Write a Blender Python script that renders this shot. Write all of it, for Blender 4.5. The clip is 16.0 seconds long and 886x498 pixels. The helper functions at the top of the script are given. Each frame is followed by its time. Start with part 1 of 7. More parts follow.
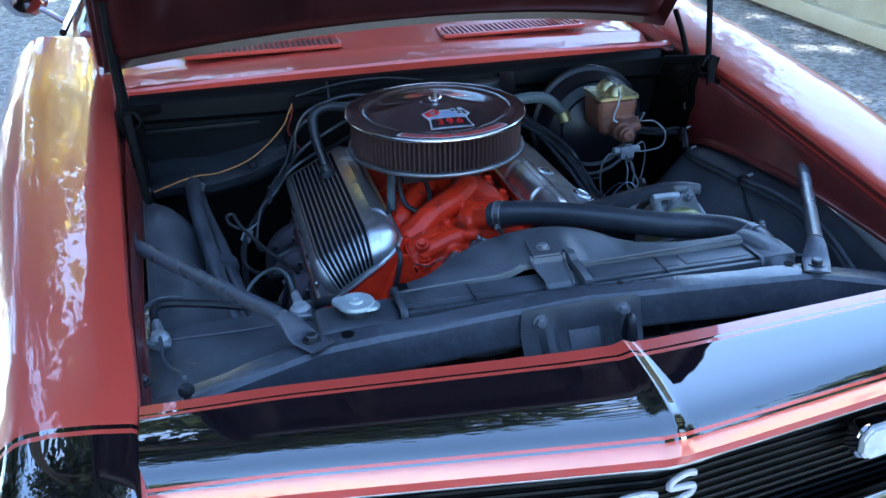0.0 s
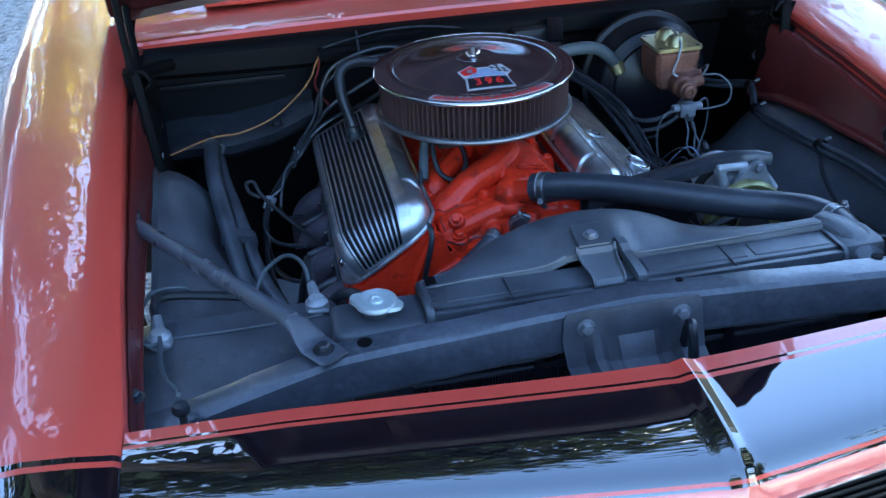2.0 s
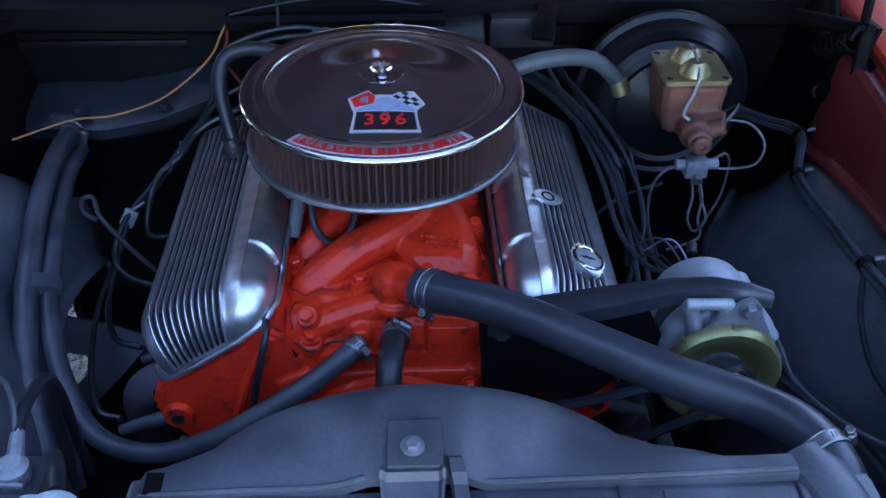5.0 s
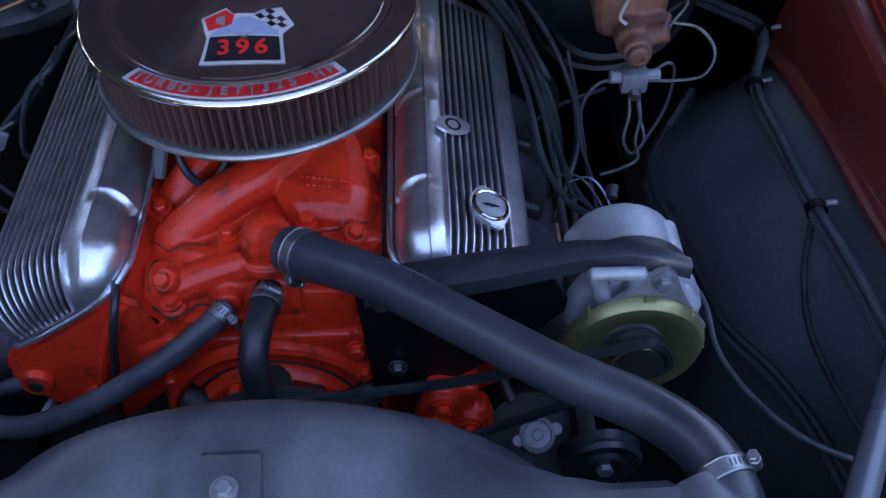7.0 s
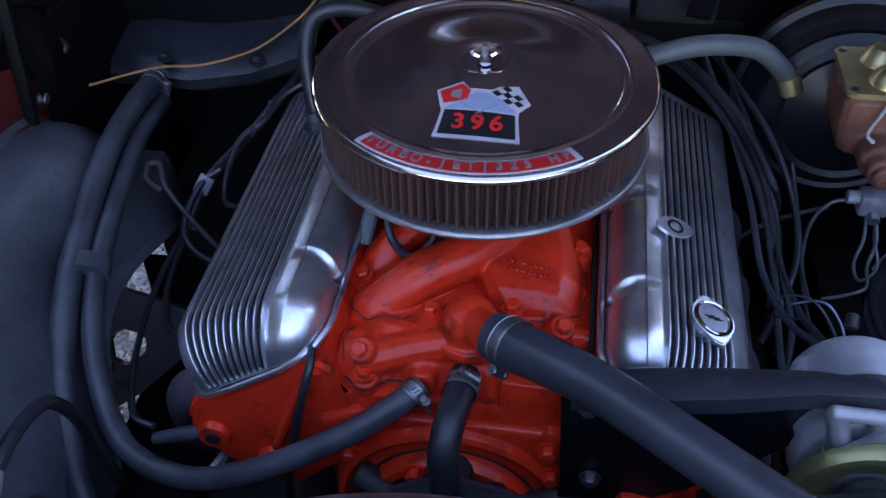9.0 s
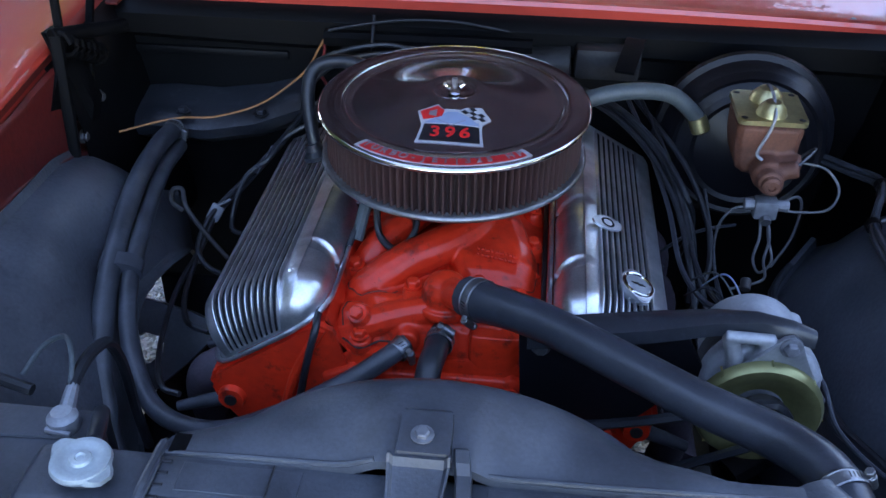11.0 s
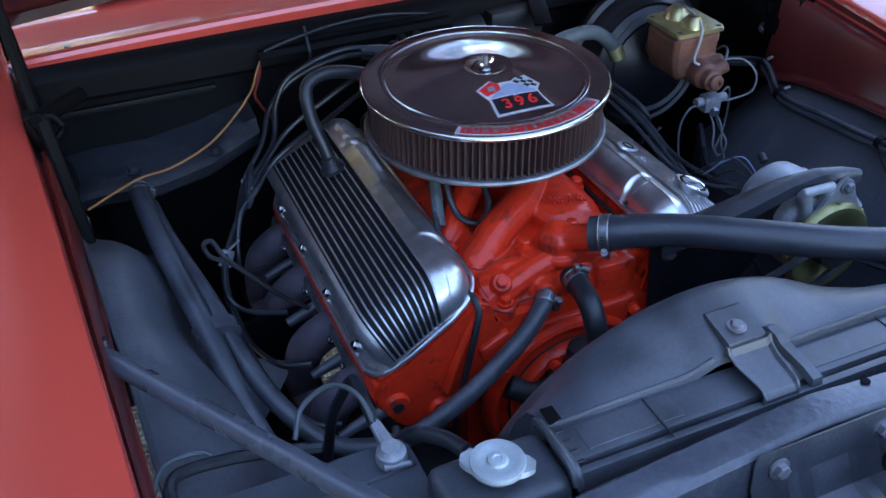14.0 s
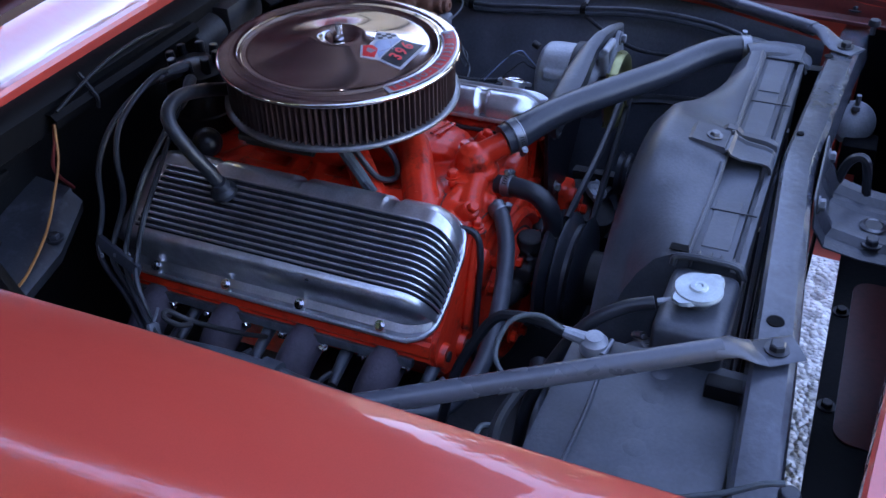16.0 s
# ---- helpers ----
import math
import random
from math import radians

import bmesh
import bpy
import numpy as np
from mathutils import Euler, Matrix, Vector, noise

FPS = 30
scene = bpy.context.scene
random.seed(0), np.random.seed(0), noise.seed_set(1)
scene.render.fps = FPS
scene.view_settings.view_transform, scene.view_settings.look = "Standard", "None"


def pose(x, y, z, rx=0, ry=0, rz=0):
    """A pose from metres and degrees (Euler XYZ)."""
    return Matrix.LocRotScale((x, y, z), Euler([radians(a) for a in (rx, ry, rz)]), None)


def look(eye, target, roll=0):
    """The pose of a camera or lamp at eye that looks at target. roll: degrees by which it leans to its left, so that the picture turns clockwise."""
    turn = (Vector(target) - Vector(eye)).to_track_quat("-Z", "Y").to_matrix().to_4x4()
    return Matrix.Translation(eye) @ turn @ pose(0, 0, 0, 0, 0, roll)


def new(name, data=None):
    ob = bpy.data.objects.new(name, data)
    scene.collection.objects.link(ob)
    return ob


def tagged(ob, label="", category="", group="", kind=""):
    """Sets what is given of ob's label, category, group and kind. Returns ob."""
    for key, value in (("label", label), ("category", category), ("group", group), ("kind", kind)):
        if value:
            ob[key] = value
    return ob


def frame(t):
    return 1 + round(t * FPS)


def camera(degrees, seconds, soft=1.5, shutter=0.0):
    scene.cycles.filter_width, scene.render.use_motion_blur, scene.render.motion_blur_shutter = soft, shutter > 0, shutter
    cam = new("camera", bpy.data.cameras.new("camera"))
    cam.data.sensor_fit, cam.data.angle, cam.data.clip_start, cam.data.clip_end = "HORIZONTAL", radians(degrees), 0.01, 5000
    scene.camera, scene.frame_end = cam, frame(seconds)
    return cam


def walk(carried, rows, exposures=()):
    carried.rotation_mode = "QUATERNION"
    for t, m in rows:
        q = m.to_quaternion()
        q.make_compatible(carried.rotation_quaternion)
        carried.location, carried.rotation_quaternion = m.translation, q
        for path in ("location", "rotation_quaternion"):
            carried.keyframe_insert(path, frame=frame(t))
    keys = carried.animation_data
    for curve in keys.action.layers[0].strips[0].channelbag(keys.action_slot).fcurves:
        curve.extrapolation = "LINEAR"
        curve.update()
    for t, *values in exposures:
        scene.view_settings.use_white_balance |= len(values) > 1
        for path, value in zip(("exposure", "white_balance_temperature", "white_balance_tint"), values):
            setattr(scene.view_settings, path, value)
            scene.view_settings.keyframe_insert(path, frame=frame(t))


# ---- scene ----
cam = camera(50.2, 16.0)

PATH = [
    (0, (-0.398, -1.643, 1.494), (0.036, 0.108, 0.629), -1.5),
    (0.5, (-0.402, -1.63, 1.498), (0.042, 0.108, 0.614), -1.3),
    (1, (-0.415, -1.602, 1.497), (0.033, 0.125, 0.594), -2.0),
    (1.5, (-0.401, -1.554, 1.494), (0.039, 0.129, 0.507), -3.2),
    (2, (-0.333, -1.478, 1.491), (-0.024, 0.229, 0.496), -3.0),
    (2.5, (-0.235, -1.431, 1.498), (0.044, 0.266, 0.477), -2.2),
    (3, (-0.16, -1.393, 1.494), (0.13, 0.267, 0.416), -0.1),
    (3.5, (-0.123, -1.284, 1.485), (0.175, 0.368, 0.399), -1.8),
    (3.7, (-0.111, -1.226, 1.481), (0.232, 0.441, 0.43), -1.0),
    (5.8, (0.175, -0.981, 1.48), (0.078, 0.569, 0.22), -1.0),
    (6, (0.204, -0.978, 1.477), (0.1, 0.572, 0.218), -1.7),
    (6.5, (0.199, -0.922, 1.487), (0.17, 0.483, 0.064), -1.5),
    (7, (0.172, -0.823, 1.478), (0.197, 0.543, 0.017), -1.4),
    (7.5, (0.129, -0.719, 1.445), (0.184, 0.517, -0.126), 0.3),
    (8, (0.098, -0.713, 1.443), (0.002, 0.699, 0.031), -1.2),
    (8.5, (0.082, -0.737, 1.447), (-0.105, 0.71, 0.078), -1.1),
    (9, (0.086, -0.788, 1.451), (-0.151, 0.686, 0.119), -0.9),
    (9.5, (0.102, -0.879, 1.459), (-0.127, 0.636, 0.174), -0.3),
    (9.7, (0.122, -0.921, 1.458), (-0.122, 0.616, 0.202), -0.1),
    (11.8, (0.034, -1.186, 1.503), (-0.026, 0.483, 0.403), -1.7),
    (12, (-0.011, -1.226, 1.515), (-0.079, 0.418, 0.379), -3.6),
    (12.5, (-0.086, -1.228, 1.528), (-0.126, 0.446, 0.435), -1.3),
    (13, (-0.189, -1.145, 1.512), (-0.184, 0.525, 0.412), -3.5),
    (13.5, (-0.315, -1.092, 1.516), (-0.132, 0.557, 0.398), 0.7),
    (14, (-0.498, -1.047, 1.512), (0.123, 0.463, 0.357), -1.7),
    (14.5, (-0.626, -0.962, 1.494), (0.217, 0.392, 0.288), 0.2),
    (15, (-0.738, -0.836, 1.498), (0.356, 0.333, 0.299), -0.8),
    (15.5, (-0.88, -0.732, 1.505), (0.42, 0.221, 0.32), -0.8),
    (16, (-1.037, -0.63, 1.519), (0.411, 0.055, 0.321), -2.8),
]
walk(cam, [(t, look(eye, target, roll)) for t, eye, target, roll in PATH], [(0, 3.32, 5700, 6), (3.7, 3.47, 5600, 8), (5.8, 3.27, 6250, 26), (9.7, 3.24, 6700, 28), (12, 3.56, 6500, 13), (14, 3.54, 6480, 18), (16, 3.51, 6450, 29)])

# ---- light ----
XC = 0.035          # the car's centre line
XE = 0.009          # the engine's centre line
world = bpy.data.worlds.new("sky")
scene.world = world
world.use_nodes = True
wn = world.node_tree.nodes
sky = wn.new("ShaderNodeTexSky")
sky.sky_type = "NISHITA"
sky.sun_disc = False
sky.sun_elevation, sky.sun_rotation = radians(50), radians(4)
sky.air_density, sky.dust_density, sky.ozone_density = 1.0, 0.1, 0.8
wn["Background"].inputs["Strength"].default_value = 0.115
world.node_tree.links.new(sky.outputs[0], wn["Background"].inputs[0])
sun = new("sun", bpy.data.lights.new("sun", "SUN"))
sun.data.energy, sun.data.angle, sun.data.color = 4.2, radians(1.0), (1.0, 0.93, 0.82)
sun.matrix_world = look((0.54, 7.69, 9.19), (0, 0, 0))

# ---- materials ----


def material(name, base, rough=0.5, metal=0.0, vary=0.25, scale=18.0, fine=140.0, bump=0.15, coat=0.0, ior=1.5, second=None, spot=0.0, spec=0.5, grime=0.0, soil_colour=(0.035, 0.012, 0.009), wave=0.0):
    """A surface with colour and gloss that vary at two scales and a fine relief; second: the colour of worn or dirty patches."""
    m = bpy.data.materials.new(name)
    m.use_nodes = True
    n, l = m.node_tree.nodes, m.node_tree.links
    p = n["Principled BSDF"]
    co = n.new("ShaderNodeTexCoord")
    big, small = n.new("ShaderNodeTexNoise"), n.new("ShaderNodeTexNoise")
    big.inputs["Scale"].default_value, big.inputs["Detail"].default_value = scale, 6
    small.inputs["Scale"].default_value, small.inputs["Detail"].default_value = fine, 4
    for t in (big, small):
        l.new(co.outputs["Object"], t.inputs["Vector"])
    ramp = n.new("ShaderNodeValToRGB")
    ramp.color_ramp.elements[0].position, ramp.color_ramp.elements[1].position = 0.35, 0.72
    l.new(big.outputs["Fac"], ramp.inputs["Fac"])
    mix = n.new("ShaderNodeMix")
    mix.data_type = "RGBA"
    b = Vector(base)
    worn = Vector(second) if second else b * (1 + vary)
    mix.inputs["A"].default_value, mix.inputs["B"].default_value = (*(b * (1 - vary * 0.4)), 1), (*worn, 1)
    l.new(ramp.outputs["Color"], mix.inputs["Factor"])
    grain = n.new("ShaderNodeMix")
    grain.data_type, grain.blend_type = "RGBA", "MULTIPLY"
    grain.inputs["Factor"].default_value = min(1.0, 0.15 + vary)
    l.new(mix.outputs["Result"], grain.inputs["A"])
    gr = n.new("ShaderNodeMapRange")
    gr.inputs["From Min"].default_value, gr.inputs["From Max"].default_value = 0.3, 0.7
    gr.inputs["To Min"].default_value, gr.inputs["To Max"].default_value = 0.75, 1.1
    l.new(small.outputs["Fac"], gr.inputs["Value"])
    l.new(gr.outputs["Result"], grain.inputs["B"])
    out = grain.outputs["Result"]
    if spot:
        rnd = n.new("ShaderNodeObjectInfo")
        hv = n.new("ShaderNodeHueSaturation")
        rv = n.new("ShaderNodeMapRange")
        rv.inputs["To Min"].default_value, rv.inputs["To Max"].default_value = 1 - spot, 1 + spot
        l.new(rnd.outputs["Random"], rv.inputs["Value"])
        l.new(rv.outputs["Result"], hv.inputs["Value"])
        l.new(out, hv.inputs["Color"])
        out = hv.outputs["Color"]
    if grime:
        dirt, edge, soil = n.new("ShaderNodeTexNoise"), n.new("ShaderNodeMapRange"), n.new("ShaderNodeMix")
        dirt.inputs["Scale"].default_value, dirt.inputs["Detail"].default_value, dirt.inputs["Roughness"].default_value = 42, 8, 0.65
        l.new(co.outputs["Object"], dirt.inputs["Vector"])
        edge.inputs["From Min"].default_value, edge.inputs["From Max"].default_value, edge.inputs["To Max"].default_value = 0.55, 0.72, grime
        l.new(dirt.outputs["Fac"], edge.inputs["Value"])
        soil.data_type = "RGBA"
        soil.inputs["B"].default_value = (*soil_colour, 1)
        l.new(edge.outputs["Result"], soil.inputs["Factor"])
        l.new(out, soil.inputs["A"])
        out = soil.outputs["Result"]
    l.new(out, p.inputs["Base Color"])
    rr = n.new("ShaderNodeMapRange")
    rr.inputs["To Min"].default_value, rr.inputs["To Max"].default_value = max(0.02, rough * 0.8), min(1, rough * 1.25)
    l.new(big.outputs["Fac"], rr.inputs["Value"])
    l.new(rr.outputs["Result"], p.inputs["Roughness"])
    p.inputs["Metallic"].default_value = metal
    p.inputs["Specular IOR Level"].default_value = spec
    if coat:
        p.inputs["Coat Weight"].default_value, p.inputs["Coat Roughness"].default_value, p.inputs["Coat IOR"].default_value = coat, 0.015, ior
    if wave:
        # slow unevenness of pressed and polished sheet metal, along the car
        mp, wv, wb = n.new("ShaderNodeMapping"), n.new("ShaderNodeTexNoise"), n.new("ShaderNodeBump")
        mp.inputs["Scale"].default_value = (1.0, 0.45, 1.0)
        wv.inputs["Scale"].default_value, wv.inputs["Detail"].default_value = 26, 2
        wb.inputs["Strength"].default_value, wb.inputs["Distance"].default_value = 1.0, wave
        l.new(co.outputs["Object"], mp.inputs["Vector"])
        l.new(mp.outputs["Vector"], wv.inputs["Vector"])
        l.new(wv.outputs["Fac"], wb.inputs["Height"])
        l.new(wb.outputs["Normal"], p.inputs["Normal"])
        l.new(wb.outputs["Normal"], p.inputs["Coat Normal"])
    if bump:
        bp = n.new("ShaderNodeBump")
        bp.inputs["Strength"].default_value, bp.inputs["Distance"].default_value = bump, 0.002
        l.new(small.outputs["Fac"], bp.inputs["Height"])
        l.new(bp.outputs["Normal"], p.inputs["Normal"])
    return m


PAINT = material("orange_paint", (0.47, 0.052, 0.034), 0.3, vary=0.06, scale=3, fine=600, bump=0.0, coat=1.0, ior=1.58, wave=0.0009)
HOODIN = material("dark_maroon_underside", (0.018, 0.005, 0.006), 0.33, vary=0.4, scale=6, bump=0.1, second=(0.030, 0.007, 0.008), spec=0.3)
INNER = material("dusty_satin_black_panel_paint", (0.050, 0.055, 0.068), 0.29, vary=0.55, scale=7, fine=200, bump=0.25, second=(0.082, 0.088, 0.106), grime=0.45, soil_colour=(0.085, 0.092, 0.11))
HINGE = material("greasy_black_hinge_steel", (0.003, 0.003, 0.0035), 0.6, vary=0.5, scale=30, bump=0.3, spec=0.06)
LATCH = material("dusty_grey_pressed_steel", (0.036, 0.039, 0.048), 0.36, vary=0.5, scale=20, fine=250, bump=0.25, second=(0.066, 0.070, 0.084))
BRACE = material("satin_black_tube_paint", (0.058, 0.063, 0.078), 0.27, vary=0.25, scale=9, fine=160, bump=0.10, grime=0.3, soil_colour=(0.085, 0.092, 0.11))
SUPPORT = material("glossy_worn_black_support_paint", (0.052, 0.057, 0.070), 0.23, vary=0.5, scale=14, fine=120, bump=0.25, second=(0.072, 0.078, 0.095), grime=0.35, soil_colour=(0.10, 0.11, 0.13))
BOLTGREY = material("dull_grey_bolt", (0.15, 0.155, 0.17), 0.5, 0.3, vary=0.4, scale=60, bump=0.2)
HOSEBLACK = material("satin_black_hose_rubber", (0.026, 0.029, 0.037), 0.34, vary=0.4, scale=16, fine=380, bump=0.10, second=(0.036, 0.040, 0.050), grime=0.3, soil_colour=(0.075, 0.082, 0.10))
HOSEDUST = material("dusty_black_hose_rubber", (0.032, 0.036, 0.045), 0.42, vary=0.5, scale=22, fine=380, bump=0.12, second=(0.066, 0.072, 0.086), grime=0.45, soil_colour=(0.085, 0.092, 0.11))
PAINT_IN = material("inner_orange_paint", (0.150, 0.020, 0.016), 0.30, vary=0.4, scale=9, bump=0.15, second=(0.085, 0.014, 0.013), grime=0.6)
STRIPE = material("black_stripe_paint", (0.004, 0.004, 0.006), 0.3, vary=0.1, scale=3, bump=0.0, coat=1.0, ior=2.3, spec=0.0)
BAY = material("satin_black_bay_paint", (0.017, 0.019, 0.025), 0.34, vary=0.5, scale=11, fine=220, bump=0.12, second=(0.030, 0.033, 0.040), grime=0.45, soil_colour=(0.085, 0.092, 0.11))
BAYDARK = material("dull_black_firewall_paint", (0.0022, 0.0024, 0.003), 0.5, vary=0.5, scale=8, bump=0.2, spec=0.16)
RUBBER = material("black_rubber", (0.009, 0.010, 0.014), 0.40, vary=0.4, scale=25, fine=500, bump=0.08, second=(0.022, 0.025, 0.031), grime=0.15, soil_colour=(0.085, 0.092, 0.11))
RUBBERGREY = material("dusty_grey_hose_rubber", (0.052, 0.064, 0.070), 0.5, vary=0.4, scale=20, fine=300, bump=0.1)
PLASTIC = material("worn_black_plastic", (0.046, 0.050, 0.060), 0.42, vary=0.5, scale=12, fine=260, bump=0.16, second=(0.080, 0.087, 0.102), grime=0.45, soil_colour=(0.085, 0.092, 0.11))
WIRE = material("wire_insulation", (0.009, 0.010, 0.013), 0.45, vary=0.5, scale=40, bump=0.1, second=(0.022, 0.024, 0.029), spec=0.28)
BOOST = material("greasy_black_booster_paint", (0.005, 0.005, 0.007), 0.36, vary=0.5, scale=14, fine=200, bump=0.2, spec=0.3)
# dusty black for the left panel, lightened with sky sheen put into the colour
INNER_SKYLIT = material("dusty_black_panel_paint_sky_lightened", (0.064, 0.070, 0.084), 0.38, vary=0.5, scale=8, fine=200, bump=0.3, second=(0.100, 0.108, 0.126), grime=0.55, soil_colour=(0.02, 0.021, 0.025))
YELLOW = material("orange_wire_insulation", (0.30, 0.12, 0.03), 0.5, vary=0.3, scale=40, bump=0.0)
REDWIRE = material("dark_red_wire_insulation", (0.16, 0.02, 0.018), 0.5, vary=0.3, scale=40, bump=0.0)
ALU = material("cast_polished_aluminium", (0.64, 0.65, 0.67), 0.30, 0.93, vary=0.3, scale=30, fine=420, bump=0.06)
ALUDULL = material("dull_cast_aluminium", (0.25, 0.26, 0.28), 0.5, 0.6, vary=0.3, scale=30, fine=300, bump=0.25)
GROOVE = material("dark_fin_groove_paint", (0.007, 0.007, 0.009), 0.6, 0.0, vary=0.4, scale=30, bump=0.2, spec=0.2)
LIDCHROME = material("dusty_aged_chrome", (0.58, 0.54, 0.57), 0.10, 0.965, vary=0.2, scale=26, fine=500, bump=0.0)
# darker copy of the filter gauze, shade between pleats put into the colour
FILTERDARK = material("filter_gauze_with_painted_shade", (0.016, 0.006, 0.007), 0.8, vary=0.4, scale=50, fine=500, bump=0.2)
CHROME = material("aged_chrome", (0.56, 0.54, 0.56), 0.08, 1.0, vary=0.12, scale=12, fine=700, bump=0.0)
PIPE = material("dull_grey_pipe_steel", (0.085, 0.088, 0.095), 0.5, 0.5, vary=0.5, scale=60, fine=300, bump=0.15)
STEEL = material("zinc_plated_steel", (0.22, 0.225, 0.235), 0.40, 0.9, vary=0.35, scale=40, fine=400, bump=0.1)
ZINC = material("pale_zinc_cap", (0.36, 0.40, 0.41), 0.45, 0.4, vary=0.25, scale=30, fine=300, bump=0.08)
CAD = material("yellow_cadmium_plate", (0.40, 0.35, 0.18), 0.36, 0.9, vary=0.35, scale=30, fine=300, bump=0.05)
FANGOLD = material("olive_gold_plated_fan", (0.30, 0.29, 0.13), 0.4, 0.8, vary=0.3, scale=20, bump=0.05)
CASTBROWN = material("rusty_brown_cast_iron", (0.095, 0.032, 0.019), 0.62, 0.1, vary=0.5, scale=35, fine=260, bump=0.5, second=(0.17, 0.065, 0.038), grime=0.5)
EXHAUST = material("heat_stained_iron", (0.075, 0.060, 0.075), 0.68, 0.2, vary=0.45, scale=25, fine=250, bump=0.35)
ENGINE = material("orange_engine_enamel", (0.82, 0.040, 0.012), 0.30, vary=0.22, scale=24, fine=110, bump=0.3, second=(0.54, 0.026, 0.010), coat=0.12, spec=0.26, grime=0.95)
GRIME = material("oily_dark_metal", (0.022, 0.021, 0.022), 0.55, 0.3, vary=0.6, scale=30, fine=160, bump=0.3)
FILTER = material("dark_red_filter_gauze", (0.023, 0.007, 0.008), 0.7, vary=0.5, scale=50, fine=500, bump=0.3)
LABELRED = material("red_label", (0.55, 0.02, 0.02), 0.35, vary=0.1, bump=0.0)
LABELGREY = material("silver_grey_lettering", (0.24, 0.21, 0.24), 0.35, 0.3, vary=0.1, bump=0.0)
LABELWHITE = material("silver_white_label", (0.42, 0.42, 0.45), 0.4, vary=0.1, bump=0.0)
LABELBLUE = material("grey_blue_label", (0.22, 0.28, 0.42), 0.4, vary=0.1, bump=0.0)
LABELBLACK = material("black_label", (0.012, 0.012, 0.016), 0.4, vary=0.1, bump=0.0)
CREAM = material("cream_painted_steel", (0.62, 0.58, 0.42), 0.5, vary=0.2, scale=4, fine=60, bump=0.05, second=(0.5, 0.44, 0.30))
TYRE = material("tyre_rubber", (0.02, 0.02, 0.022), 0.75, vary=0.3, bump=0.2)
SEAT = material("black_vinyl", (0.02, 0.02, 0.022), 0.5, vary=0.3, bump=0.2)
LAMP = material("ribbed_lamp_glass", (0.55, 0.56, 0.55), 0.2, 0.2, vary=0.2, scale=60, fine=300, bump=0.4, coat=1.0)
def leaf_material(name, base, second):
    """Thin leaves that let part of the light through."""
    m = material(name, base, 0.55, vary=0.5, scale=1.2, fine=8, bump=0.0, second=second)
    n, l = m.node_tree.nodes, m.node_tree.links
    p, out = n["Principled BSDF"], n["Material Output"]
    tr, mix = n.new("ShaderNodeBsdfTranslucent"), n.new("ShaderNodeMixShader")
    mix.inputs[0].default_value = 0.6
    l.new(p.inputs["Base Color"].links[0].from_socket, tr.inputs["Color"])
    l.new(p.outputs[0], mix.inputs[1])
    l.new(tr.outputs[0], mix.inputs[2])
    l.new(mix.outputs[0], out.inputs["Surface"])
    return m


LEAF = material("green_leaves", (0.055, 0.085, 0.025), 0.6, vary=0.5, scale=1.2, fine=8, bump=0.0, second=(0.10, 0.12, 0.03))
LEAFGOLD = leaf_material("yellow_autumn_leaves", (0.80, 0.68, 0.05), (0.86, 0.80, 0.22))
BARK = material("grey_brown_bark", (0.10, 0.075, 0.055), 0.85, vary=0.5, scale=6, fine=40, bump=0.6)
ALTPALE = material("pale_cast_end_housing", (0.29, 0.30, 0.315), 0.5, 0.35, vary=0.25, scale=30, fine=260, bump=0.2)
TAPE = material("dark_cloth_tape", (0.030, 0.033, 0.042), 0.6, vary=0.3, scale=60, bump=0.2)


def glass_material(name, tint, rough=0.02):
    m = bpy.data.materials.new(name)
    m.use_nodes = True
    p = m.node_tree.nodes["Principled BSDF"]
    p.inputs["Base Color"].default_value = (*tint, 1)
    p.inputs["Transmission Weight"].default_value, p.inputs["Roughness"].default_value, p.inputs["IOR"].default_value = 1.0, rough, 1.45
    return m


GLASS = glass_material("tinted_glass", (0.75, 0.88, 0.88))


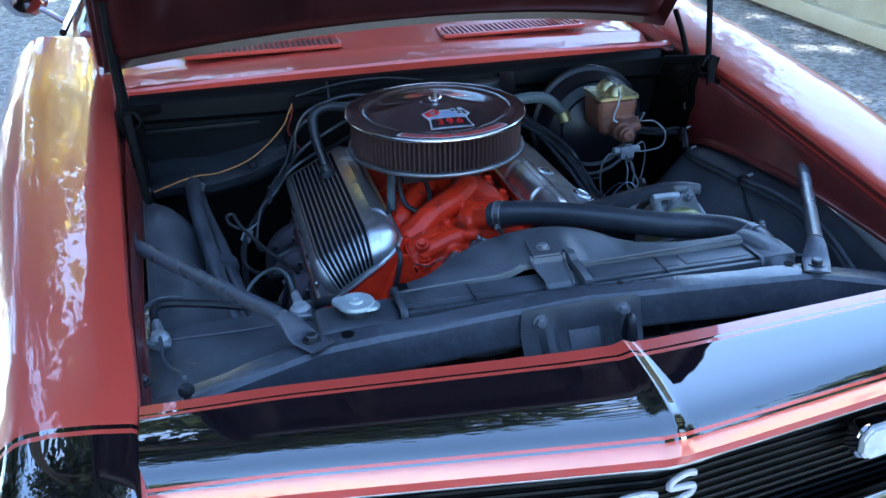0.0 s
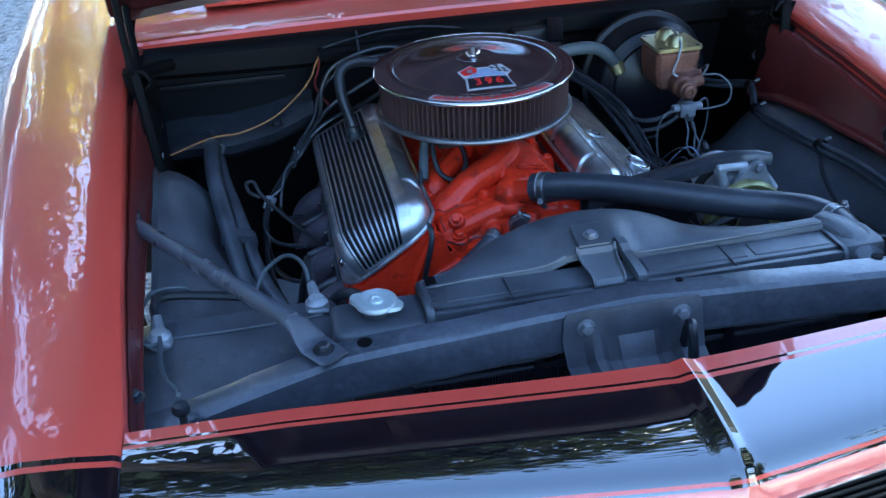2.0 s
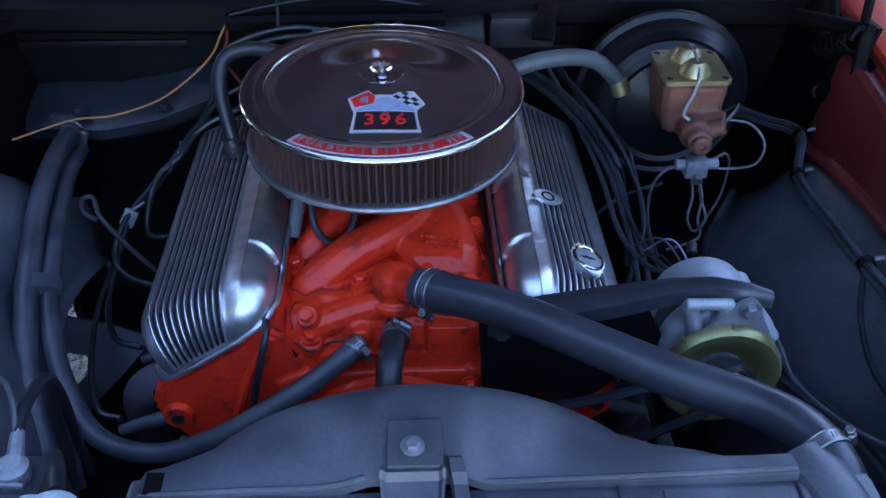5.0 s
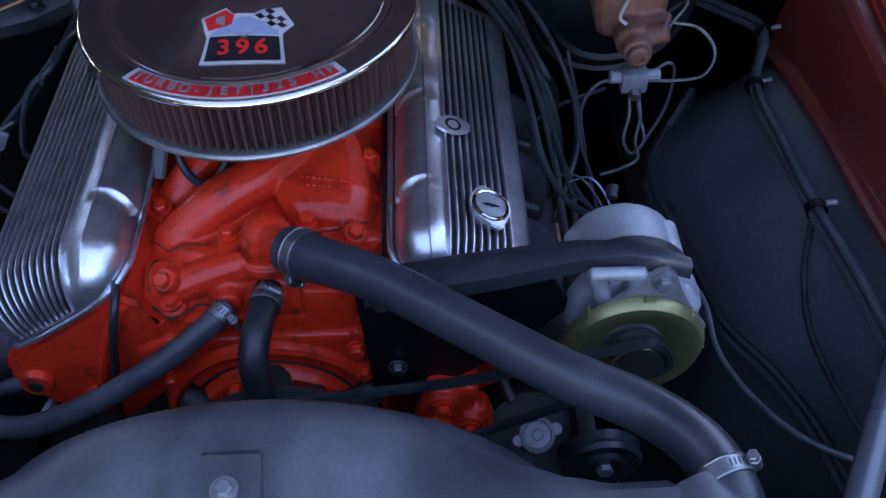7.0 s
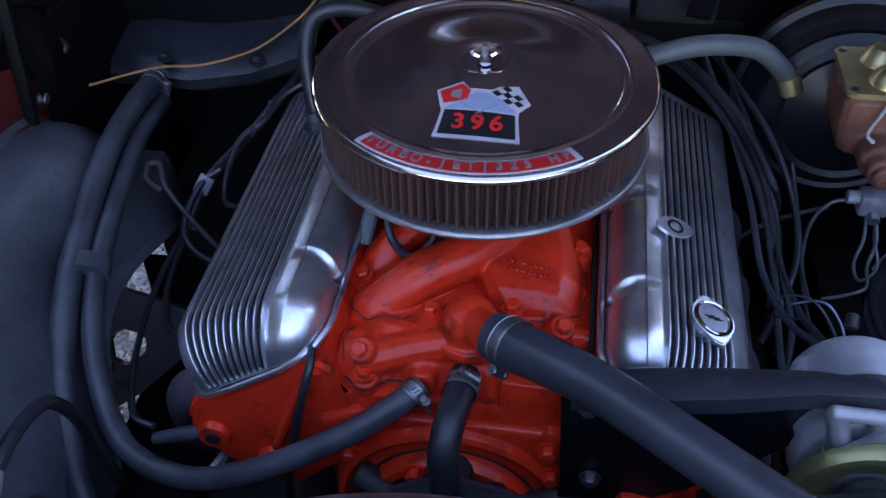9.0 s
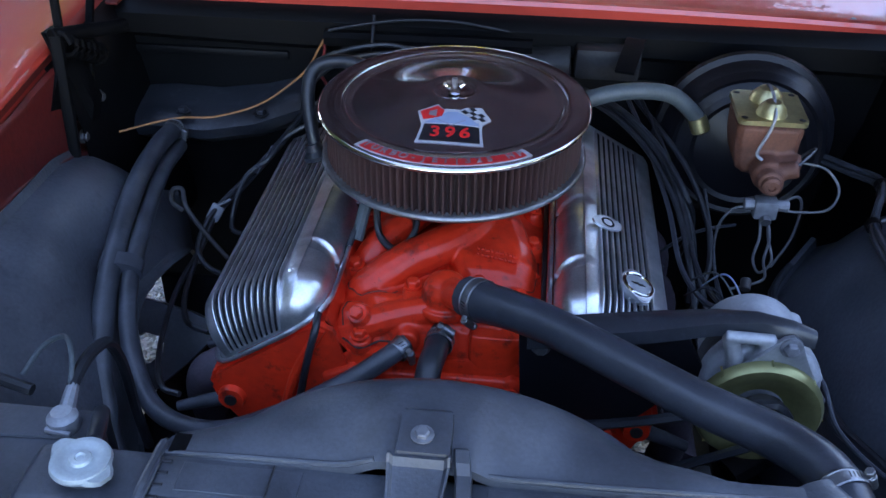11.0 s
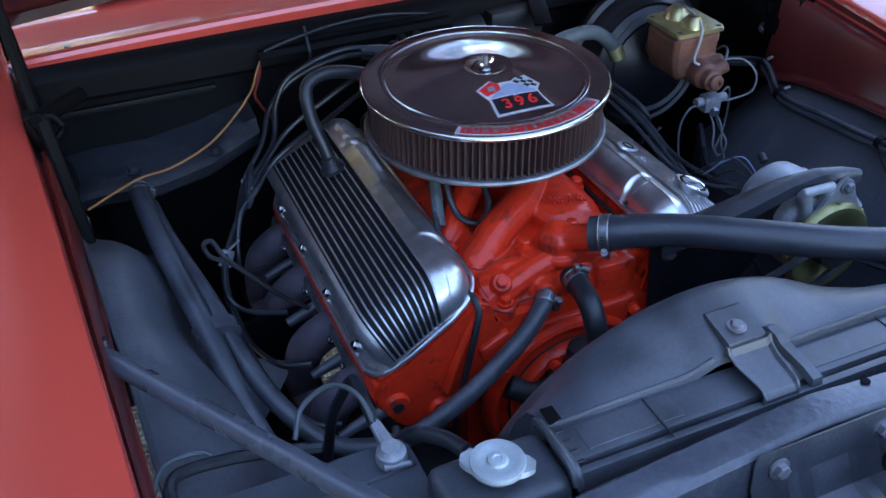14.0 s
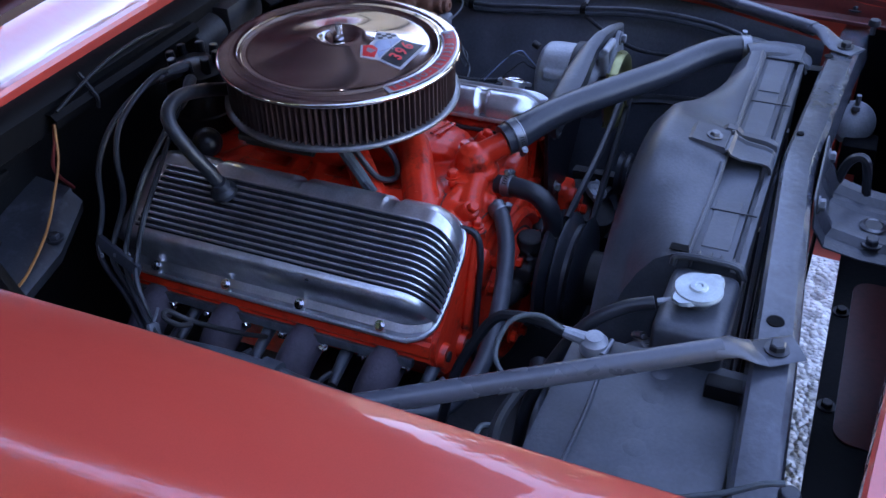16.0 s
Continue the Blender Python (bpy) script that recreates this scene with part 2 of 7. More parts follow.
def gravel_material():
    m = bpy.data.materials.new("grey_gravel")
    m.use_nodes = True
    n, l = m.node_tree.nodes, m.node_tree.links
    p = n["Principled BSDF"]
    co = n.new("ShaderNodeTexCoord")
    v, w = n.new("ShaderNodeTexVoronoi"), n.new("ShaderNodeTexVoronoi")
    v.inputs["Scale"].default_value, w.inputs["Scale"].default_value = 34, 80
    z = n.new("ShaderNodeTexNoise")
    z.inputs["Scale"].default_value, z.inputs["Detail"].default_value = 0.8, 5
    for t in (v, w, z):
        l.new(co.outputs["Object"], t.inputs["Vector"])
    r = n.new("ShaderNodeValToRGB")
    e = r.color_ramp.elements
    e[0].color, e[1].color = (0.20, 0.20, 0.21, 1), (0.72, 0.73, 0.75, 1)
    l.new(v.outputs["Color"], r.inputs["Fac"])
    mx = n.new("ShaderNodeMix")
    mx.data_type, mx.blend_type = "RGBA", "MULTIPLY"
    mx.inputs["Factor"].default_value = 0.6
    r2 = n.new("ShaderNodeValToRGB")
    r2.color_ramp.elements[0].color, r2.color_ramp.elements[1].color = (0.55, 0.52, 0.48, 1), (1, 1, 1, 1)
    l.new(z.outputs["Fac"], r2.inputs["Fac"])
    l.new(r.outputs["Color"], mx.inputs["A"])
    l.new(r2.outputs["Color"], mx.inputs["B"])
    l.new(mx.outputs["Result"], p.inputs["Base Color"])
    p.inputs["Roughness"].default_value = 0.9
    s = n.new("ShaderNodeMath")
    s.operation = "ADD"
    l.new(v.outputs["Distance"], s.inputs[0])
    l.new(w.outputs["Distance"], s.inputs[1])
    b = n.new("ShaderNodeBump")
    b.invert = True
    b.inputs["Strength"].default_value, b.inputs["Distance"].default_value = 0.9, 0.02
    l.new(s.outputs[0], b.inputs["Height"])
    l.new(b.outputs["Normal"], p.inputs["Normal"])
    return m


GRAVEL = gravel_material()

# ---- building helpers ----
HOME = {}


def thing(name, at, label, category, group=""):
    """An empty at the base of a thing, under which its parts go."""
    e = new(name)
    e.location, e.empty_display_size = at, 0.05
    HOME[e] = Matrix.Translation(at)
    return tagged(e, label, category, group)


def mesh_of(bm, mats, name, sharp=35):
    bmesh.ops.recalc_face_normals(bm, faces=bm.faces)
    me = bpy.data.meshes.new(name)
    bm.to_mesh(me)
    bm.free()
    for m in mats if isinstance(mats, (list, tuple)) else [mats]:
        me.materials.append(m)
    me.polygons.foreach_set("use_smooth", [True] * len(me.polygons))
    me.set_sharp_from_angle(angle=radians(sharp))
    return me


def part(name, bm, mats, parent=None, label="", sharp=35, category="", cast=0.0):
    """Links a bmesh, built in world places, as one mesh object under a thing or a part; cast: melts it into one casting of that grain."""
    ob = new(name, mesh_of(bm, mats, name, sharp))
    if parent:
        ob.parent = parent
        ob.matrix_parent_inverse = HOME[parent].inverted()
    HOME[ob] = Matrix.Identity(4)
    if cast:
        r = ob.modifiers.new("melt", "REMESH")
        r.mode, r.voxel_size, r.use_smooth_shade = "VOXEL", cast, True
        s = ob.modifiers.new("soften", "SMOOTH")
        s.factor, s.iterations = 0.5, 3
    return tagged(ob, label, category)


def same_part(name, me, m, parent, label=""):
    """One more object on a shared mesh, at the pose m in the world."""
    ob = new(name, me)
    ob.parent = parent
    ob.matrix_parent_inverse = HOME[parent].inverted()
    ob.matrix_basis = m
    HOME[ob] = m
    return tagged(ob, label)


def B():
    return bmesh.new()


def box(bm, c, size, bevel=0.003, rot=(0, 0, 0), taper=1.0, seg=2):
    m = pose(*c, *rot)
    got = bmesh.ops.create_cube(bm, size=1, matrix=Matrix.Identity(4))["verts"]
    for v in got:
        k = taper if v.co.z > 0 else 1.0
        v.co = m @ Vector((v.co.x * size[0] * k, v.co.y * size[1] * k, v.co.z * size[2]))
    if bevel:
        edges = list({e for v in got for e in v.link_edges})
        bmesh.ops.bevel(bm, geom=edges, offset=bevel, segments=seg, affect="EDGES", profile=0.6)
    return bm


def to_axis(p, d):
    """A pose at p whose z looks along d."""
    return Matrix.Translation(p) @ Vector(d).normalized().to_track_quat("Z", "Y").to_matrix().to_4x4()


def lathe(bm, profile, m=None, n=32, caps=False):
    """Turns (r, z) pairs round the z of the pose m."""
    m = m or Matrix.Identity(4)
    rows = []
    for r, z in profile:
        if r < 1e-5:
            rows.append([bm.verts.new(m @ Vector((0, 0, z)))])
        else:
            rows.append([bm.verts.new(m @ Vector((r * math.cos(a), r * math.sin(a), z))) for a in (2 * math.pi * k / n for k in range(n))])
    for a, b in zip(rows, rows[1:]):
        for k in range(n):
            j = (k + 1) % n
            if len(a) == 1 and len(b) == 1:
                continue
            if len(a) == 1:
                bm.faces.new((a[0], b[k], b[j]))
            elif len(b) == 1:
                bm.faces.new((a[k], b[0], a[j]))
            else:
                bm.faces.new((a[k], b[k], b[j], a[j]))
    if caps:
        for r in (rows[0], rows[-1]):
            if len(r) > 1:
                bm.faces.new(r)
    return bm


def rod(bm, a, b, r, n=14, r2=None):
    a, b = Vector(a), Vector(b)
    h = (b - a).length
    c = min(r * 0.15, 0.002)
    r2 = r if r2 is None else r2
    return lathe(bm, [(0, 0), (r - c, 0), (r, c), (r2, h - c), (r2 - c, h), (0, h)], to_axis(a, b - a), n)


def spline(pts, steps=8):
    p = [Vector(q) for q in pts]
    p = [p[0] * 2 - p[1], *p, p[-1] * 2 - p[-2]]
    out = []
    for i in range(1, len(p) - 2):
        for k in range(steps):
            t = k / steps
            a, b, c, d = p[i - 1], p[i], p[i + 1], p[i + 2]
            out.append(0.5 * ((2 * b) + (c - a) * t + (2 * a - 5 * b + 4 * c - d) * t * t + (3 * b - a - 3 * c + d) * t ** 3))
    return out + [p[-2]]


def tube(bm, pts, r, n=12, steps=8, flat=1.0, radii=None):
    """A hose or wire along a smooth line; radii: one for each given point."""
    line = spline(pts, steps) if steps > 1 else [Vector(q) for q in pts]
    rs = [r] * len(line)
    if radii:
        rs = [np.interp(i / (len(line) - 1) * (len(radii) - 1), range(len(radii)), radii) for i in range(len(line))]
    up = Vector((0, 0, 1))
    rings = []
    for i, q in enumerate(line):
        d = (line[min(i + 1, len(line) - 1)] - line[max(i - 1, 0)]).normalized()
        side = d.cross(up)
        if side.length < 0.05:
            side = d.cross(Vector((1, 0, 0)))
        side.normalize()
        if rings and side.dot(last) < 0:
            side = -side
        last = side
        top = side.cross(d)
        rings.append([bm.verts.new(q + side * rs[i] * math.cos(a) + top * rs[i] * flat * math.sin(a)) for a in (2 * math.pi * k / n for k in range(n))])
    for a, b in zip(rings, rings[1:]):
        for k in range(n):
            j = (k + 1) % n
            bm.faces.new((a[k], b[k], b[j], a[j]))
    bm.faces.new(rings[0])
    bm.faces.new(rings[-1])
    return bm


def loft(bm, rows, closed=False, ends=False, index=None):
    """Faces between rows of points; index(i, j): the material of a face."""
    vs = [[bm.verts.new(p) for p in row] for row in rows]
    for i, (a, b) in enumerate(zip(vs, vs[1:])):
        for k in range(len(a) if closed else len(a) - 1):
            j = (k + 1) % len(a)
            f = bm.faces.new((a[k], b[k], b[j], a[j]))
            if index:
                f.material_index = index(i, k)
    if ends:
        bm.faces.new(vs[0])
        bm.faces.new(vs[-1])
    return bm


def thicken(bm, t):
    bmesh.ops.recalc_face_normals(bm, faces=bm.faces)
    bmesh.ops.solidify(bm, geom=bm.faces[:], thickness=t)
    return bm


def slab(bm, outline, m, depth, bevel=0.0):
    """A flat outline of (x, y) pairs, laid by the pose m and given depth along its z."""
    lo = [bm.verts.new(m @ Vector((x, y, 0))) for x, y in outline]
    hi = [bm.verts.new(m @ Vector((x, y, depth))) for x, y in outline]
    n = len(lo)
    bm.faces.new(lo)
    top = bm.faces.new(hi)
    for k in range(n):
        bm.faces.new((lo[k], lo[(k + 1) % n], hi[(k + 1) % n], hi[k]))
    if bevel:
        bmesh.ops.bevel(bm, geom=list(top.edges), offset=bevel, segments=2, affect="EDGES")
    return bm


def round_rect(w, h, r, n=5):
    out = []
    for cx, cy, a0 in ((w / 2 - r, h / 2 - r, 0), (r - w / 2, h / 2 - r, 90), (r - w / 2, r - h / 2, 180), (w / 2 - r, r - h / 2, 270)):
        out += [(cx + r * math.cos(radians(a0 + 90 * k / n)), cy + r * math.sin(radians(a0 + 90 * k / n))) for k in range(n + 1)]
    return out


def bolt_mesh(r, h, mat, washer=1.5):
    bm = B()
    lathe(bm, [(0, 0), (r * washer, 0), (r * washer, h * 0.25), (0, h * 0.25)], n=14)
    lathe(bm, [(r, h * 0.25), (r, h * 0.85), (r * 0.8, h), (0, h)], n=6)
    return mesh_of(bm, mat, "bolt")


BOLT_STEEL, BOLT_BAY, BOLT_ORANGE = bolt_mesh(0.007, 0.009, STEEL), bolt_mesh(0.008, 0.009, BAY), bolt_mesh(0.008, 0.011, ENGINE, 1.35)
BOLT_DARK = bolt_mesh(0.0075, 0.009, BOLTGREY, 1.45)
BOLT_SMALL = bolt_mesh(0.0045, 0.007, STEEL)
BOLT_COVER = bolt_mesh(0.0050, 0.008, CHROME, 1.45)


def bolt(p, d, parent, me=None, label=""):
    return same_part("bolt", me or BOLT_BAY, to_axis(p, d), parent, label)


def mx(x):
    return 2 * XC - x


def lerp(y, ys, vs):
    return float(np.interp(y, ys, vs))

# ---- ground ----
bm = B()
bmesh.ops.create_grid(bm, x_segments=8, y_segments=8, size=400)
ground = tagged(part("ground", bm, GRAVEL), "pale grey gravel yard", "ground", kind="structure")

# ---- car body ----
car = thing("car", (XC, 1.4, 0), "orange classic coupe with black nose stripe and raised hood", "car")
YS = (-0.95, -0.7, -0.5, -0.1, 0.3, 0.72)
IN_X, IN_Z = (-0.512, -0.521, -0.537, -0.56, -0.585, -0.61), (0.862, 0.899, 0.918, 0.953, 0.975, 0.99)
CR_X, CR_Z = (-0.628, -0.645, -0.668, -0.715, -0.75, -0.775), (0.868, 0.908, 0.930, 0.968, 0.993, 1.008)


def fender(side):
    f = (lambda x: x) if side < 0 else mx
    ys = sorted({*np.linspace(-0.73, 0.72, 46).tolist(), -0.93, -0.915, -0.89, -0.86, -0.84, -0.82, -0.8, -0.78, -0.762, -0.755, -0.748, -0.743})
    rows = []
    for y in ys:
        xi, zi, xc, zc = lerp(y, YS, IN_X), lerp(y, YS, IN_Z), lerp(y, YS, CR_X), lerp(y, YS, CR_Z)
        if y < -0.8:
            d = (-0.8 - y) / 0.13
            zi, zc = zi - 0.022 * d * d, zc - 0.03 * d * d
        pts = [(xi + 0.004, zi - 0.03), (xi + 0.003, zi - 0.008), (xi, zi - 0.002), (xi - 0.006, zi + 0.002), (xi * 0.65 + xc * 0.35, zi * 0.65 + zc * 0.35 + 0.005),
               (xi * 0.3 + xc * 0.7, zi * 0.3 + zc * 0.7 + 0.006), (xc + 0.012, zc + 0.002), (xc, zc - 0.001), (xc - 0.014, zc - 0.010), (xc - 0.034, zc - 0.03),
               (xc - 0.075, zc - 0.09), (xc - 0.105, zc - 0.17), (xc - 0.118, zc - 0.27), (xc - 0.112, zc - 0.36), (xc - 0.095, zc - 0.45), (xc - 0.07, 0.40), (xc - 0.055, 0.30), (xc - 0.06, 0.24)]
        rows.append([(f(x), y, z) for x, z in pts])
    black = lambda i, j: 1 if j >= 2 and (ys[i] < -0.7621 or -0.7551 < ys[i] < -0.748) else 0
    bm = loft(B(), rows, index=black)
    hole = [q for q in bm.faces if (q.calc_center_median().y + 0.02) ** 2 + (q.calc_center_median().z - 0.33) ** 2 < 0.38 ** 2 and q.calc_center_median().z < 0.72]
    bmesh.ops.delete(bm, geom=hole, context="FACES")
    thicken(bm, 0.002)
    return part("fender", bm, [PAINT, STRIPE], car, "glossy orange front fender with black nose stripe", sharp=28)


def gutter(side):
    """The folded channel below the fender's edge, its rolled ridge and the flanged inner panel."""
    f = (lambda x: x) if side < 0 else mx
    rows = []
    for y in np.linspace(-0.70, 0.13, 50):
        xi, zi = lerp(y, YS, IN_X), lerp(y, YS, IN_Z)
        low = lerp(y, (-0.7, -0.35, -0.25, -0.1, 0.02, 0.1, 0.4), (0.852, 0.864, 0.862, 0.852, 0.835, 0.81, 0.78))
        w = lerp(y, (-0.7, -0.45, -0.2, 0.0, 0.13), (0.18, 0.24, 0.34, 0.50, 0.65) if side < 0 else (0.30, 0.55, 0.9, 1.1, 1.15))
        dip = 0.0035 * math.sin(y * 40) + 0.002 * math.sin(y * 91 + 1)
        roll = 0.004 * math.sin(y * 23 + 0.5)
        pts = [(xi + 0.002, zi - 0.010), (xi + 0.002, zi - 0.024), (xi + 0.006 * w, zi - 0.028), (xi + 0.015 * w, zi - 0.030 + dip * 0.2), (xi + 0.019 * w, zi - 0.024 + dip * 0.3), (xi + 0.0235 * w, zi - 0.021 + dip * 0.4), (xi + 0.028 * w, zi - 0.025 + dip * 0.4),
               (xi + 0.031 * w, zi - 0.036), (xi + (0.035 + roll * 0.5) * w, (zi - 0.036) * 0.65 + low * 0.35 + roll * 0.3), (xi + 0.044 * w, (zi - 0.036) * 0.2 + low * 0.8), (xi + 0.046 * w, low + 0.007), (xi + 0.052 * w, low + 0.003), (xi + 0.058 * w, low + 0.002), (xi + 0.059 * w, low - 0.002)]
        rows.append([(f(x), y, z) for x, z in pts])
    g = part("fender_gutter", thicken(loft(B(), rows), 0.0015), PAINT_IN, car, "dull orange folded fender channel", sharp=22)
    for y in (-0.52, -0.29, -0.08, 0.06):
        xi, zi = lerp(y, YS, IN_X), lerp(y, YS, IN_Z)
        # flat black discs, the holes' darkness put into colour
        part("drain_hole", lathe(B(), [(0, 0.0012), (0.0048, 0.0012), (0.0062, 0.0)], to_axis((f(xi + 0.0125 * lerp(y, (-0.7, -0.45, -0.2, 0.0, 0.13), (0.18, 0.24, 0.34, 0.50, 0.65))), y, zi - 0.0293), (0, 0, 1)), 12), HINGE, g) if side < 0 else None
    return g


def inner_fender(side):
    f = (lambda x: x) if side < 0 else mx
    rows = []
    for y in np.linspace(-0.60, 0.20, 36):
        top = lerp(y, (-0.6, -0.4, -0.2, 0.0, 0.07, 0.13, 0.2), (0.80, 0.835, 0.85, 0.838, 0.82, 0.775, 0.70))
        xe = lerp(y, (-0.6, -0.3, 0.07, 0.2), (-0.515, -0.525, -0.545, -0.56))
        xin = lerp(y, (-0.6, -0.35, -0.15, 0.05, 0.2), (-0.37, -0.39, -0.40, -0.41, -0.46)) if side < 0 else lerp(y, (-0.6, -0.42, -0.33, -0.27, -0.21, -0.16, -0.10, -0.055, 0.015, 0.07, 0.12, 0.2), (-0.50, -0.49, -0.475, -0.453, -0.417, -0.409, -0.401, -0.393, -0.379, -0.39, -0.42, -0.47))
        if side < 0:
            xin -= 0.034 * math.exp(-((y + 0.085) / 0.095) ** 2)     # drawn back over the suspension opening
        pts = [(xe, top + 0.012), (xe + 0.006, top)]
        for k in range(1, 9):
            a = k / 8
            x = xe + 0.006 + (xin - xe - 0.006) * a
            pts.append((x, top - 0.012 * a - (top - (0.70 if side < 0 else 0.676)) * a ** (2.1 if side < 0 else 1.6) + 0.003 * math.sin(9 * y + 5 * a)))
        if side > 0:
            pts += [(xin + 0.003, 0.682), (xin + 0.008, 0.683), (xin + 0.011, 0.677)]
        low = [(xin + 0.006, 0.672), (xin + 0.009, 0.655), (xin + 0.01, 0.60), (xin + 0.012, 0.50), (xin + 0.02, 0.36)]
        pts += [(x, max(z, 0.688 - 3.2 * (y + 0.005) ** 2 - 0.001 * k)) for k, (x, z) in enumerate(low)] if side < 0 and y > -0.23 else low
        rows.append([(f(x), y, z) for x, z in pts])
    # the left side takes the copy with reflected sky painted in
    return part("inner_fender", thicken(loft(B(), rows), 0.002), INNER_SKYLIT if side < 0 else INNER, car, "dusty black inner fender panel", sharp=40)


def hinge_panel(side):
    """The black panel between the inner fender and the firewall."""
    f = (lambda x: x) if side < 0 else mx
    rows = []
    for y in np.linspace(0.085, 0.364, 12):
        w = 0.004 * math.sin(30 * y)
        xi = lerp(y, YS, IN_X)
        rows.append([(f(xi + 0.003), y, lerp(y, YS, IN_Z) - 0.020), (f(xi + 0.026), y, 0.915), (f(xi + 0.036 + w), y, 0.86), (f(xi + 0.040), y, 0.80), (f(xi + 0.052 - w), y, 0.74), (f(xi + 0.075), y, 0.70), (f(xi + 0.09), y, 0.62), (f(xi + 0.09), y, 0.58 if side < 0 else 0.40)])
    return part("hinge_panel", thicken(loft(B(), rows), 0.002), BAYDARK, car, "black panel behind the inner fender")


for s in (-1, 1):
    hinge_panel(s)
    fender(s)
    gutter(s)
    inner_fender(s)

lip = [(mx(lerp(y, (-0.6, -0.42, -0.33, -0.27, -0.21, -0.16, -0.10, -0.055, 0.015, 0.07, 0.12, 0.2), (-0.50, -0.49, -0.475, -0.453, -0.417, -0.409, -0.401, -0.393, -0.379, -0.39, -0.42, -0.47)) + 0.006), y, 0.684) for y in np.linspace(-0.44, 0.12, 20)]
part("inner_fender_lip", tube(B(), lip, 0.0055, 8, 3), RUBBER, car, "black rolled lip of the inner fender")
# nose panel between the fenders, with its stripe and a ridge on the centre line
VS = (0.0, 0.03, 0.08, 0.165, 0.19, 0.235, 0.3, 0.4, 0.5, 0.6, 0.7, 0.78, 0.84, 0.89, 0.925, 0.94, 0.952, 0.965, 0.985, 1.0)
ZS = (0.0, 0.03, 0.25, 0.5, 0.7, 0.8, 0.86, 0.91, 0.96, 1.0), (0.897, 0.901, 0.9005, 0.8965, 0.8915, 0.887, 0.882, 0.875, 0.864, 0.850)
us = sorted({*np.linspace(-0.553, 0.553, 48).tolist(), -0.05, -0.025, -0.016, -0.013, -0.009, -0.004, -0.001, 0.001, 0.004, 0.009, 0.013, 0.016, 0.025, 0.05})
rows = []
for v in VS:
    row = []
    for d in us:
        yr, yf = -0.757 + 0.075 * abs(d), -0.916 + 0.145 * abs(d)
        ridge = 0.0068 * max(0, 1 - abs(d) / 0.0145) + 0.003 * max(0, 1 - abs(d) / 0.1) ** 2
        row.append((XC + d, yr + (yf - yr) * v - 0.004 * max(0, 1 - abs(d) / 0.02), lerp(v, *ZS) + ridge * (1 - 0.4 * v) - 0.006 * max(0, abs(d) - 0.4) / 0.15))
    rows.append(row)
rows.insert(0, [(x, y + 0.001, z - 0.018) for x, y, z in rows[0]])
rows.append([(x, y + 0.004, z - 0.014) for x, y, z in rows[-1]])
rows.append([(x, y + 0.02, z - 0.006) for x, y, z in rows[-1]])
stripes = {3 + 1, 15 + 1} | set(range(5 + 1, 14 + 1))
bm = loft(B(), rows, index=lambda i, j: 1 if i in stripes else 0)
part("nose_panel", thicken(bm, 0.002), [PAINT, STRIPE], car, "glossy orange nose panel with wide black stripe", sharp=30)
bm = tube(B(), [(XC + d, -0.916 + 0.145 * abs(d) + 0.008, 0.834) for d in np.linspace(-0.55, 0.55, 21)], 0.0032, 8, 2)
part("trim", bm, STEEL, car, "thin chrome trim under the nose")

# grille with bars, emblem and lamps
grille = thing("grille", (XC, -0.86, 0.5), "black horizontal bar grille below the nose panel", "grille")
for k in range(18):
    z = 0.825 - 0.0135 * k
    bm = tube(B(), [(XC + d, -0.885 + 0.13 * abs(d) + 0.012 + 0.0012 * k, z) for d in (-0.55, -0.3, -0.05, 0, 0.05, 0.3, 0.55)], 0.0032, 6, 3, flat=1.0)
    part("bar", bm, BAYDARK, grille)
rows = [[(XC + d, -0.862 + 0.13 * abs(d) + 0.02 * q, 0.835 - 0.26 * q) for d in np.linspace(-0.56, 0.56, 15)] for q in (0, 0.5, 1)]
part("backing", thicken(loft(B(), rows), 0.003), BAYDARK, grille)
for s in (-1, 1):
    bm = slab(B(), round_rect(0.105, 0.05, 0.015), Matrix.Translation((XC + s * 0.312, -0.848, 0.781)) @ pose(0, 0, 0, 90, 0, s * 8), 0.02, 0.004)
    lamp = part("parking_lamp", bm, CHROME, grille, "clear parking lamp with chrome rim")
    bm = slab(B(), round_rect(0.094, 0.04, 0.012), Matrix.Translation((XC + s * 0.312, -0.867, 0.781)) @ pose(0, 0, 0, 90, 0, s * 8), 0.008, 0.003)
    part("lens", bm, LAMP, lamp)
for cx, cz, w, h, y0, yk in ((0.002, 0.774, 0.025, 0.0150, -0.893, 0.0), (0.060, 0.783, 0.018, 0.0165, -0.889, 0.16)):
    # two curved plates on the bars
    pts = [(cx + w * a, y0 + yk * (a * w + 0.02), cz + h * b + yk * w * a * 1.2) for a, b in ((0.95, 0.7), (0.3, 1.0), (-0.7, 0.9), (-0.9, 0.4), (-0.1, 0.05), (0.85, -0.35), (0.75, -0.9), (-0.3, -1.0), (-0.98, -0.7))]
    part("emblem", tube(B(), pts, 0.0042, 8, 5), LABELWHITE, grille, "white curved emblem plate")
bm = tube(B(), [(XC + d, -0.915 + 0.145 * abs(d), 0.655) for d in (-0.86, -0.6, -0.3, -0.1, -0.02, 0.02, 0.1, 0.3, 0.6, 0.86)], 0.028, 14, 4, flat=1.7)
part("bumper", bm, CHROME, car, "chrome front bumper blade")
rows = [[(XC + d, -0.895 + 0.14 * abs(d) + q * 0.03, 0.62 - q * 0.36) for d in np.linspace(-0.74, 0.74, 17)] for q in (0, 0.4, 1)]
part("valance", thicken(loft(B(), rows), 0.003), PAINT, car, "orange front valance")

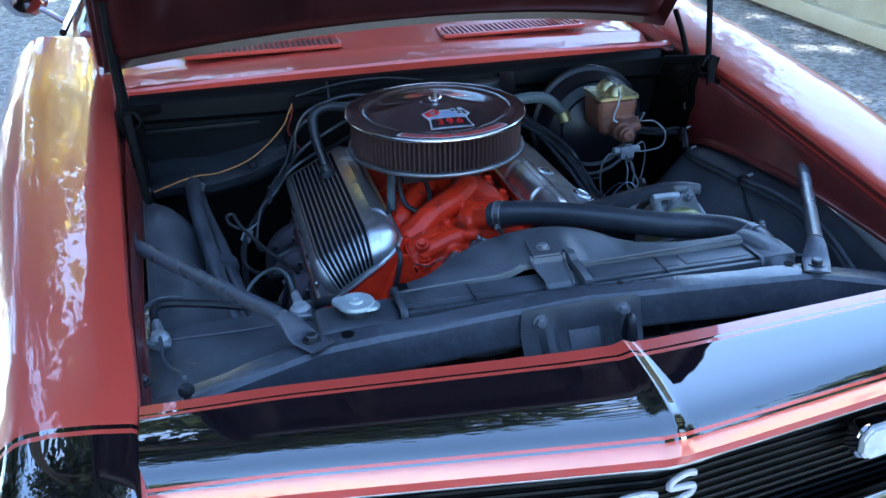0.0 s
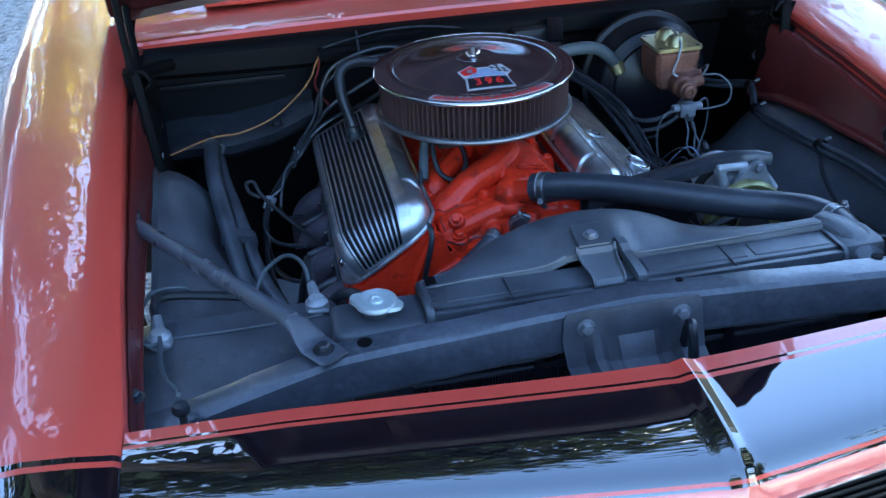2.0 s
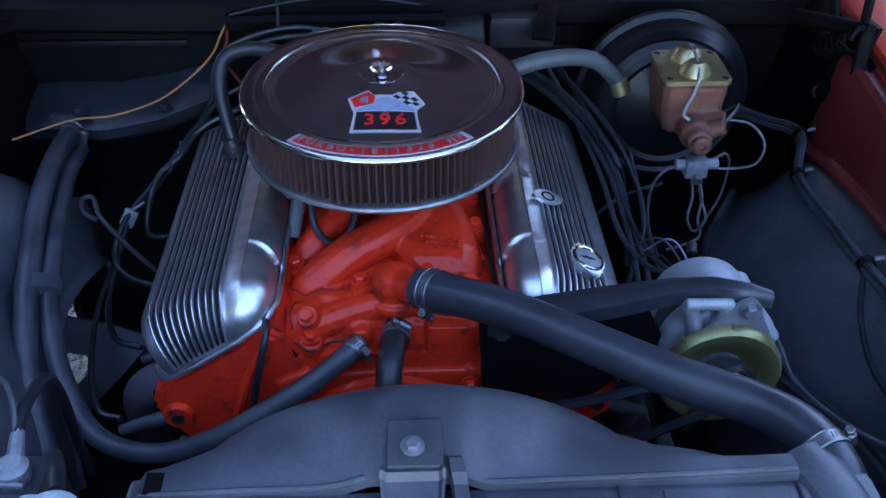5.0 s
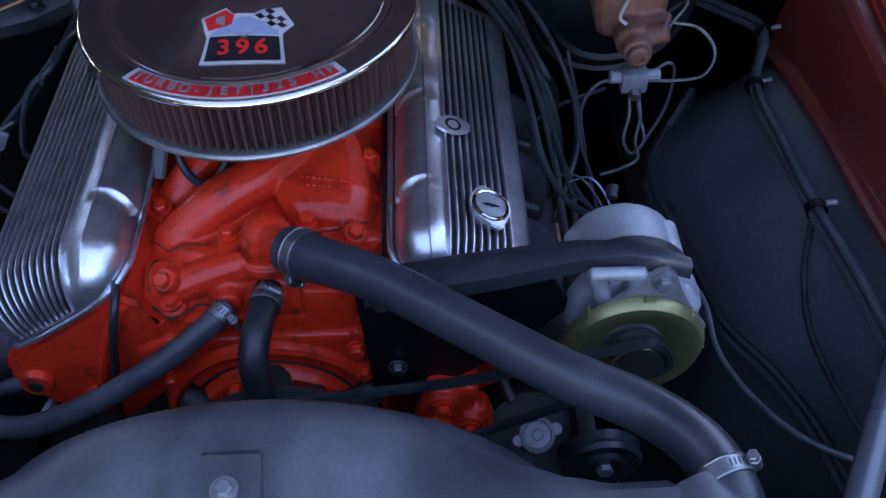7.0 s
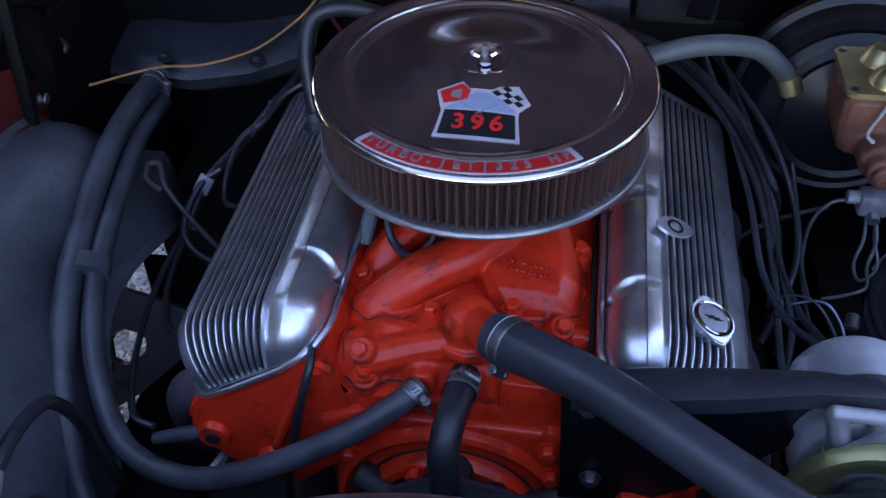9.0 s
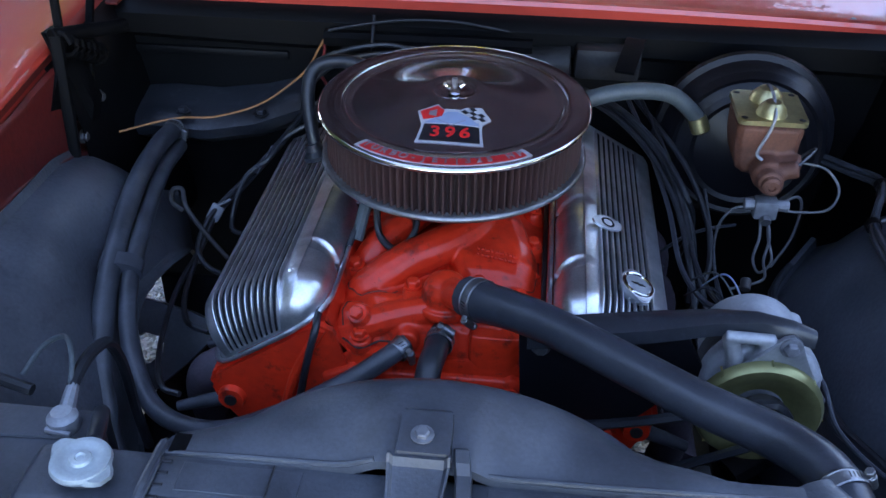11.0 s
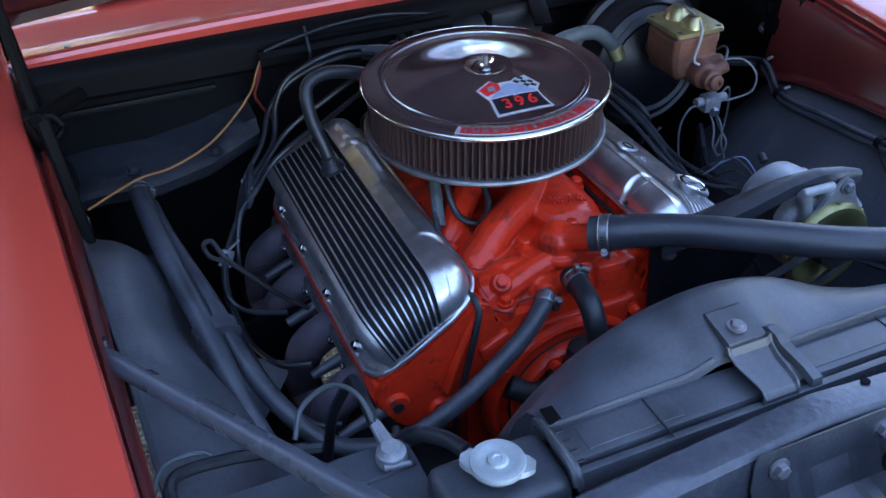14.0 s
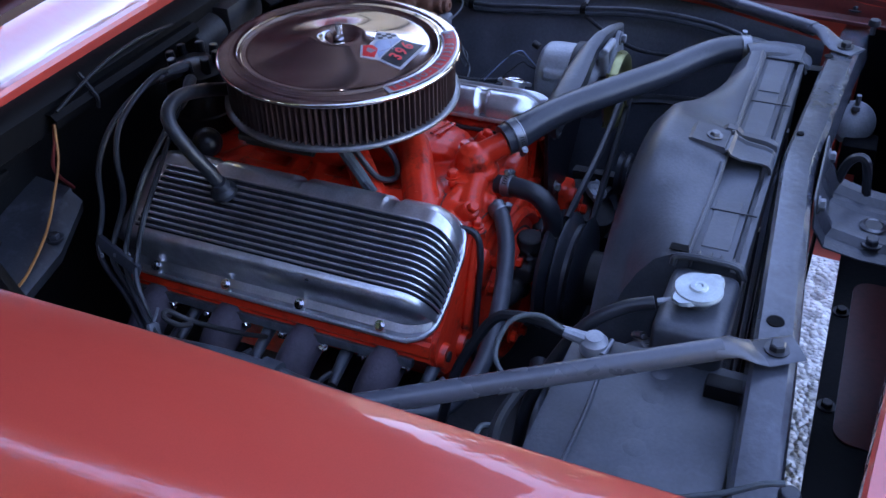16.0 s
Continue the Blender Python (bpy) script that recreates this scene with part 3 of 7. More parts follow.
# radiator support bar, wider towards its ends
rows = []
for x in np.linspace(-0.60, 0.67, 44):
    d = abs(x - XC)
    yr = -0.590 - 0.06 * d
    yf = -0.629 - 0.066 * d
    z = 0.893 - 0.04 * d * d - max(0, d - 0.34) * 0.19
    dent = 0.0013 * math.sin(31 * x) * math.sin(13 * x + 1) + 0.0004 * math.sin(97 * x + 2)
    rows.append([(x, yr + 0.003, z - 0.03), (x, yr, z - 0.004), (x, yr - 0.004, z + dent), (x, (yr + yf) / 2, z + 0.0015 + dent), (x, yf + 0.006, z + dent), (x, yf, z - 0.005), (x, yf - 0.006, z - 0.045), (x, yf - 0.004, z - 0.05)])
support = part("radiator_support", thicken(loft(B(), rows), 0.002), SUPPORT, car, "satin black radiator support bar", sharp=30)
# dark discs laid on the bar stand in for shade inside holes
for x, y, r in ((-0.271, -0.626, 0.0085), (0.356, -0.613, 0.0065), (0.105, -0.603, 0.0045)):
    bm = lathe(B(), [(0, 0.0012), (r, 0.0012), (r * 1.05, 0.0)], Matrix.Translation((x, y, 0.8945 - 0.04 * (x - XC) ** 2)), 18)
    part("hole", bm, HINGE, support, "dark round hole")
bm = B()
for x in (-0.33, 0.40):
    box(bm, (x, -0.60, 0.60), (0.02, 0.05, 0.5), 0.004)
box(bm, (XC, -0.60, 0.33), (1.2, 0.07, 0.06), 0.01)
part("support_panel", bm, BAYDARK, car, "black lower radiator support panel")
for s in (-1, 1):
    x0, x1 = XC + s * 0.37, XC + s * 0.62
    part("side_baffle", box(B(), ((x0 + x1) / 2, -0.655, 0.60), (0.25, 0.004, 0.46), 0.001), BAYDARK, car, "black side baffle panel")
for s in (-1, 1):
    part("nose_side_panel", box(B(), (XC + s * 0.545, -0.765, 0.72), (0.004, 0.20, 0.26), 0.001), BAYDARK, car, "black inner nose side panel")
part("splash_pan", box(B(), (XC, -0.775, 0.60), (1.12, 0.16, 0.004), 0.001), BAYDARK, car, "black splash pan behind the grille")
part("pan_recess", slab(B(), round_rect(0.34, 0.115, 0.025), Matrix.Translation((0.045, -0.777, 0.603)), 0.0015), PAINT_IN, car, "dark red rounded panel in the splash pan")
for x in (-0.10, 0.10):
    bolt((XC + x, -0.708, 0.602), (0, 0, 1), car, BOLT_BAY)

# hood latch bracket
latch = thing("hood_latch_bracket", (XC, -0.66, 0.80), "black pressed steel hood latch bracket with two bolts", "bracket")
rows = []
for q, (y, z) in enumerate(((-0.638, 0.8945), (-0.6395, 0.888), (-0.643, 0.86), (-0.658, 0.835), (-0.70, 0.825), (-0.745, 0.822), (-0.76, 0.80))):
    w = (0.078, 0.083, 0.085, 0.083, 0.08, 0.077, 0.075)[q]
    bead = 0.008 if q > 1 else 0.0
    rows.append([(XC + d, y - bead * k * 0.6, z + bead * k) for d, k in ((-w, 0), (-w * 0.72, 0), (-w * 0.62, 1), (-w * 0.5, 1), (-w * 0.4, 0), (-w * 0.25, 0), (-w * 0.2, -0.5), (w * 0.3, -0.5), (w * 0.36, 0), (w * 0.5, 0), (w * 0.6, 1), (w * 0.72, 1), (w * 0.82, 0), (w, 0))])
part("plate", thicken(loft(B(), rows), 0.002), LATCH, latch, sharp=25)
for x in (-0.023, 0.092):
    bolt((x, -0.642, 0.876), (0, -1, 0.1), latch, BOLT_DARK, "steel hexagon bolt")
bolt((XC - 0.05, -0.71, 0.829), (0, 0, 1), latch, BOLT_BAY)
part("latch_hook", tube(B(), [(XC + 0.055, -0.70, 0.80), (XC + 0.05, -0.69, 0.87), (XC + 0.052, -0.68, 0.885), (XC + 0.055, -0.665, 0.87), (XC + 0.056, -0.655, 0.82)], 0.006, 8), RUBBER, latch, "black safety hook")
part("release_hole", lathe(B(), [(0.010, 0.0006), (0.0125, 0.003), (0.016, 0.0006)], Matrix.Translation((XC + 0.0, -0.71, 0.823)), 20), STEEL, latch, "steel ring round the striker hole")
# black disc painted as the dark of the opening
part("striker_opening", lathe(B(), [(0, 0.0015), (0.0105, 0.0015)], Matrix.Translation((XC + 0.0, -0.71, 0.823)), 20), LABELBLACK, latch)

# diagonal braces from the fenders to the support bar
for s in (-1, 1):
    f = (lambda x: x) if s < 0 else mx
    brace = thing("fender_brace", (f(-0.313), -0.625, 0.886), "dark tubular brace with flattened bolted end", "brace", "engine bay braces")
    a, b = Vector((f(-0.541), -0.257, 0.886)), Vector((f(-0.345), -0.585, 0.905))
    part("tube", tube(B(), [a, a.lerp(b, 0.3), a.lerp(b, 0.6), a.lerp(b, 0.9), b], 0.0108, 18, 2), BRACE, brace)
    d = (b - a).normalized()
    side = Vector((-d.y, d.x, 0)).normalized()
    c = b + d * 0.055
    rows = []
    for q, w, h, p in ((0, 0.0108, 0.0105, b - d * 0.01), (0, 0.0145, 0.006, b + d * 0.012), (0, 0.0175, 0.003, b + d * 0.03 - Vector((0, 0, 0.010))), (0, 0.019, 0.002, b + d * 0.042 - Vector((0, 0, 0.0145))), (0, 0.018, 0.002, b + d * 0.078 - Vector((0, 0, 0.0150)))):
        rows.append([p + side * w * math.cos(t) + Vector((0, 0, h)) * math.sin(t) for t in (2 * math.pi * k / 16 for k in range(16))])
    part("end_plate", loft(B(), rows, closed=True, ends=True), BRACE, brace)
    bolt(b + d * 0.056 - Vector((0, 0, 0.0135)), (0, 0, 1), brace, BOLT_BAY)
    part("upper_end", box(B(), (f(-0.548), -0.247, 0.889), (0.006, 0.035, 0.03), 0.002, (0, 0, 10 * s)), BAY, brace)
    bolt((f(-0.544), -0.244, 0.892), (-s, 0, 0.1), brace, BOLT_BAY)

# cowl with its vents
rows = []
for x in np.linspace(-0.585, 0.655, 42):
    d = abs(x - XC)
    k = 0.012 * (1 - (d / 0.62) ** 2)
    rows.append([(x, 0.362, 0.930 + k), (x, 0.356, 0.945 + k), (x, 0.352, 0.957 + k), (x, 0.355, 0.963 + k), (x, 0.364, 0.965 + k), (x, 0.372, 0.960 + k), (x, 0.378, 0.948 + k), (x, 0.40, 0.940 + k),
                 (x, 0.47, 0.938 + k), (x, 0.50, 0.953 + k), (x, 0.53, 0.957 + k), (x, 0.66, 0.962 + k), (x, 0.70, 0.968 + k), (x, 0.80, 0.985 + k), (x, 0.86, 0.992 + k)])
cowl = part("cowl_panel", thicken(loft(B(), rows), 0.002), PAINT, car, "orange cowl panel with slotted vents", sharp=30)
for x0, x1 in ((-0.43, -0.10), (0.17, 0.50)):
    # black plate under the slats carries the vent's inner darkness as colour
    bm = slab(B(), round_rect(x1 - x0 + 0.02, 0.085, 0.02), Matrix.Translation(((x0 + x1) / 2, 0.575, 0.9735)) @ pose(0, 0, 0, 2.0), 0.003)
    part("vent_opening", bm, LABELBLACK, cowl, "dark slotted vent opening")
    rim = [((x0 + x1) / 2 + px, 0.575 + py, 0.977) for px, py in round_rect(x1 - x0 + 0.02, 0.085, 0.02)]
    part("vent_rim", tube(B(), [*rim, rim[0]], 0.005, 8, 2), PAINT, cowl)
    for k in range(27):
        part("vent_slat", box(B(), (x0 + 0.005 + (x1 - x0 - 0.01) * k / 26, 0.575, 0.979), (0.0062, 0.08, 0.006), 0.001, seg=1), PAINT, cowl)
part("washer_nozzle", lathe(B(), [(0.016, 0), (0.014, 0.012), (0.008, 0.022), (0, 0.024)], Matrix.Translation((-0.038, 0.74, 0.983)), 20), CHROME, car, "chrome washer nozzle")
for x in (-0.50, 0.58):
    bolt((x, 0.42, 0.944), (0, 0, 1), cowl, BOLT_SMALL)

# firewall
rows = []
for x in np.linspace(-0.60, 0.67, 26):
    w = 0.004 * math.sin(7 * x)
    rows.append([(x, 0.365, 0.955), (x, 0.342, 0.948), (x, 0.330, 0.935), (x, 0.332, 0.90 + w), (x, 0.355, 0.885 + w), (x, 0.36, 0.82), (x, 0.362, 0.76), (x, 0.365, 0.55), (x, 0.38, 0.25)])
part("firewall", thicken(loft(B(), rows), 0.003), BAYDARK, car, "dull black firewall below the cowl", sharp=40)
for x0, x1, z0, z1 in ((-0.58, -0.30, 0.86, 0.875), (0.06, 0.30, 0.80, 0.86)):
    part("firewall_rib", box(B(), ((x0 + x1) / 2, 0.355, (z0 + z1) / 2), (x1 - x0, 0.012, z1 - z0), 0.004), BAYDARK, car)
for x in (-0.573, mx(-0.573)):
    s = -1 if x < 0 else 1
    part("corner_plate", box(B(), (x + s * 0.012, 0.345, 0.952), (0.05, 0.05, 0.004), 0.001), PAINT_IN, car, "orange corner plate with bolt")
    bolt((x + s * 0.012, 0.338, 0.954), (0, 0, 1), car, BOLT_STEEL)

# raised hood: outer skin, inner frame
HA, HY, HZ = radians(45), 0.44, 0.986
hd, hn = Vector((0, -math.cos(HA), math.sin(HA))), Vector((0, -math.sin(HA), -math.cos(HA)))


def hood_point(u, v, n, k=1.0):
    """u across from -1 to 1, v up from the rear edge, n towards the engine."""
    w = (0.650 - 0.07 * v) * k
    rear = (0.088 + 0.012 * u) * (1 - u * u) * max(0, 1 - v / 0.5)
    return Vector((XC + w * u, HY, HZ)) + hd * (v + rear) + hn * n


rows, rows2 = [], []
vs = [0, 0.012, 0.03, 0.05, *np.linspace(0.09, 1.02, 20).tolist(), 1.063, 1.083, 1.10, 1.112]
for v in vs:
    rows.append([hood_point(u, v, -0.045 - 0.03 * (1 - u * u) + 0.03 * max(0, abs(u) - 0.93) / 0.07) for u in np.linspace(-1, 1, 25)])
    e = min(v, 1.112 - v)
    row = []
    for u in np.linspace(-1, 1, 61):
        d = min(e, (1 - abs(u)) * 0.6)
        n = 0.004 - 0.022 * min(1, d / 0.02) + 0.022 * min(1, max(0, d - 0.02) / 0.02) - 0.034 * min(1, max(0, d - 0.11) / 0.03)
        rib = max(0, 1 - abs(abs(u) - 0.33 - 0.1 * v) / 0.05)
        row.append(hood_point(u, v, n + (0.03 * min(1, rib * 1.6) if d > 0.12 else 0), 0.99))
    rows2.append(row)
hood = part("hood", thicken(loft(B(), rows), 0.003), PAINT, car, "raised orange hood seen from its underside")
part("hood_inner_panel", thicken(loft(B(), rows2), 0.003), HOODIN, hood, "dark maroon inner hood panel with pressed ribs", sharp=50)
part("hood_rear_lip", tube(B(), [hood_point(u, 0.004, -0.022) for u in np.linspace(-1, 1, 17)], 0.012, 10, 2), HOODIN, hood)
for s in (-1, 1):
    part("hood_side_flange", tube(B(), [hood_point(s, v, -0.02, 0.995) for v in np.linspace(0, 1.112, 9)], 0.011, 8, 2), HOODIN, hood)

# hood hinges with springs
for s in (-1, 1):
    f = (lambda x: x) if s < 0 else mx
    m = Matrix.Translation((f(-0.548), 0.12, 0.87)) @ pose(0, 0, 0, 90, 0, 90)
    hinge = part("hood_hinge", slab(B(), [(-0.07, -0.06), (0.05, -0.07), (0.07, 0.0), (0.04, 0.06), (-0.03, 0.075), (-0.08, 0.03)], m, 0.006 * s, 0.001), HINGE, car, "black hood hinge with arms and spring")
    part("arm", tube(B(), [(f(-0.548), 0.15, 0.84), (f(-0.552), 0.19, 0.93), (f(-0.562), 0.25, 1.00), (f(-0.57), 0.31, 1.045)], 0.0065, 8, 4, flat=1.0), HINGE, hinge)
    part("arm", tube(B(), [(f(-0.55), 0.10, 0.86), (f(-0.555), 0.12, 0.96), (f(-0.562), 0.145, 1.06), (f(-0.565), 0.17, 1.175)], 0.0065, 8, 4), HINGE, hinge)
    part("spring", tube(B(), [(f(-0.545 + 0.016 * math.cos(k * 1.05)), 0.10 + 0.0026 * k, 0.975 - 0.0014 * k + 0.016 * math.sin(k * 1.05)) for k in range(38)], 0.0042, 6, 2), HINGE, hinge, "black coil spring")
    rows = [[(f(x - w), y, z), (f(x - w * 0.4), y - 0.012, z + 0.004), (f(x + w * 0.4), y - 0.012, z + 0.004), (f(x + w), y, z), (f(x + w), y + 0.03, z), (f(x - w), y + 0.03, z)] for x, y, z, w in ((-0.568, 0.112, 0.985, 0.004), (-0.560, 0.115, 0.955, 0.008), (-0.553, 0.12, 0.92, 0.014), (-0.549, 0.125, 0.875, 0.020), (-0.555, 0.125, 0.835, 0.015), (-0.562, 0.12, 0.81, 0.010))]
    part("bracket", loft(B(), rows, closed=True, ends=True), HINGE, hinge, "heavy black hinge bracket", sharp=30)
    part("sleeve", rod(B(), (f(-0.556), 0.10, 0.985), (f(-0.500), 0.21, 0.962), 0.0105, 18), HINGE, hinge, "black cylindrical hinge sleeve")
    part("link", tube(B(), [(f(-0.535), 0.05, 0.80), (f(-0.54), 0.07, 0.88), (f(-0.55), 0.10, 0.985)], 0.009, 8, 4, flat=0.6), HINGE, hinge)
    bolt((f(-0.538), 0.09, 0.84), (-s, 0, 0), hinge, BOLT_STEEL)
    bolt((f(-0.538), 0.16, 0.87), (-s, 0, 0), hinge, BOLT_STEEL)

# cabin, doors, tail and wheels
rows = []
for y, w, z0, z1 in ((0.725, 0.84, 0.24, 0.985), (1.2, 0.885, 0.22, 0.99), (1.85, 0.895, 0.22, 0.985), (2.4, 0.90, 0.24, 1.0), (3.0, 0.885, 0.3, 0.99), (3.5, 0.83, 0.36, 0.95), (3.72, 0.78, 0.45, 0.90)):
    rows.append([(XC - s * w * k, y, z0 + (z1 - z0) * q) for s, k, q in ((1, 0.9, 0), (1, 0.97, 0.25), (1, 1.0, 0.6), (1, 0.96, 0.85), (1, 0.87, 1.0), (1, 0.8, 1.0), (-1, 0.8, 1.0), (-1, 0.87, 1.0), (-1, 0.96, 0.85), (-1, 1.0, 0.6), (-1, 0.97, 0.25), (-1, 0.9, 0))])
bm = B()
for lo, hi in ((0, 6), (6, 12)):
    loft(bm, [r[lo:hi] for r in rows])
wheelcut = [q for q in bm.faces if (q.calc_center_median().y - 2.72) ** 2 + (q.calc_center_median().z - 0.33) ** 2 < 0.2 ** 2]
bmesh.ops.delete(bm, geom=wheelcut, context="FACES")
loft(bm, [[(XC + d, y, z) for d in np.linspace(-0.72, 0.72, 7)] for y, z in ((2.55, 1.03), (3.0, 1.0), (3.5, 0.955), (3.72, 0.9), (3.75, 0.6), (3.70, 0.4))])
part("rear_body", thicken(bm, 0.003), PAINT, car, "orange doors and rear body", sharp=30)
roof = [[(XC + d * w, y, z - 0.05 * d * d) for d in np.linspace(-1, 1, 11)] for y, w, z in ((1.25, 0.52, 1.285), (1.4, 0.55, 1.315), (1.8, 0.57, 1.335), (2.1, 0.56, 1.31), (2.35, 0.56, 1.20), (2.6, 0.6, 1.03))]
part("roof", thicken(loft(B(), roof), 0.004), PAINT, car, "orange roof")
for s in (-1, 1):
    bm = tube(B(), [(XC + s * 0.70, 0.78, 0.985), (XC + s * 0.63, 1.0, 1.13), (XC + s * 0.53, 1.27, 1.275)], 0.02, 8, 5, flat=1.4)
    part("windscreen_pillar", bm, CHROME, car, "bright windscreen pillar trim")
    rows = [[(XC + s * (0.755 - 0.02 * q), 0.98 + 0.04 * q, 1.0 + 0.0 * q), (XC + s * (0.755 - 0.17), 1.30, 1.26)] for q in (0, 1)]
    bm = loft(B(), [[(XC + s * 0.755, y, 1.0), (XC + s * 0.66, max(y, 1.12), 1.13), (XC + s * 0.575, max(y, 1.28), 1.26)] for y in np.linspace(0.9, 2.2, 8)])
    w = part("side_window", thicken(bm, 0.004), GLASS, car, "side window glass")
    w.visible_shadow = False
    part("window_sill_trim", tube(B(), [(XC + s * 0.757, y, 1.0) for y in (0.80, 1.2, 1.7, 2.3)], 0.009, 8, 3), CHROME, car, "chrome window sill trim")
    mirror = tube(B(), [(XC + s * 0.765, 0.98, 0.985), (XC + s * 0.81, 0.975, 1.02), (XC + s * 0.845, 0.97, 1.045)], 0.008, 8, 4)
    part("mirror_stem", mirror, CHROME, car)
    part("side_mirror", lathe(B(), [(0, -0.03), (0.04, -0.025), (0.058, 0), (0.06, 0.016), (0.054, 0.018), (0, 0.016)], to_axis((XC + s * 0.855, 0.98, 1.065), (0.2 * s, 1, 0.1)), 24), CHROME, car, "round chrome side mirror")
    for y in (-0.09, 2.72):
        wheel = part("wheel", lathe(B(), [(0.19, -0.11), (0.30, -0.115), (0.325, -0.09), (0.33, 0), (0.325, 0.09), (0.30, 0.105), (0.19, 0.10), (0.19, -0.11)], to_axis((XC + s * 0.79, y, 0.33), (s, 0, 0)), 40), TYRE, car, "black tyre on steel wheel")
        part("rim", lathe(B(), [(0, 0.07), (0.05, 0.075), (0.07, 0.05), (0.15, 0.05), (0.185, 0.095), (0.2, 0.10), (0.195, -0.02)], to_axis((XC + s * 0.79, y, 0.33), (s, 0, 0)), 32), ALU, wheel)
bm = loft(B(), [[(XC + d * w, y + 0.09 * (1 - d * d) * -1, z) for d in np.linspace(-1, 1, 11)] for y, w, z in ((0.90, 0.69, 0.995), (1.08, 0.61, 1.14), (1.26, 0.52, 1.28))])
ws = part("windscreen", thicken(bm, 0.005), GLASS, car, "curved windscreen glass")
ws.visible_shadow = False
bm = B()
box(bm, (XC, 1.05, 0.93), (1.3, 0.35, 0.10), 0.04)
for x in (-0.36, 0.36):
    box(bm, (XC + x, 1.75, 0.62), (0.52, 0.55, 0.18), 0.05)
    box(bm, (XC + x, 2.02, 0.88), (0.50, 0.16, 0.55), 0.05, (-15, 0, 0))
box(bm, (XC, 2.05, 0.35), (1.5, 2.9, 0.05), 0.02)
part("cabin_interior", bm, SEAT, car, "black vinyl dashboard and seats")

# ---- engine ----
from mathutils.bvhtree import BVHTree

engine = thing("engine", (XE, 0.0, 0.30), "orange painted V8 engine with finned aluminium valve covers", "engine")
ROLL = 0.065


def lift(x):
    return ROLL * (x - XE) if x < XE else -0.05 * (x - XE)


def ep(x, y, z):
    """A place on the engine, whose banks hang a little from the middle."""
    return (x, y, z + lift(x))


PRO = ((0.128, 0.821), (0.129, 0.829), (0.135, 0.842), (0.146, 0.852), (0.160, 0.856), (0.175, 0.8535), (0.273, 0.8115), (0.279, 0.805), (0.2795, 0.796), (0.267, 0.764), (0.2615, 0.7525), (0.2685, 0.7445), (0.2685, 0.7367))
YF, YB = -0.238, 0.245


def rail_z(X):
    return 0.821 - (X - 0.128) * 0.60


def ends(y):
    d = min(y - YF, YB - y)
    return 0.0 if d <= 0 else math.sqrt(max(0.0, 1 - (1 - min(1, d / 0.042)) ** 2))


def es(s, X, y, z):
    """A place on one bank; the driver side's cover is the narrower one."""
    return ep(XE + s * (X if s < 0 or X < 0.17 else 0.17 + (X - 0.17) * 0.85), y, z)


FLUTES = (-0.147, -0.009, 0.127)


def scoop(X, y):
    """How deep the hollow for a bolt is cut into the inner shoulder here."""
    deep = 0.0
    for y0 in FLUTES:
        a = min(1.0, max(0.0, (X - 0.129) / 0.034))
        w = 0.0065 + 0.0055 * math.sin(math.pi * min(1.0, a * 0.62 + 0.12))
        end = max(0.0, (X - 0.160) / 0.010)
        d = math.hypot((y - y0 - 0.006 * a) / w, end)
        if d < 1:
            deep = max(deep, 0.0062 * (1 - d ** 2.6) * (1 - 0.35 * a))
    return deep


def shoulder():
    """The cover's profile with its inner shoulder divided finely."""
    out = []
    for k in range(6):
        p = [Vector(PRO[min(len(PRO) - 1, max(0, k + e))]) for e in (-1, 0, 1, 2)]
        for u in (0.0, 0.25, 0.5, 0.75) if k < 5 else (0.0, 0.06, 0.12, 0.2):
            out.append(tuple(0.5 * (2 * p[1] + (p[2] - p[0]) * u + (2 * p[0] - 5 * p[1] + 4 * p[2] - p[3]) * u * u + (3 * p[1] - p[0] - 3 * p[2] + p[3]) * u ** 3)) if k < 5 else tuple(p[1].lerp(p[2], u)))
    return out + list(PRO[6:])


def cover_point(s, X, z, y, up=0.0):
    k = 0.06 + 0.94 * ends(y)
    zr = rail_z(X)
    h = z - zr
    d = min(1.0, max(0.0, min(y - YF, YB - y)) / 0.045)
    pull = 1 - math.sqrt(max(0.0, 1 - (1 - d) ** 2))
    if X > 0.17:
        X = 0.17 + (X - 0.17) * (1 - 0.30 * pull)
    else:
        X = X + (0.17 - X) * 0.72 * pull
    return Vector(es(s, X, y, rail_z(X) + h * k + up))


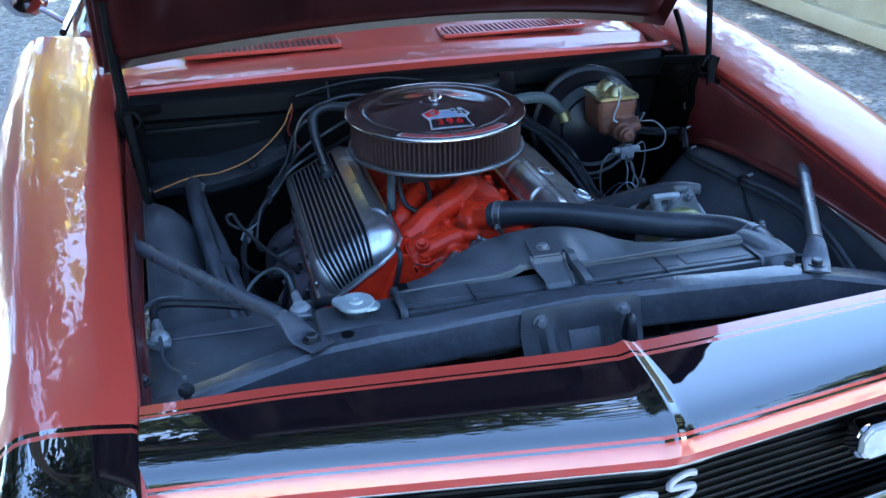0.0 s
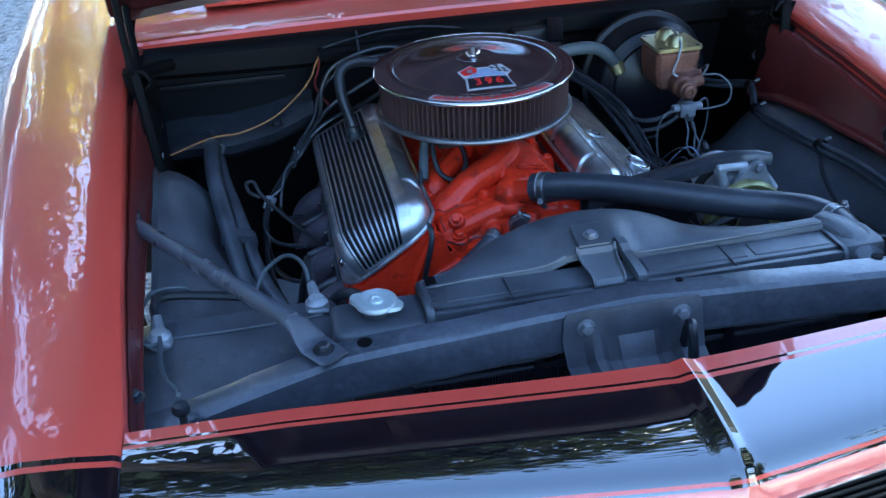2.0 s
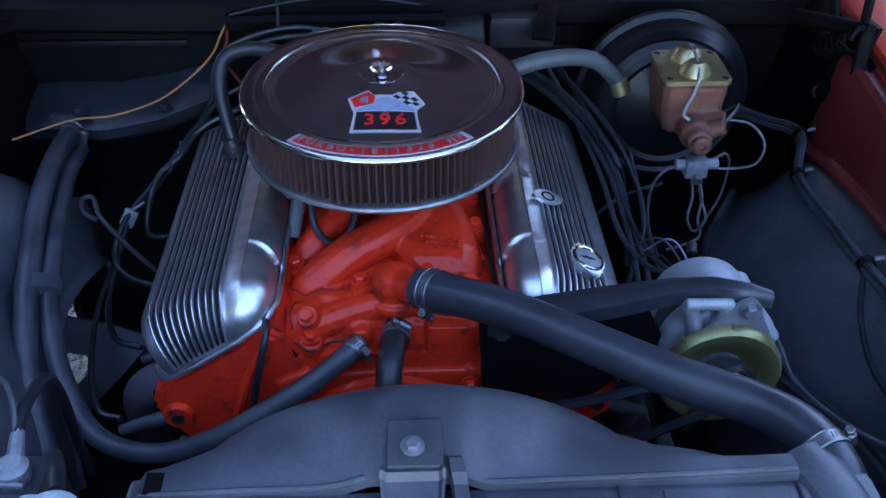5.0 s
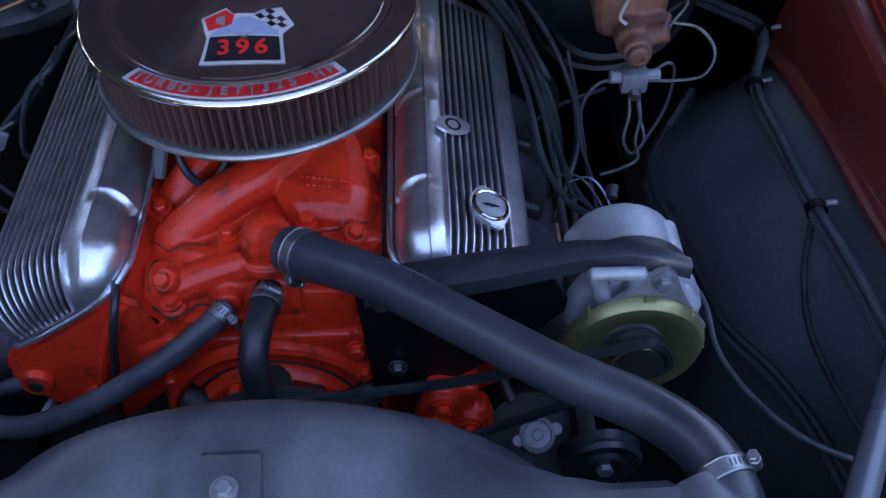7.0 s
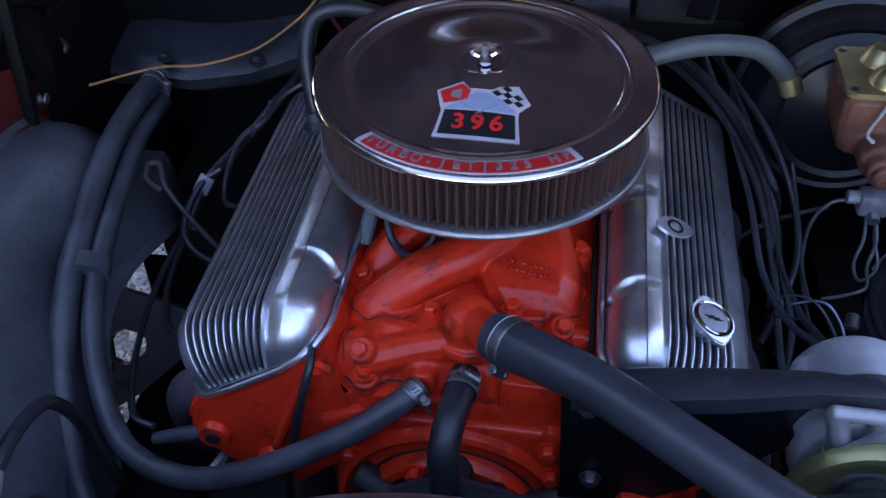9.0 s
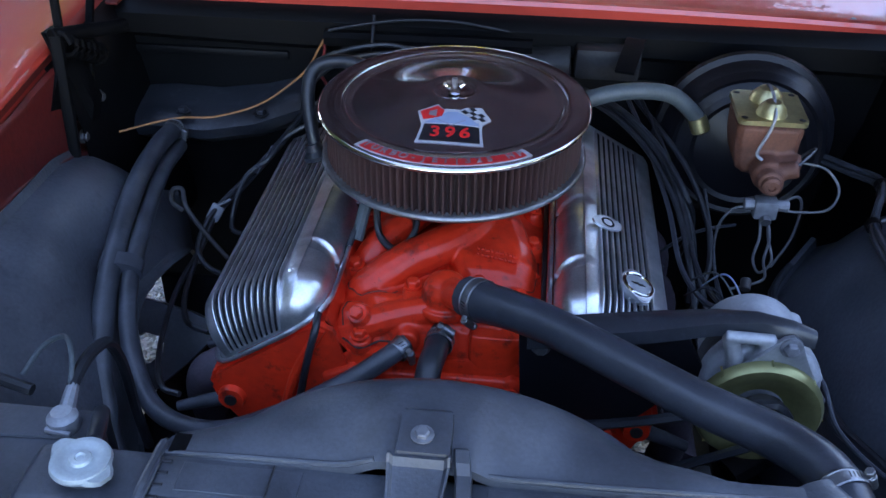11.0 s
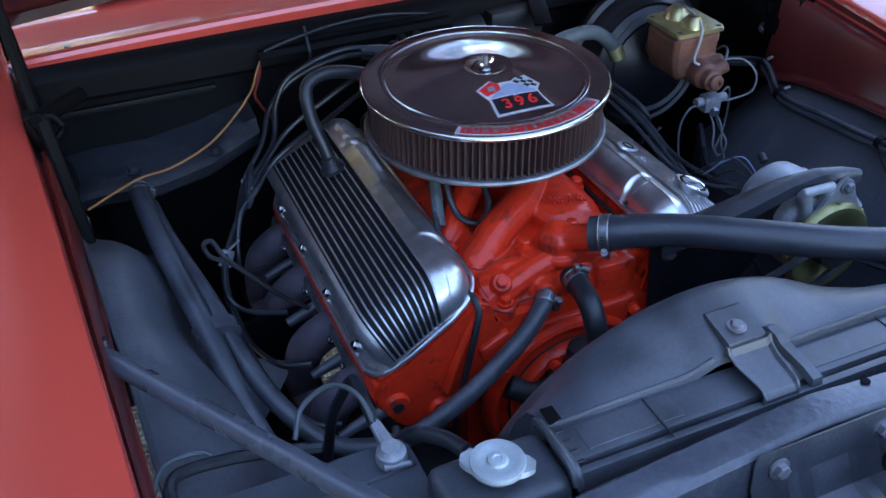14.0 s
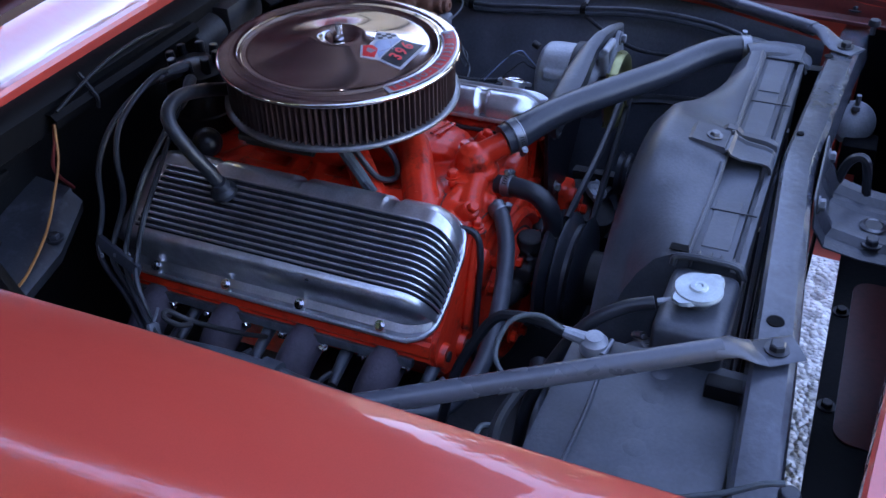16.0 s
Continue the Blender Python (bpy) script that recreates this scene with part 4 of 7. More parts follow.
for s in (-1, 1):
    ys = [YF, YF + 0.001, YF + 0.003, YF + 0.006, YF + 0.011, YF + 0.018, YF + 0.027, YF + 0.037, YF + 0.045, *np.linspace(-0.18, 0.19, 12).tolist(), YB - 0.045, YB - 0.03, YB - 0.018, YB - 0.009, YB - 0.003, YB]
    ys = sorted(ys + [y0 + e for y0 in FLUTES for e in np.linspace(-0.012, 0.020, 22).tolist()])
    rows = []
    for y in ys:
        row = []
        for X, z in shoulder():
            d = scoop(X, y)
            row.append(cover_point(s, X + d * (0.55 if X < 0.15 else 0.1), z - d * 0.9, y))
        rows.append(row)
    cover = part("valve_cover", thicken(loft(B(), rows), 0.002), ALU, engine, "polished finned aluminium valve cover", sharp=38)
    side = [YF - 0.0005, YF + 0.002, YF + 0.007, YF + 0.015, YF + 0.028, YF + 0.045, -0.1, 0.0, 0.1, YB - 0.045, YB - 0.028, YB - 0.015, YB - 0.007, YB - 0.002, YB + 0.0005]
    rim = [cover_point(s, 0.2715, rail_z(0.2715), y, 0.0005) for y in side] + [cover_point(s, X, rail_z(X), YB + 0.002, 0.0005) for X in (0.24, 0.2, 0.16)]
    rim += [cover_point(s, 0.1235, rail_z(0.1235), y, 0.0005) for y in reversed(side)] + [cover_point(s, X, rail_z(X), YF - 0.003, 0.0005) for X in (0.16, 0.2, 0.24)]
    part("flange", tube(B(), rim + rim[:1], 0.0032, 8, 2), ALU, cover)
    fy = [YF + 0.0002, YF + 0.001, YF + 0.0025, YF + 0.005, YF + 0.009, YF + 0.014, YF + 0.021, YF + 0.030, YF + 0.042, -0.15, -0.05, 0.05, 0.15, YB - 0.05]
    line = lambda X, y: cover_point(s, X, 0.8535 - (X - 0.175) * 0.042 / 0.098, y)

    def outward(X, y):
        e = 0.0006
        a, b = line(X + e, y) - line(X - e, y), line(X, y + e) - line(X, max(YF + 1e-5, y - e))
        n = a.cross(b)
        return n.normalized() * (1 if n.z > 0 else -1)

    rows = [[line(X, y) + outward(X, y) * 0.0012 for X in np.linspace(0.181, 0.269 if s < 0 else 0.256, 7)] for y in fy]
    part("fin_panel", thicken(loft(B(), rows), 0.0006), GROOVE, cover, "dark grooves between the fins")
    for k in range(11 if s < 0 else 9):
        X = 0.1815 + (0.0084 if s < 0 else 0.0089) * k
        rows = []
        for y in fy:
            n, c = outward(X, y), line(X, y)
            t = (line(X + 0.001, y) - line(X - 0.001, y)).normalized()
            rows.append([c - t * 0.00135, c - t * 0.00115 + n * 0.0046, c - t * 0.0008 + n * 0.0052, c + t * 0.0008 + n * 0.0052, c + t * 0.00115 + n * 0.0046, c + t * 0.00135])
        part("fin", loft(B(), rows, ends=True), ALU, cover, sharp=60)
    for y in FLUTES:
        bolt(Vector(es(s, 0.1335, y - 0.003, 0.8225)), (-s * 0.6, 0, 0.8), cover, BOLT_SMALL, "small bright bolt")
    for y in (-0.168, -0.05, 0.065, 0.18):
        part("bolt_seat", lathe(B(), [(0, 0.0022), (0.0095, 0.0018), (0.0115, -0.002), (0.012, -0.010)], to_axis(es(s, 0.2650, y, 0.7435), (s * 0.75, 0, 0.66)), 18), ALU, cover)
        bolt(Vector(es(s, 0.2663, y, 0.7452)), (s * 0.75, 0, 0.66), cover, BOLT_COVER, "small bright bolt")
    # cylinder head under the cover
    prof = ((0.100, 0.765), (0.1215, 0.800), (0.128, 0.820), (0.266, 0.737), (0.274, 0.712), (0.262, 0.694), (0.242, 0.655), (0.17, 0.615), (0.075, 0.70))
    bm = B()
    loft(bm, [[Vector(es(s, X, y, z)) for X, z in prof] for y in (-0.243, 0.24)], closed=True, ends=True)
    bmesh.ops.bevel(bm, geom=bm.edges[:], offset=0.006, segments=2, affect="EDGES")
    head = part("cylinder_head", bm, ENGINE, engine, "orange cylinder head")
    for X, z, r in ((0.245, 0.70, 0.015), (0.185, 0.665, 0.017)):
        bm = B()
        lathe(bm, [(r * 0.45, -0.012), (r * 0.5, 0.008), (r, 0.008), (r * 1.12, 0.003), (r * 1.2, -0.004)], to_axis(es(s, X, -0.243, z), (0, -1, 0)), 20)
        lathe(bm, [(0, 0.0075), (r * 0.52, 0.0075)], to_axis(es(s, X, -0.243, z), (0, -1, 0)), 14)
        part("head_boss", bm, ENGINE, head)
    # dark discs give the holes their depth by colour
    for X, z, r in ((0.245, 0.70, 0.0075), (0.185, 0.665, 0.0085)):
        part("threaded_hole", lathe(B(), [(0, 0.0105), (r, 0.0105), (r, 0.006)], to_axis(es(s, X, -0.243, z), (0, -1, 0)), 12), GRIME, head)
    part("head_rib", tube(B(), [es(s, 0.13, -0.244, 0.806), es(s, 0.16, -0.247, 0.75), es(s, 0.18, -0.247, 0.69)], 0.006, 8), ENGINE, head)
    part("sender", rod(B(), es(s, 0.245, -0.238, 0.655), es(s, 0.255, -0.262, 0.65), 0.006, 6), STEEL, head, "bright sender plug")
    # exhaust side
    for k, y in enumerate((-0.175, -0.055, 0.065, 0.185)):
        yp = y - 0.061
        bm = tube(B(), [es(s, 0.248, y, 0.692), es(s, 0.280, y, 0.686), es(s, 0.308, y + 0.008, 0.658), es(s, 0.316, y + 0.02, 0.60), es(s, 0.312, y + 0.04, 0.54)], 0.021, 18, 6, radii=[0.0245, 0.0262, 0.0258, 0.0235, 0.022])
        part("exhaust_runner", bm, EXHAUST, engine, "heat stained exhaust runner")
        plug = part("spark_plug_boot", tube(B(), [es(s, 0.240, yp, 0.694), es(s, 0.254, yp, 0.690), es(s, 0.286, yp, 0.682), es(s, 0.318, yp - 0.002, 0.674)], 0.0085, 12, 4, radii=[0.0095, 0.0092, 0.0085, 0.0065]), HOSEDUST, engine, "black spark plug boot")
        for dy in (-0.03, 0.032):
            bolt(Vector(es(s, 0.2765, y + dy, 0.694)), (s, 0, 0.35), engine, BOLT_COVER, "small bright bolt")
    part("manifold_flange", box(B(), es(s, 0.2735, 0.005, 0.703), (0.009, 0.44, 0.012), 0.002, (0, s * -18, 0)), PIPE, engine, "worn manifold flange edge")
    bm = tube(B(), [(XE + s * 0.31, y, 0.545) for y in (-0.16, 0.0, 0.24)], 0.026, 14, 4)
    part("exhaust_collector", bm, EXHAUST, engine)

# oil cap and badge on the driver side cover
p = line(0.2235, -0.168)
n = Vector((0.38, -0.05, 0.92)).normalized()
lobed = []
for k in range(60):
    a = 2 * math.pi * k / 60
    ear = max(0.0, math.cos(a - radians(205))) ** 14 + 0.8 * max(0.0, math.cos(a - radians(25))) ** 14
    lobed.append(((0.0215 + 0.0062 * ear) * math.cos(a), (0.0215 + 0.0062 * ear) * math.sin(a)))
face = to_axis(p + n * 0.012, n)
cap = part("oil_filler_cap", slab(B(), lobed, face, 0.0050, 0.0014), ALU, cover, "bright lobed oil filler cap")
part("cap_neck", lathe(B(), [(0.0175, 0.0), (0.0175, 0.013)], to_axis(p, n), 28), ALU, cap)
part("cap_rim", lathe(B(), [(0.0152, 0.0048), (0.0160, 0.0068), (0.0178, 0.0074), (0.0192, 0.0066), (0.0200, 0.0048)], face, 40), CHROME, cap)
part("cap_disc", lathe(B(), [(0, 0.0058), (0.0100, 0.0057), (0.0150, 0.0053)], face, 32), ALUDULL, cap, "dull stamped centre")
for k in range(3):
    # stamped bars on the disc
    part("cap_mark", box(B(), face @ Vector((0.0, -0.0045 + 0.0045 * k, 0.0060)), (0.013 - 0.003 * abs(k - 1), 0.0016, 0.0008), 0.0002, (0, 22, 20), seg=1), GROOVE, cap)
p2 = line(0.1900, -0.055)
badge = part("oval_badge", slab(B(), [(0.0125 * math.cos(a), 0.0205 * math.sin(a)) for a in np.linspace(0, 2 * math.pi, 28, endpoint=False)], to_axis(p2 + n * 0.007, n) @ pose(0, 0, 0, 0, 0, 20), 0.003, 0.0006), ALU, cover, "small oval aluminium badge")
part("badge_ring", lathe(B(), [(0.006, 0.0), (0.0075, 0.001), (0.009, 0)], to_axis(p2 + n * 0.0101, n), 24), GROOVE, badge)

# intake manifold, one casting
bm = B()
box(bm, ep(XE, 0.02, 0.775), (0.20, 0.44, 0.05), 0.012)
for s in (-1, 1):
    box(bm, ep(XE + s * 0.098, 0.0, 0.788), (0.06, 0.45, 0.026), 0.008, (0, s * 30, 0))
    for y0, y1 in ((0.19, 0.10), (0.06, 0.05), (0.02, 0.03)):
        tube(bm, [ep(XE + s * 0.112, y0, 0.772), ep(XE + s * 0.08, y0 * 0.8 + y1 * 0.2, 0.788), ep(XE + s * 0.03, y1, 0.802)], 0.024, 12, 5)
tube(bm, [ep(-0.095, -0.155, 0.780), ep(-0.082, -0.150, 0.796), ep(-0.04, -0.125, 0.818), ep(0.008, -0.095, 0.826), ep(0.04, -0.05, 0.83), ep(0.04, 0.02, 0.83)], 0.026, 16, 6, radii=[0.020, 0.0245, 0.0245, 0.0245, 0.026, 0.026])
rows = []
for y, top, x0, x1 in ((-0.158, 0.795, 0.045, 0.100), (-0.152, 0.813, 0.035, 0.110), (-0.140, 0.826, 0.025, 0.116), (-0.115, 0.833, 0.012, 0.119), (-0.080, 0.838, 0.0, 0.116), (-0.045, 0.846, -0.005, 0.105), (0.0, 0.85, -0.01, 0.09)):
    rows.append([ep(x0, y, 0.775), ep(x0, y, top - 0.012), ep(x0 + 0.010, y, top - 0.002), ep((x0 + x1) / 2, y, top), ep(x1 - 0.025, y, top - 0.005), ep(x1 - 0.008, y, top - 0.016), ep(x1, y, top - 0.034), ep(x1, y, 0.775)])
loft(bm, rows, closed=True, ends=True)
tube(bm, [ep(-0.10, -0.09, 0.785), ep(-0.08, -0.07, 0.808), ep(-0.03, -0.02, 0.83)], 0.02, 12, 6)
box(bm, ep(0.012, 0.06, 0.835), (0.14, 0.15, 0.05), 0.01)
rows = []
for k in range(25):
    x = -0.108 + 0.20 * k / 24
    w = math.sin(k * 0.82)
    rows.append([ep(x, -0.180, 0.765), ep(x, -0.180, 0.795 + 0.003 * w), ep(x, -0.192, 0.804 + 0.003 * w), ep(x, -0.204 - 0.004 * w, 0.803 + 0.003 * w), ep(x, -0.219 - 0.006 * w, 0.793 + 0.002 * w), ep(x, -0.229 - 0.004 * w, 0.775), ep(x, -0.238, 0.742), ep(x, -0.20, 0.742)])
loft(bm, rows, closed=True, ends=True)
box(bm, ep(0.075, -0.205, 0.775), (0.06, 0.07, 0.06), 0.012)
tube(bm, [ep(-0.085, -0.215, 0.79), ep(-0.02, -0.20, 0.80), ep(0.03, -0.20, 0.805), ep(0.08, -0.21, 0.80)], 0.018, 12, 5)
tube(bm, [ep(-0.09, -0.165, 0.79), ep(-0.06, -0.185, 0.80), ep(-0.03, -0.19, 0.80)], 0.014, 10, 5)
for x, y, z in ((-0.109, -0.105, 0.788), (0.113, -0.055, 0.78), (-0.08, -0.228, 0.775), (0.115, -0.175, 0.785), (0.113, -0.11, 0.785), (-0.108, -0.17, 0.785), (-0.11, 0.0, 0.785)):
    rod(bm, ep(x, y, z - 0.01), ep(x, y, z + 0.008), 0.0135, 12)
for x, y in ((-0.025, -0.238), (0.015, -0.24)):
    rod(bm, ep(x, y + 0.03, 0.785), ep(x, y + 0.004, 0.782), 0.0135, 14)
tree = BVHTree.FromBMesh(bm)
intake = part("intake_manifold", bm, ENGINE, engine, "orange cast intake manifold", cast=0.0019)
for x, y, z in ((-0.109, -0.105, 0.798), (0.113, -0.055, 0.789), (-0.08, -0.228, 0.786), (0.115, -0.175, 0.795), (0.113, -0.11, 0.794), (-0.11, 0.0, 0.795)):
    bolt(Vector(ep(x, y, z)), (0, -0.15, 1), intake, BOLT_ORANGE)


def drop(x, y, up=0.0):
    """The place on top of the casting at x, y."""
    p = tree.ray_cast(Vector((x, y, 1.2)), Vector((0, 0, -1)))[0]
    return (p if p else Vector(ep(x, y, 0.78))) + Vector((0, 0, up))


def front(x, z, out=0.0):
    """The place on the front of the casting at x, z."""
    p = tree.ray_cast(Vector((x, -0.6, z)), Vector((0, 1, 0)))[0]
    return (p if p else Vector((x, -0.243, z))) - Vector((0, out, 0))


def along(pts, n=5):
    return [tuple(Vector(p).lerp(Vector(q), k / n)) for p, q in zip(pts, pts[1:]) for k in range(n)] + [pts[-1]]


for pts in ([(-0.119, -0.085), (-0.113, -0.125), (-0.104, -0.163), (-0.085, -0.178), (-0.06, -0.177), (-0.045, -0.166)], [(-0.098, -0.182), (-0.104, -0.205), (-0.100, -0.222)], [(0.117, -0.045), (0.119, -0.10), (0.114, -0.14), (0.098, -0.154), (0.06, -0.160)]):
    part("gasket_seam", tube(B(), [drop(*p, 0.0001) for p in along(pts)], 0.0008, 6, 2), GRIME, intake, "dark oily seam")
for pts in ([(-0.105, 0.752), (-0.08, 0.744), (-0.03, 0.748), (0.03, 0.756), (0.06, 0.747), (0.085, 0.750)], [(-0.10, 0.775), (-0.06, 0.771), (-0.035, 0.776)]):
    part("gasket_seam", tube(B(), [front(*p, 0.0002) for p in along(pts)], 0.0012, 6, 2), GRIME, intake, "dark oily seam")
for pts in ([(-0.1265, -0.225, 0.8065), (-0.126, -0.15, 0.809), (-0.1255, -0.05, 0.809), (-0.125, 0.1, 0.809)], [(0.1265, -0.225, 0.806), (0.126, -0.12, 0.808), (0.1255, 0.0, 0.808), (0.125, 0.1, 0.808)]):
    part("gasket_seam", tube(B(), [ep(*p) for p in pts], 0.0032, 6, 4), GRIME, intake, "dark oily seam")
for x, y, d in ((-0.105, -0.113, (-0.1, -0.15, 1)), (0.110, -0.066, (0.1, -0.15, 1)), (-0.082, -0.222, (-0.2, -0.6, 0.8)), (0.098, -0.172, (0.2, -0.4, 0.9)), (-0.107, 0.0, (0, 0, 1)), (0.108, 0.02, (0, 0, 1))):
    d = Vector(d).normalized()
    p = drop(x, y, 0.006)
    part("bolt_boss", lathe(B(), [(0, 0.001), (0.0112, 0.001), (0.0126, -0.001), (0.0142, -0.010), (0.0175, -0.022)], to_axis(p, d), 20), ENGINE, intake)
    bolt(p, d, intake, BOLT_ORANGE)
rnd = random.Random(5)
for k in range(46):
    # small lumps of the rough casting
    x, y = rnd.uniform(-0.09, 0.10), rnd.uniform(-0.225, -0.05)
    p = drop(x, y)
    r = rnd.uniform(0.0008, 0.0018)
    part("casting_lump", lathe(B(), [(0, r * 0.5), (r * 0.7, r * 0.35), (r, -r * 0.3)], Matrix.Translation(p), 7), ENGINE, intake)
part("side_boss", tube(B(), [ep(0.085, -0.165, 0.794), ep(0.105, -0.166, 0.796), ep(0.124, -0.168, 0.795)], 0.0135, 12, 3), ENGINE, intake)
# socket is a dark disc, its inner shade put into colour
part("boss_socket", lathe(B(), [(0, 0.0006), (0.0065, 0.0006), (0.008, 0.0)], to_axis(ep(0.1243, -0.168, 0.795), (1, -0.3, -0.1)), 14), GRIME, intake)
# thermostat housing
bm = B()
lathe(bm, [(0, 0.04), (0.010, 0.0385), (0.020, 0.033), (0.026, 0.023), (0.028, 0.012), (0.029, 0.0)], Matrix.Translation(ep(0.014, -0.188, 0.806)), 24)
box(bm, ep(0.012, -0.178, 0.806), (0.098, 0.034, 0.013), 0.005, (0, 2, 9))
lathe(bm, [(0, -0.006), (0.034, -0.006), (0.036, 0), (0.034, 0.007), (0, 0.007)], Matrix.Translation(ep(0.014, -0.188, 0.806)), 24)
tube(bm, [ep(0.012, -0.188, 0.825), ep(0.03, -0.208, 0.834), ep(0.043, -0.226, 0.842)], 0.0175, 14, 5)
thermo = part("thermostat_housing", bm, ENGINE, engine, "domed orange thermostat housing", cast=0.0018)
for x, y, z in ((-0.026, -0.172, 0.815), (0.050, -0.160, 0.816)):
    bolt(Vector(ep(x, y, z)), (0, 0, 1), thermo, BOLT_ORANGE)
for k in range(2):
    for i in range(9):
        w = 0.0028 + 0.0012 * ((i * 7 + k * 3) % 3)
        part("cast_mark", box(B(), ep(0.045 + 0.0056 * i, -0.120 + 0.010 * k - 0.0006 * i, 0.8335 - 0.0004 * i + 0.0012 * k), (w, 0.006, 0.003), 0.0006, (4, 6, 0), seg=1), ENGINE, intake)

# block front, timing cover and water pump
bm = B()
box(bm, (XE, 0.01, 0.60), (0.28, 0.46, 0.26), 0.02)
box(bm, (XE, -0.225, 0.69), (0.22, 0.03, 0.15), 0.01)
part("block", bm, ENGINE, engine, "orange engine block")
tcover = part("timing_cover", lathe(B(), [(0, 0.010), (0.068, 0.010), (0.070, 0.020), (0.073, 0.023), (0.081, 0.023), (0.084, 0.019), (0.087, 0.008), (0.102, 0.006), (0.106, 0.013), (0.110, 0.015), (0.115, 0.012), (0.119, 0.003), (0.121, -0.01)], to_axis((0.005, -0.243, 0.622), (0, -1, 0)), 56), ENGINE, engine, "round orange timing cover")
part("cover_seam", lathe(B(), [(0.0868, 0.0085), (0.0885, 0.0095), (0.0905, 0.0083)], to_axis((0.005, -0.243, 0.622), (0, -1, 0)), 56), GRIME, tcover, "dark oily seam")
for k in range(10):
    a = radians(36 * k + 8)
    bolt((0.005 + 0.077 * math.cos(a), -0.266, 0.622 + 0.077 * math.sin(a)), (0, -1, 0), tcover, BOLT_ORANGE)
bm = B()
box(bm, (0.005, -0.238, 0.70), (0.215, 0.02, 0.09), 0.008)
for s in (-1, 1):
    box(bm, (0.005 + s * 0.10, -0.236, 0.72), (0.05, 0.03, 0.05), 0.01, (0, s * 25, 0))
part("front_face", bm, ENGINE, engine, "orange block front face", cast=0.0025)
for x, z in ((-0.085, 0.728), (0.095, 0.728), (0.10, 0.69), (-0.095, 0.69)):
    bolt((x, -0.2505, z), (0, -1, 0), engine, BOLT_ORANGE)
bm = B()
lathe(bm, [(0, 0.05), (0.03, 0.05), (0.035, 0.03), (0.05, 0.02), (0.056, 0.0)], to_axis((0.012, -0.26, 0.655), (0, -1, 0)), 24)
tube(bm, [(0.008, -0.275, 0.715), (0.008, -0.275, 0.68), (0.01, -0.27, 0.65)], 0.020, 12, 4)
for s in (-1, 1):
    tube(bm, [(0.012 + s * 0.03, -0.27, 0.645), (0.012 + s * 0.075, -0.266, 0.655), (0.012 + s * 0.10, -0.255, 0.665)], 0.016, 12, 5)
box(bm, (0.012, -0.278, 0.675), (0.10, 0.03, 0.03), 0.008)
rod(bm, (0.045, -0.285, 0.68), (0.045, -0.285, 0.705), 0.008, 10)
rod(bm, (-0.022, -0.285, 0.68), (-0.022, -0.285, 0.700), 0.007, 10)
part("water_pump", bm, GRIME, engine, "dark cast water pump", cast=0.003)
fan = thing("cooling_fan", (0.03, -0.36, 0.60), "black cooling fan with pulleys behind the shroud", "fan")
bm = lathe(B(), [(0, 0.04), (0.05, 0.038), (0.08, 0.03), (0.086, 0.026), (0.074, 0.018), (0.074, 0.012), (0.088, 0.004), (0.09, 0.0), (0.074, -0.006), (0.09, -0.016), (0.088, -0.022), (0, -0.022)], to_axis((0.02, -0.325, 0.655), (0, -1, 0)), 36)
part("pulley", bm, BAY, fan, "black double groove pulley")
for k in range(5):
    a = 2 * math.pi * k / 5 + 0.3
    rows = []
    for r, w, tw in ((0.04, 0.025, 0.5), (0.12, 0.045, 0.4), (0.20, 0.055, 0.3)):
        c = Vector((0.02 + r * math.cos(a), -0.452, 0.655 + r * math.sin(a)))
        t = Vector((-math.sin(a), 0, math.cos(a)))
        rows.append([c + (t * math.cos(tw) + Vector((0, 1, 0)) * math.sin(tw)) * w * q for q in (-1, 0, 1)])
    part("blade", thicken(loft(B(), rows), 0.003), BAYDARK, fan)
part("hub", rod(B(), (0.02, -0.345, 0.655), (0.02, -0.46, 0.655), 0.040, 24), GRIME, fan)
bm = tube(B(), [(0.03, -0.322, 0.742), (0.2, -0.324, 0.768), (0.340, -0.322, 0.806), (0.366, -0.322, 0.808), (0.380, -0.322, 0.785), (0.362, -0.322, 0.760), (0.2, -0.324, 0.67), (0.03, -0.322, 0.57)], 0.0055, 6, 6)
part("belt", bm, RUBBER, fan, "black drive belt")

# carburettor below the air cleaner, oversized and dark to stand in for valley shade
carb = thing("carburettor", (0.0, 0.0, 0.86), "dull metal carburettor under the air cleaner", "carburettor")
bm = B()
box(bm, (0.0, 0.05, 0.868), (0.15, 0.19, 0.045), 0.008)
box(bm, (-0.082, 0.07, 0.858), (0.02, 0.10, 0.03), 0.004)
rod(bm, (-0.10, 0.12, 0.862), (-0.10, 0.0, 0.858), 0.006, 8)
box(bm, (0.0, -0.02, 0.872), (0.08, 0.05, 0.03), 0.006)
part("body", bm, GRIME, carb)
part("choke_pod", lathe(B(), [(0, 0.021), (0.009, 0.0195), (0.0155, 0.015), (0.0195, 0.008), (0.0205, 0.0), (0.0220, -0.002), (0.0220, -0.005), (0.0195, -0.007), (0.012, -0.02), (0, -0.022)], to_axis((-0.101, 0.18, 0.839), (-0.8, -0.5, 0.35)), 28), BOOST, carb, "round dark vacuum pod")
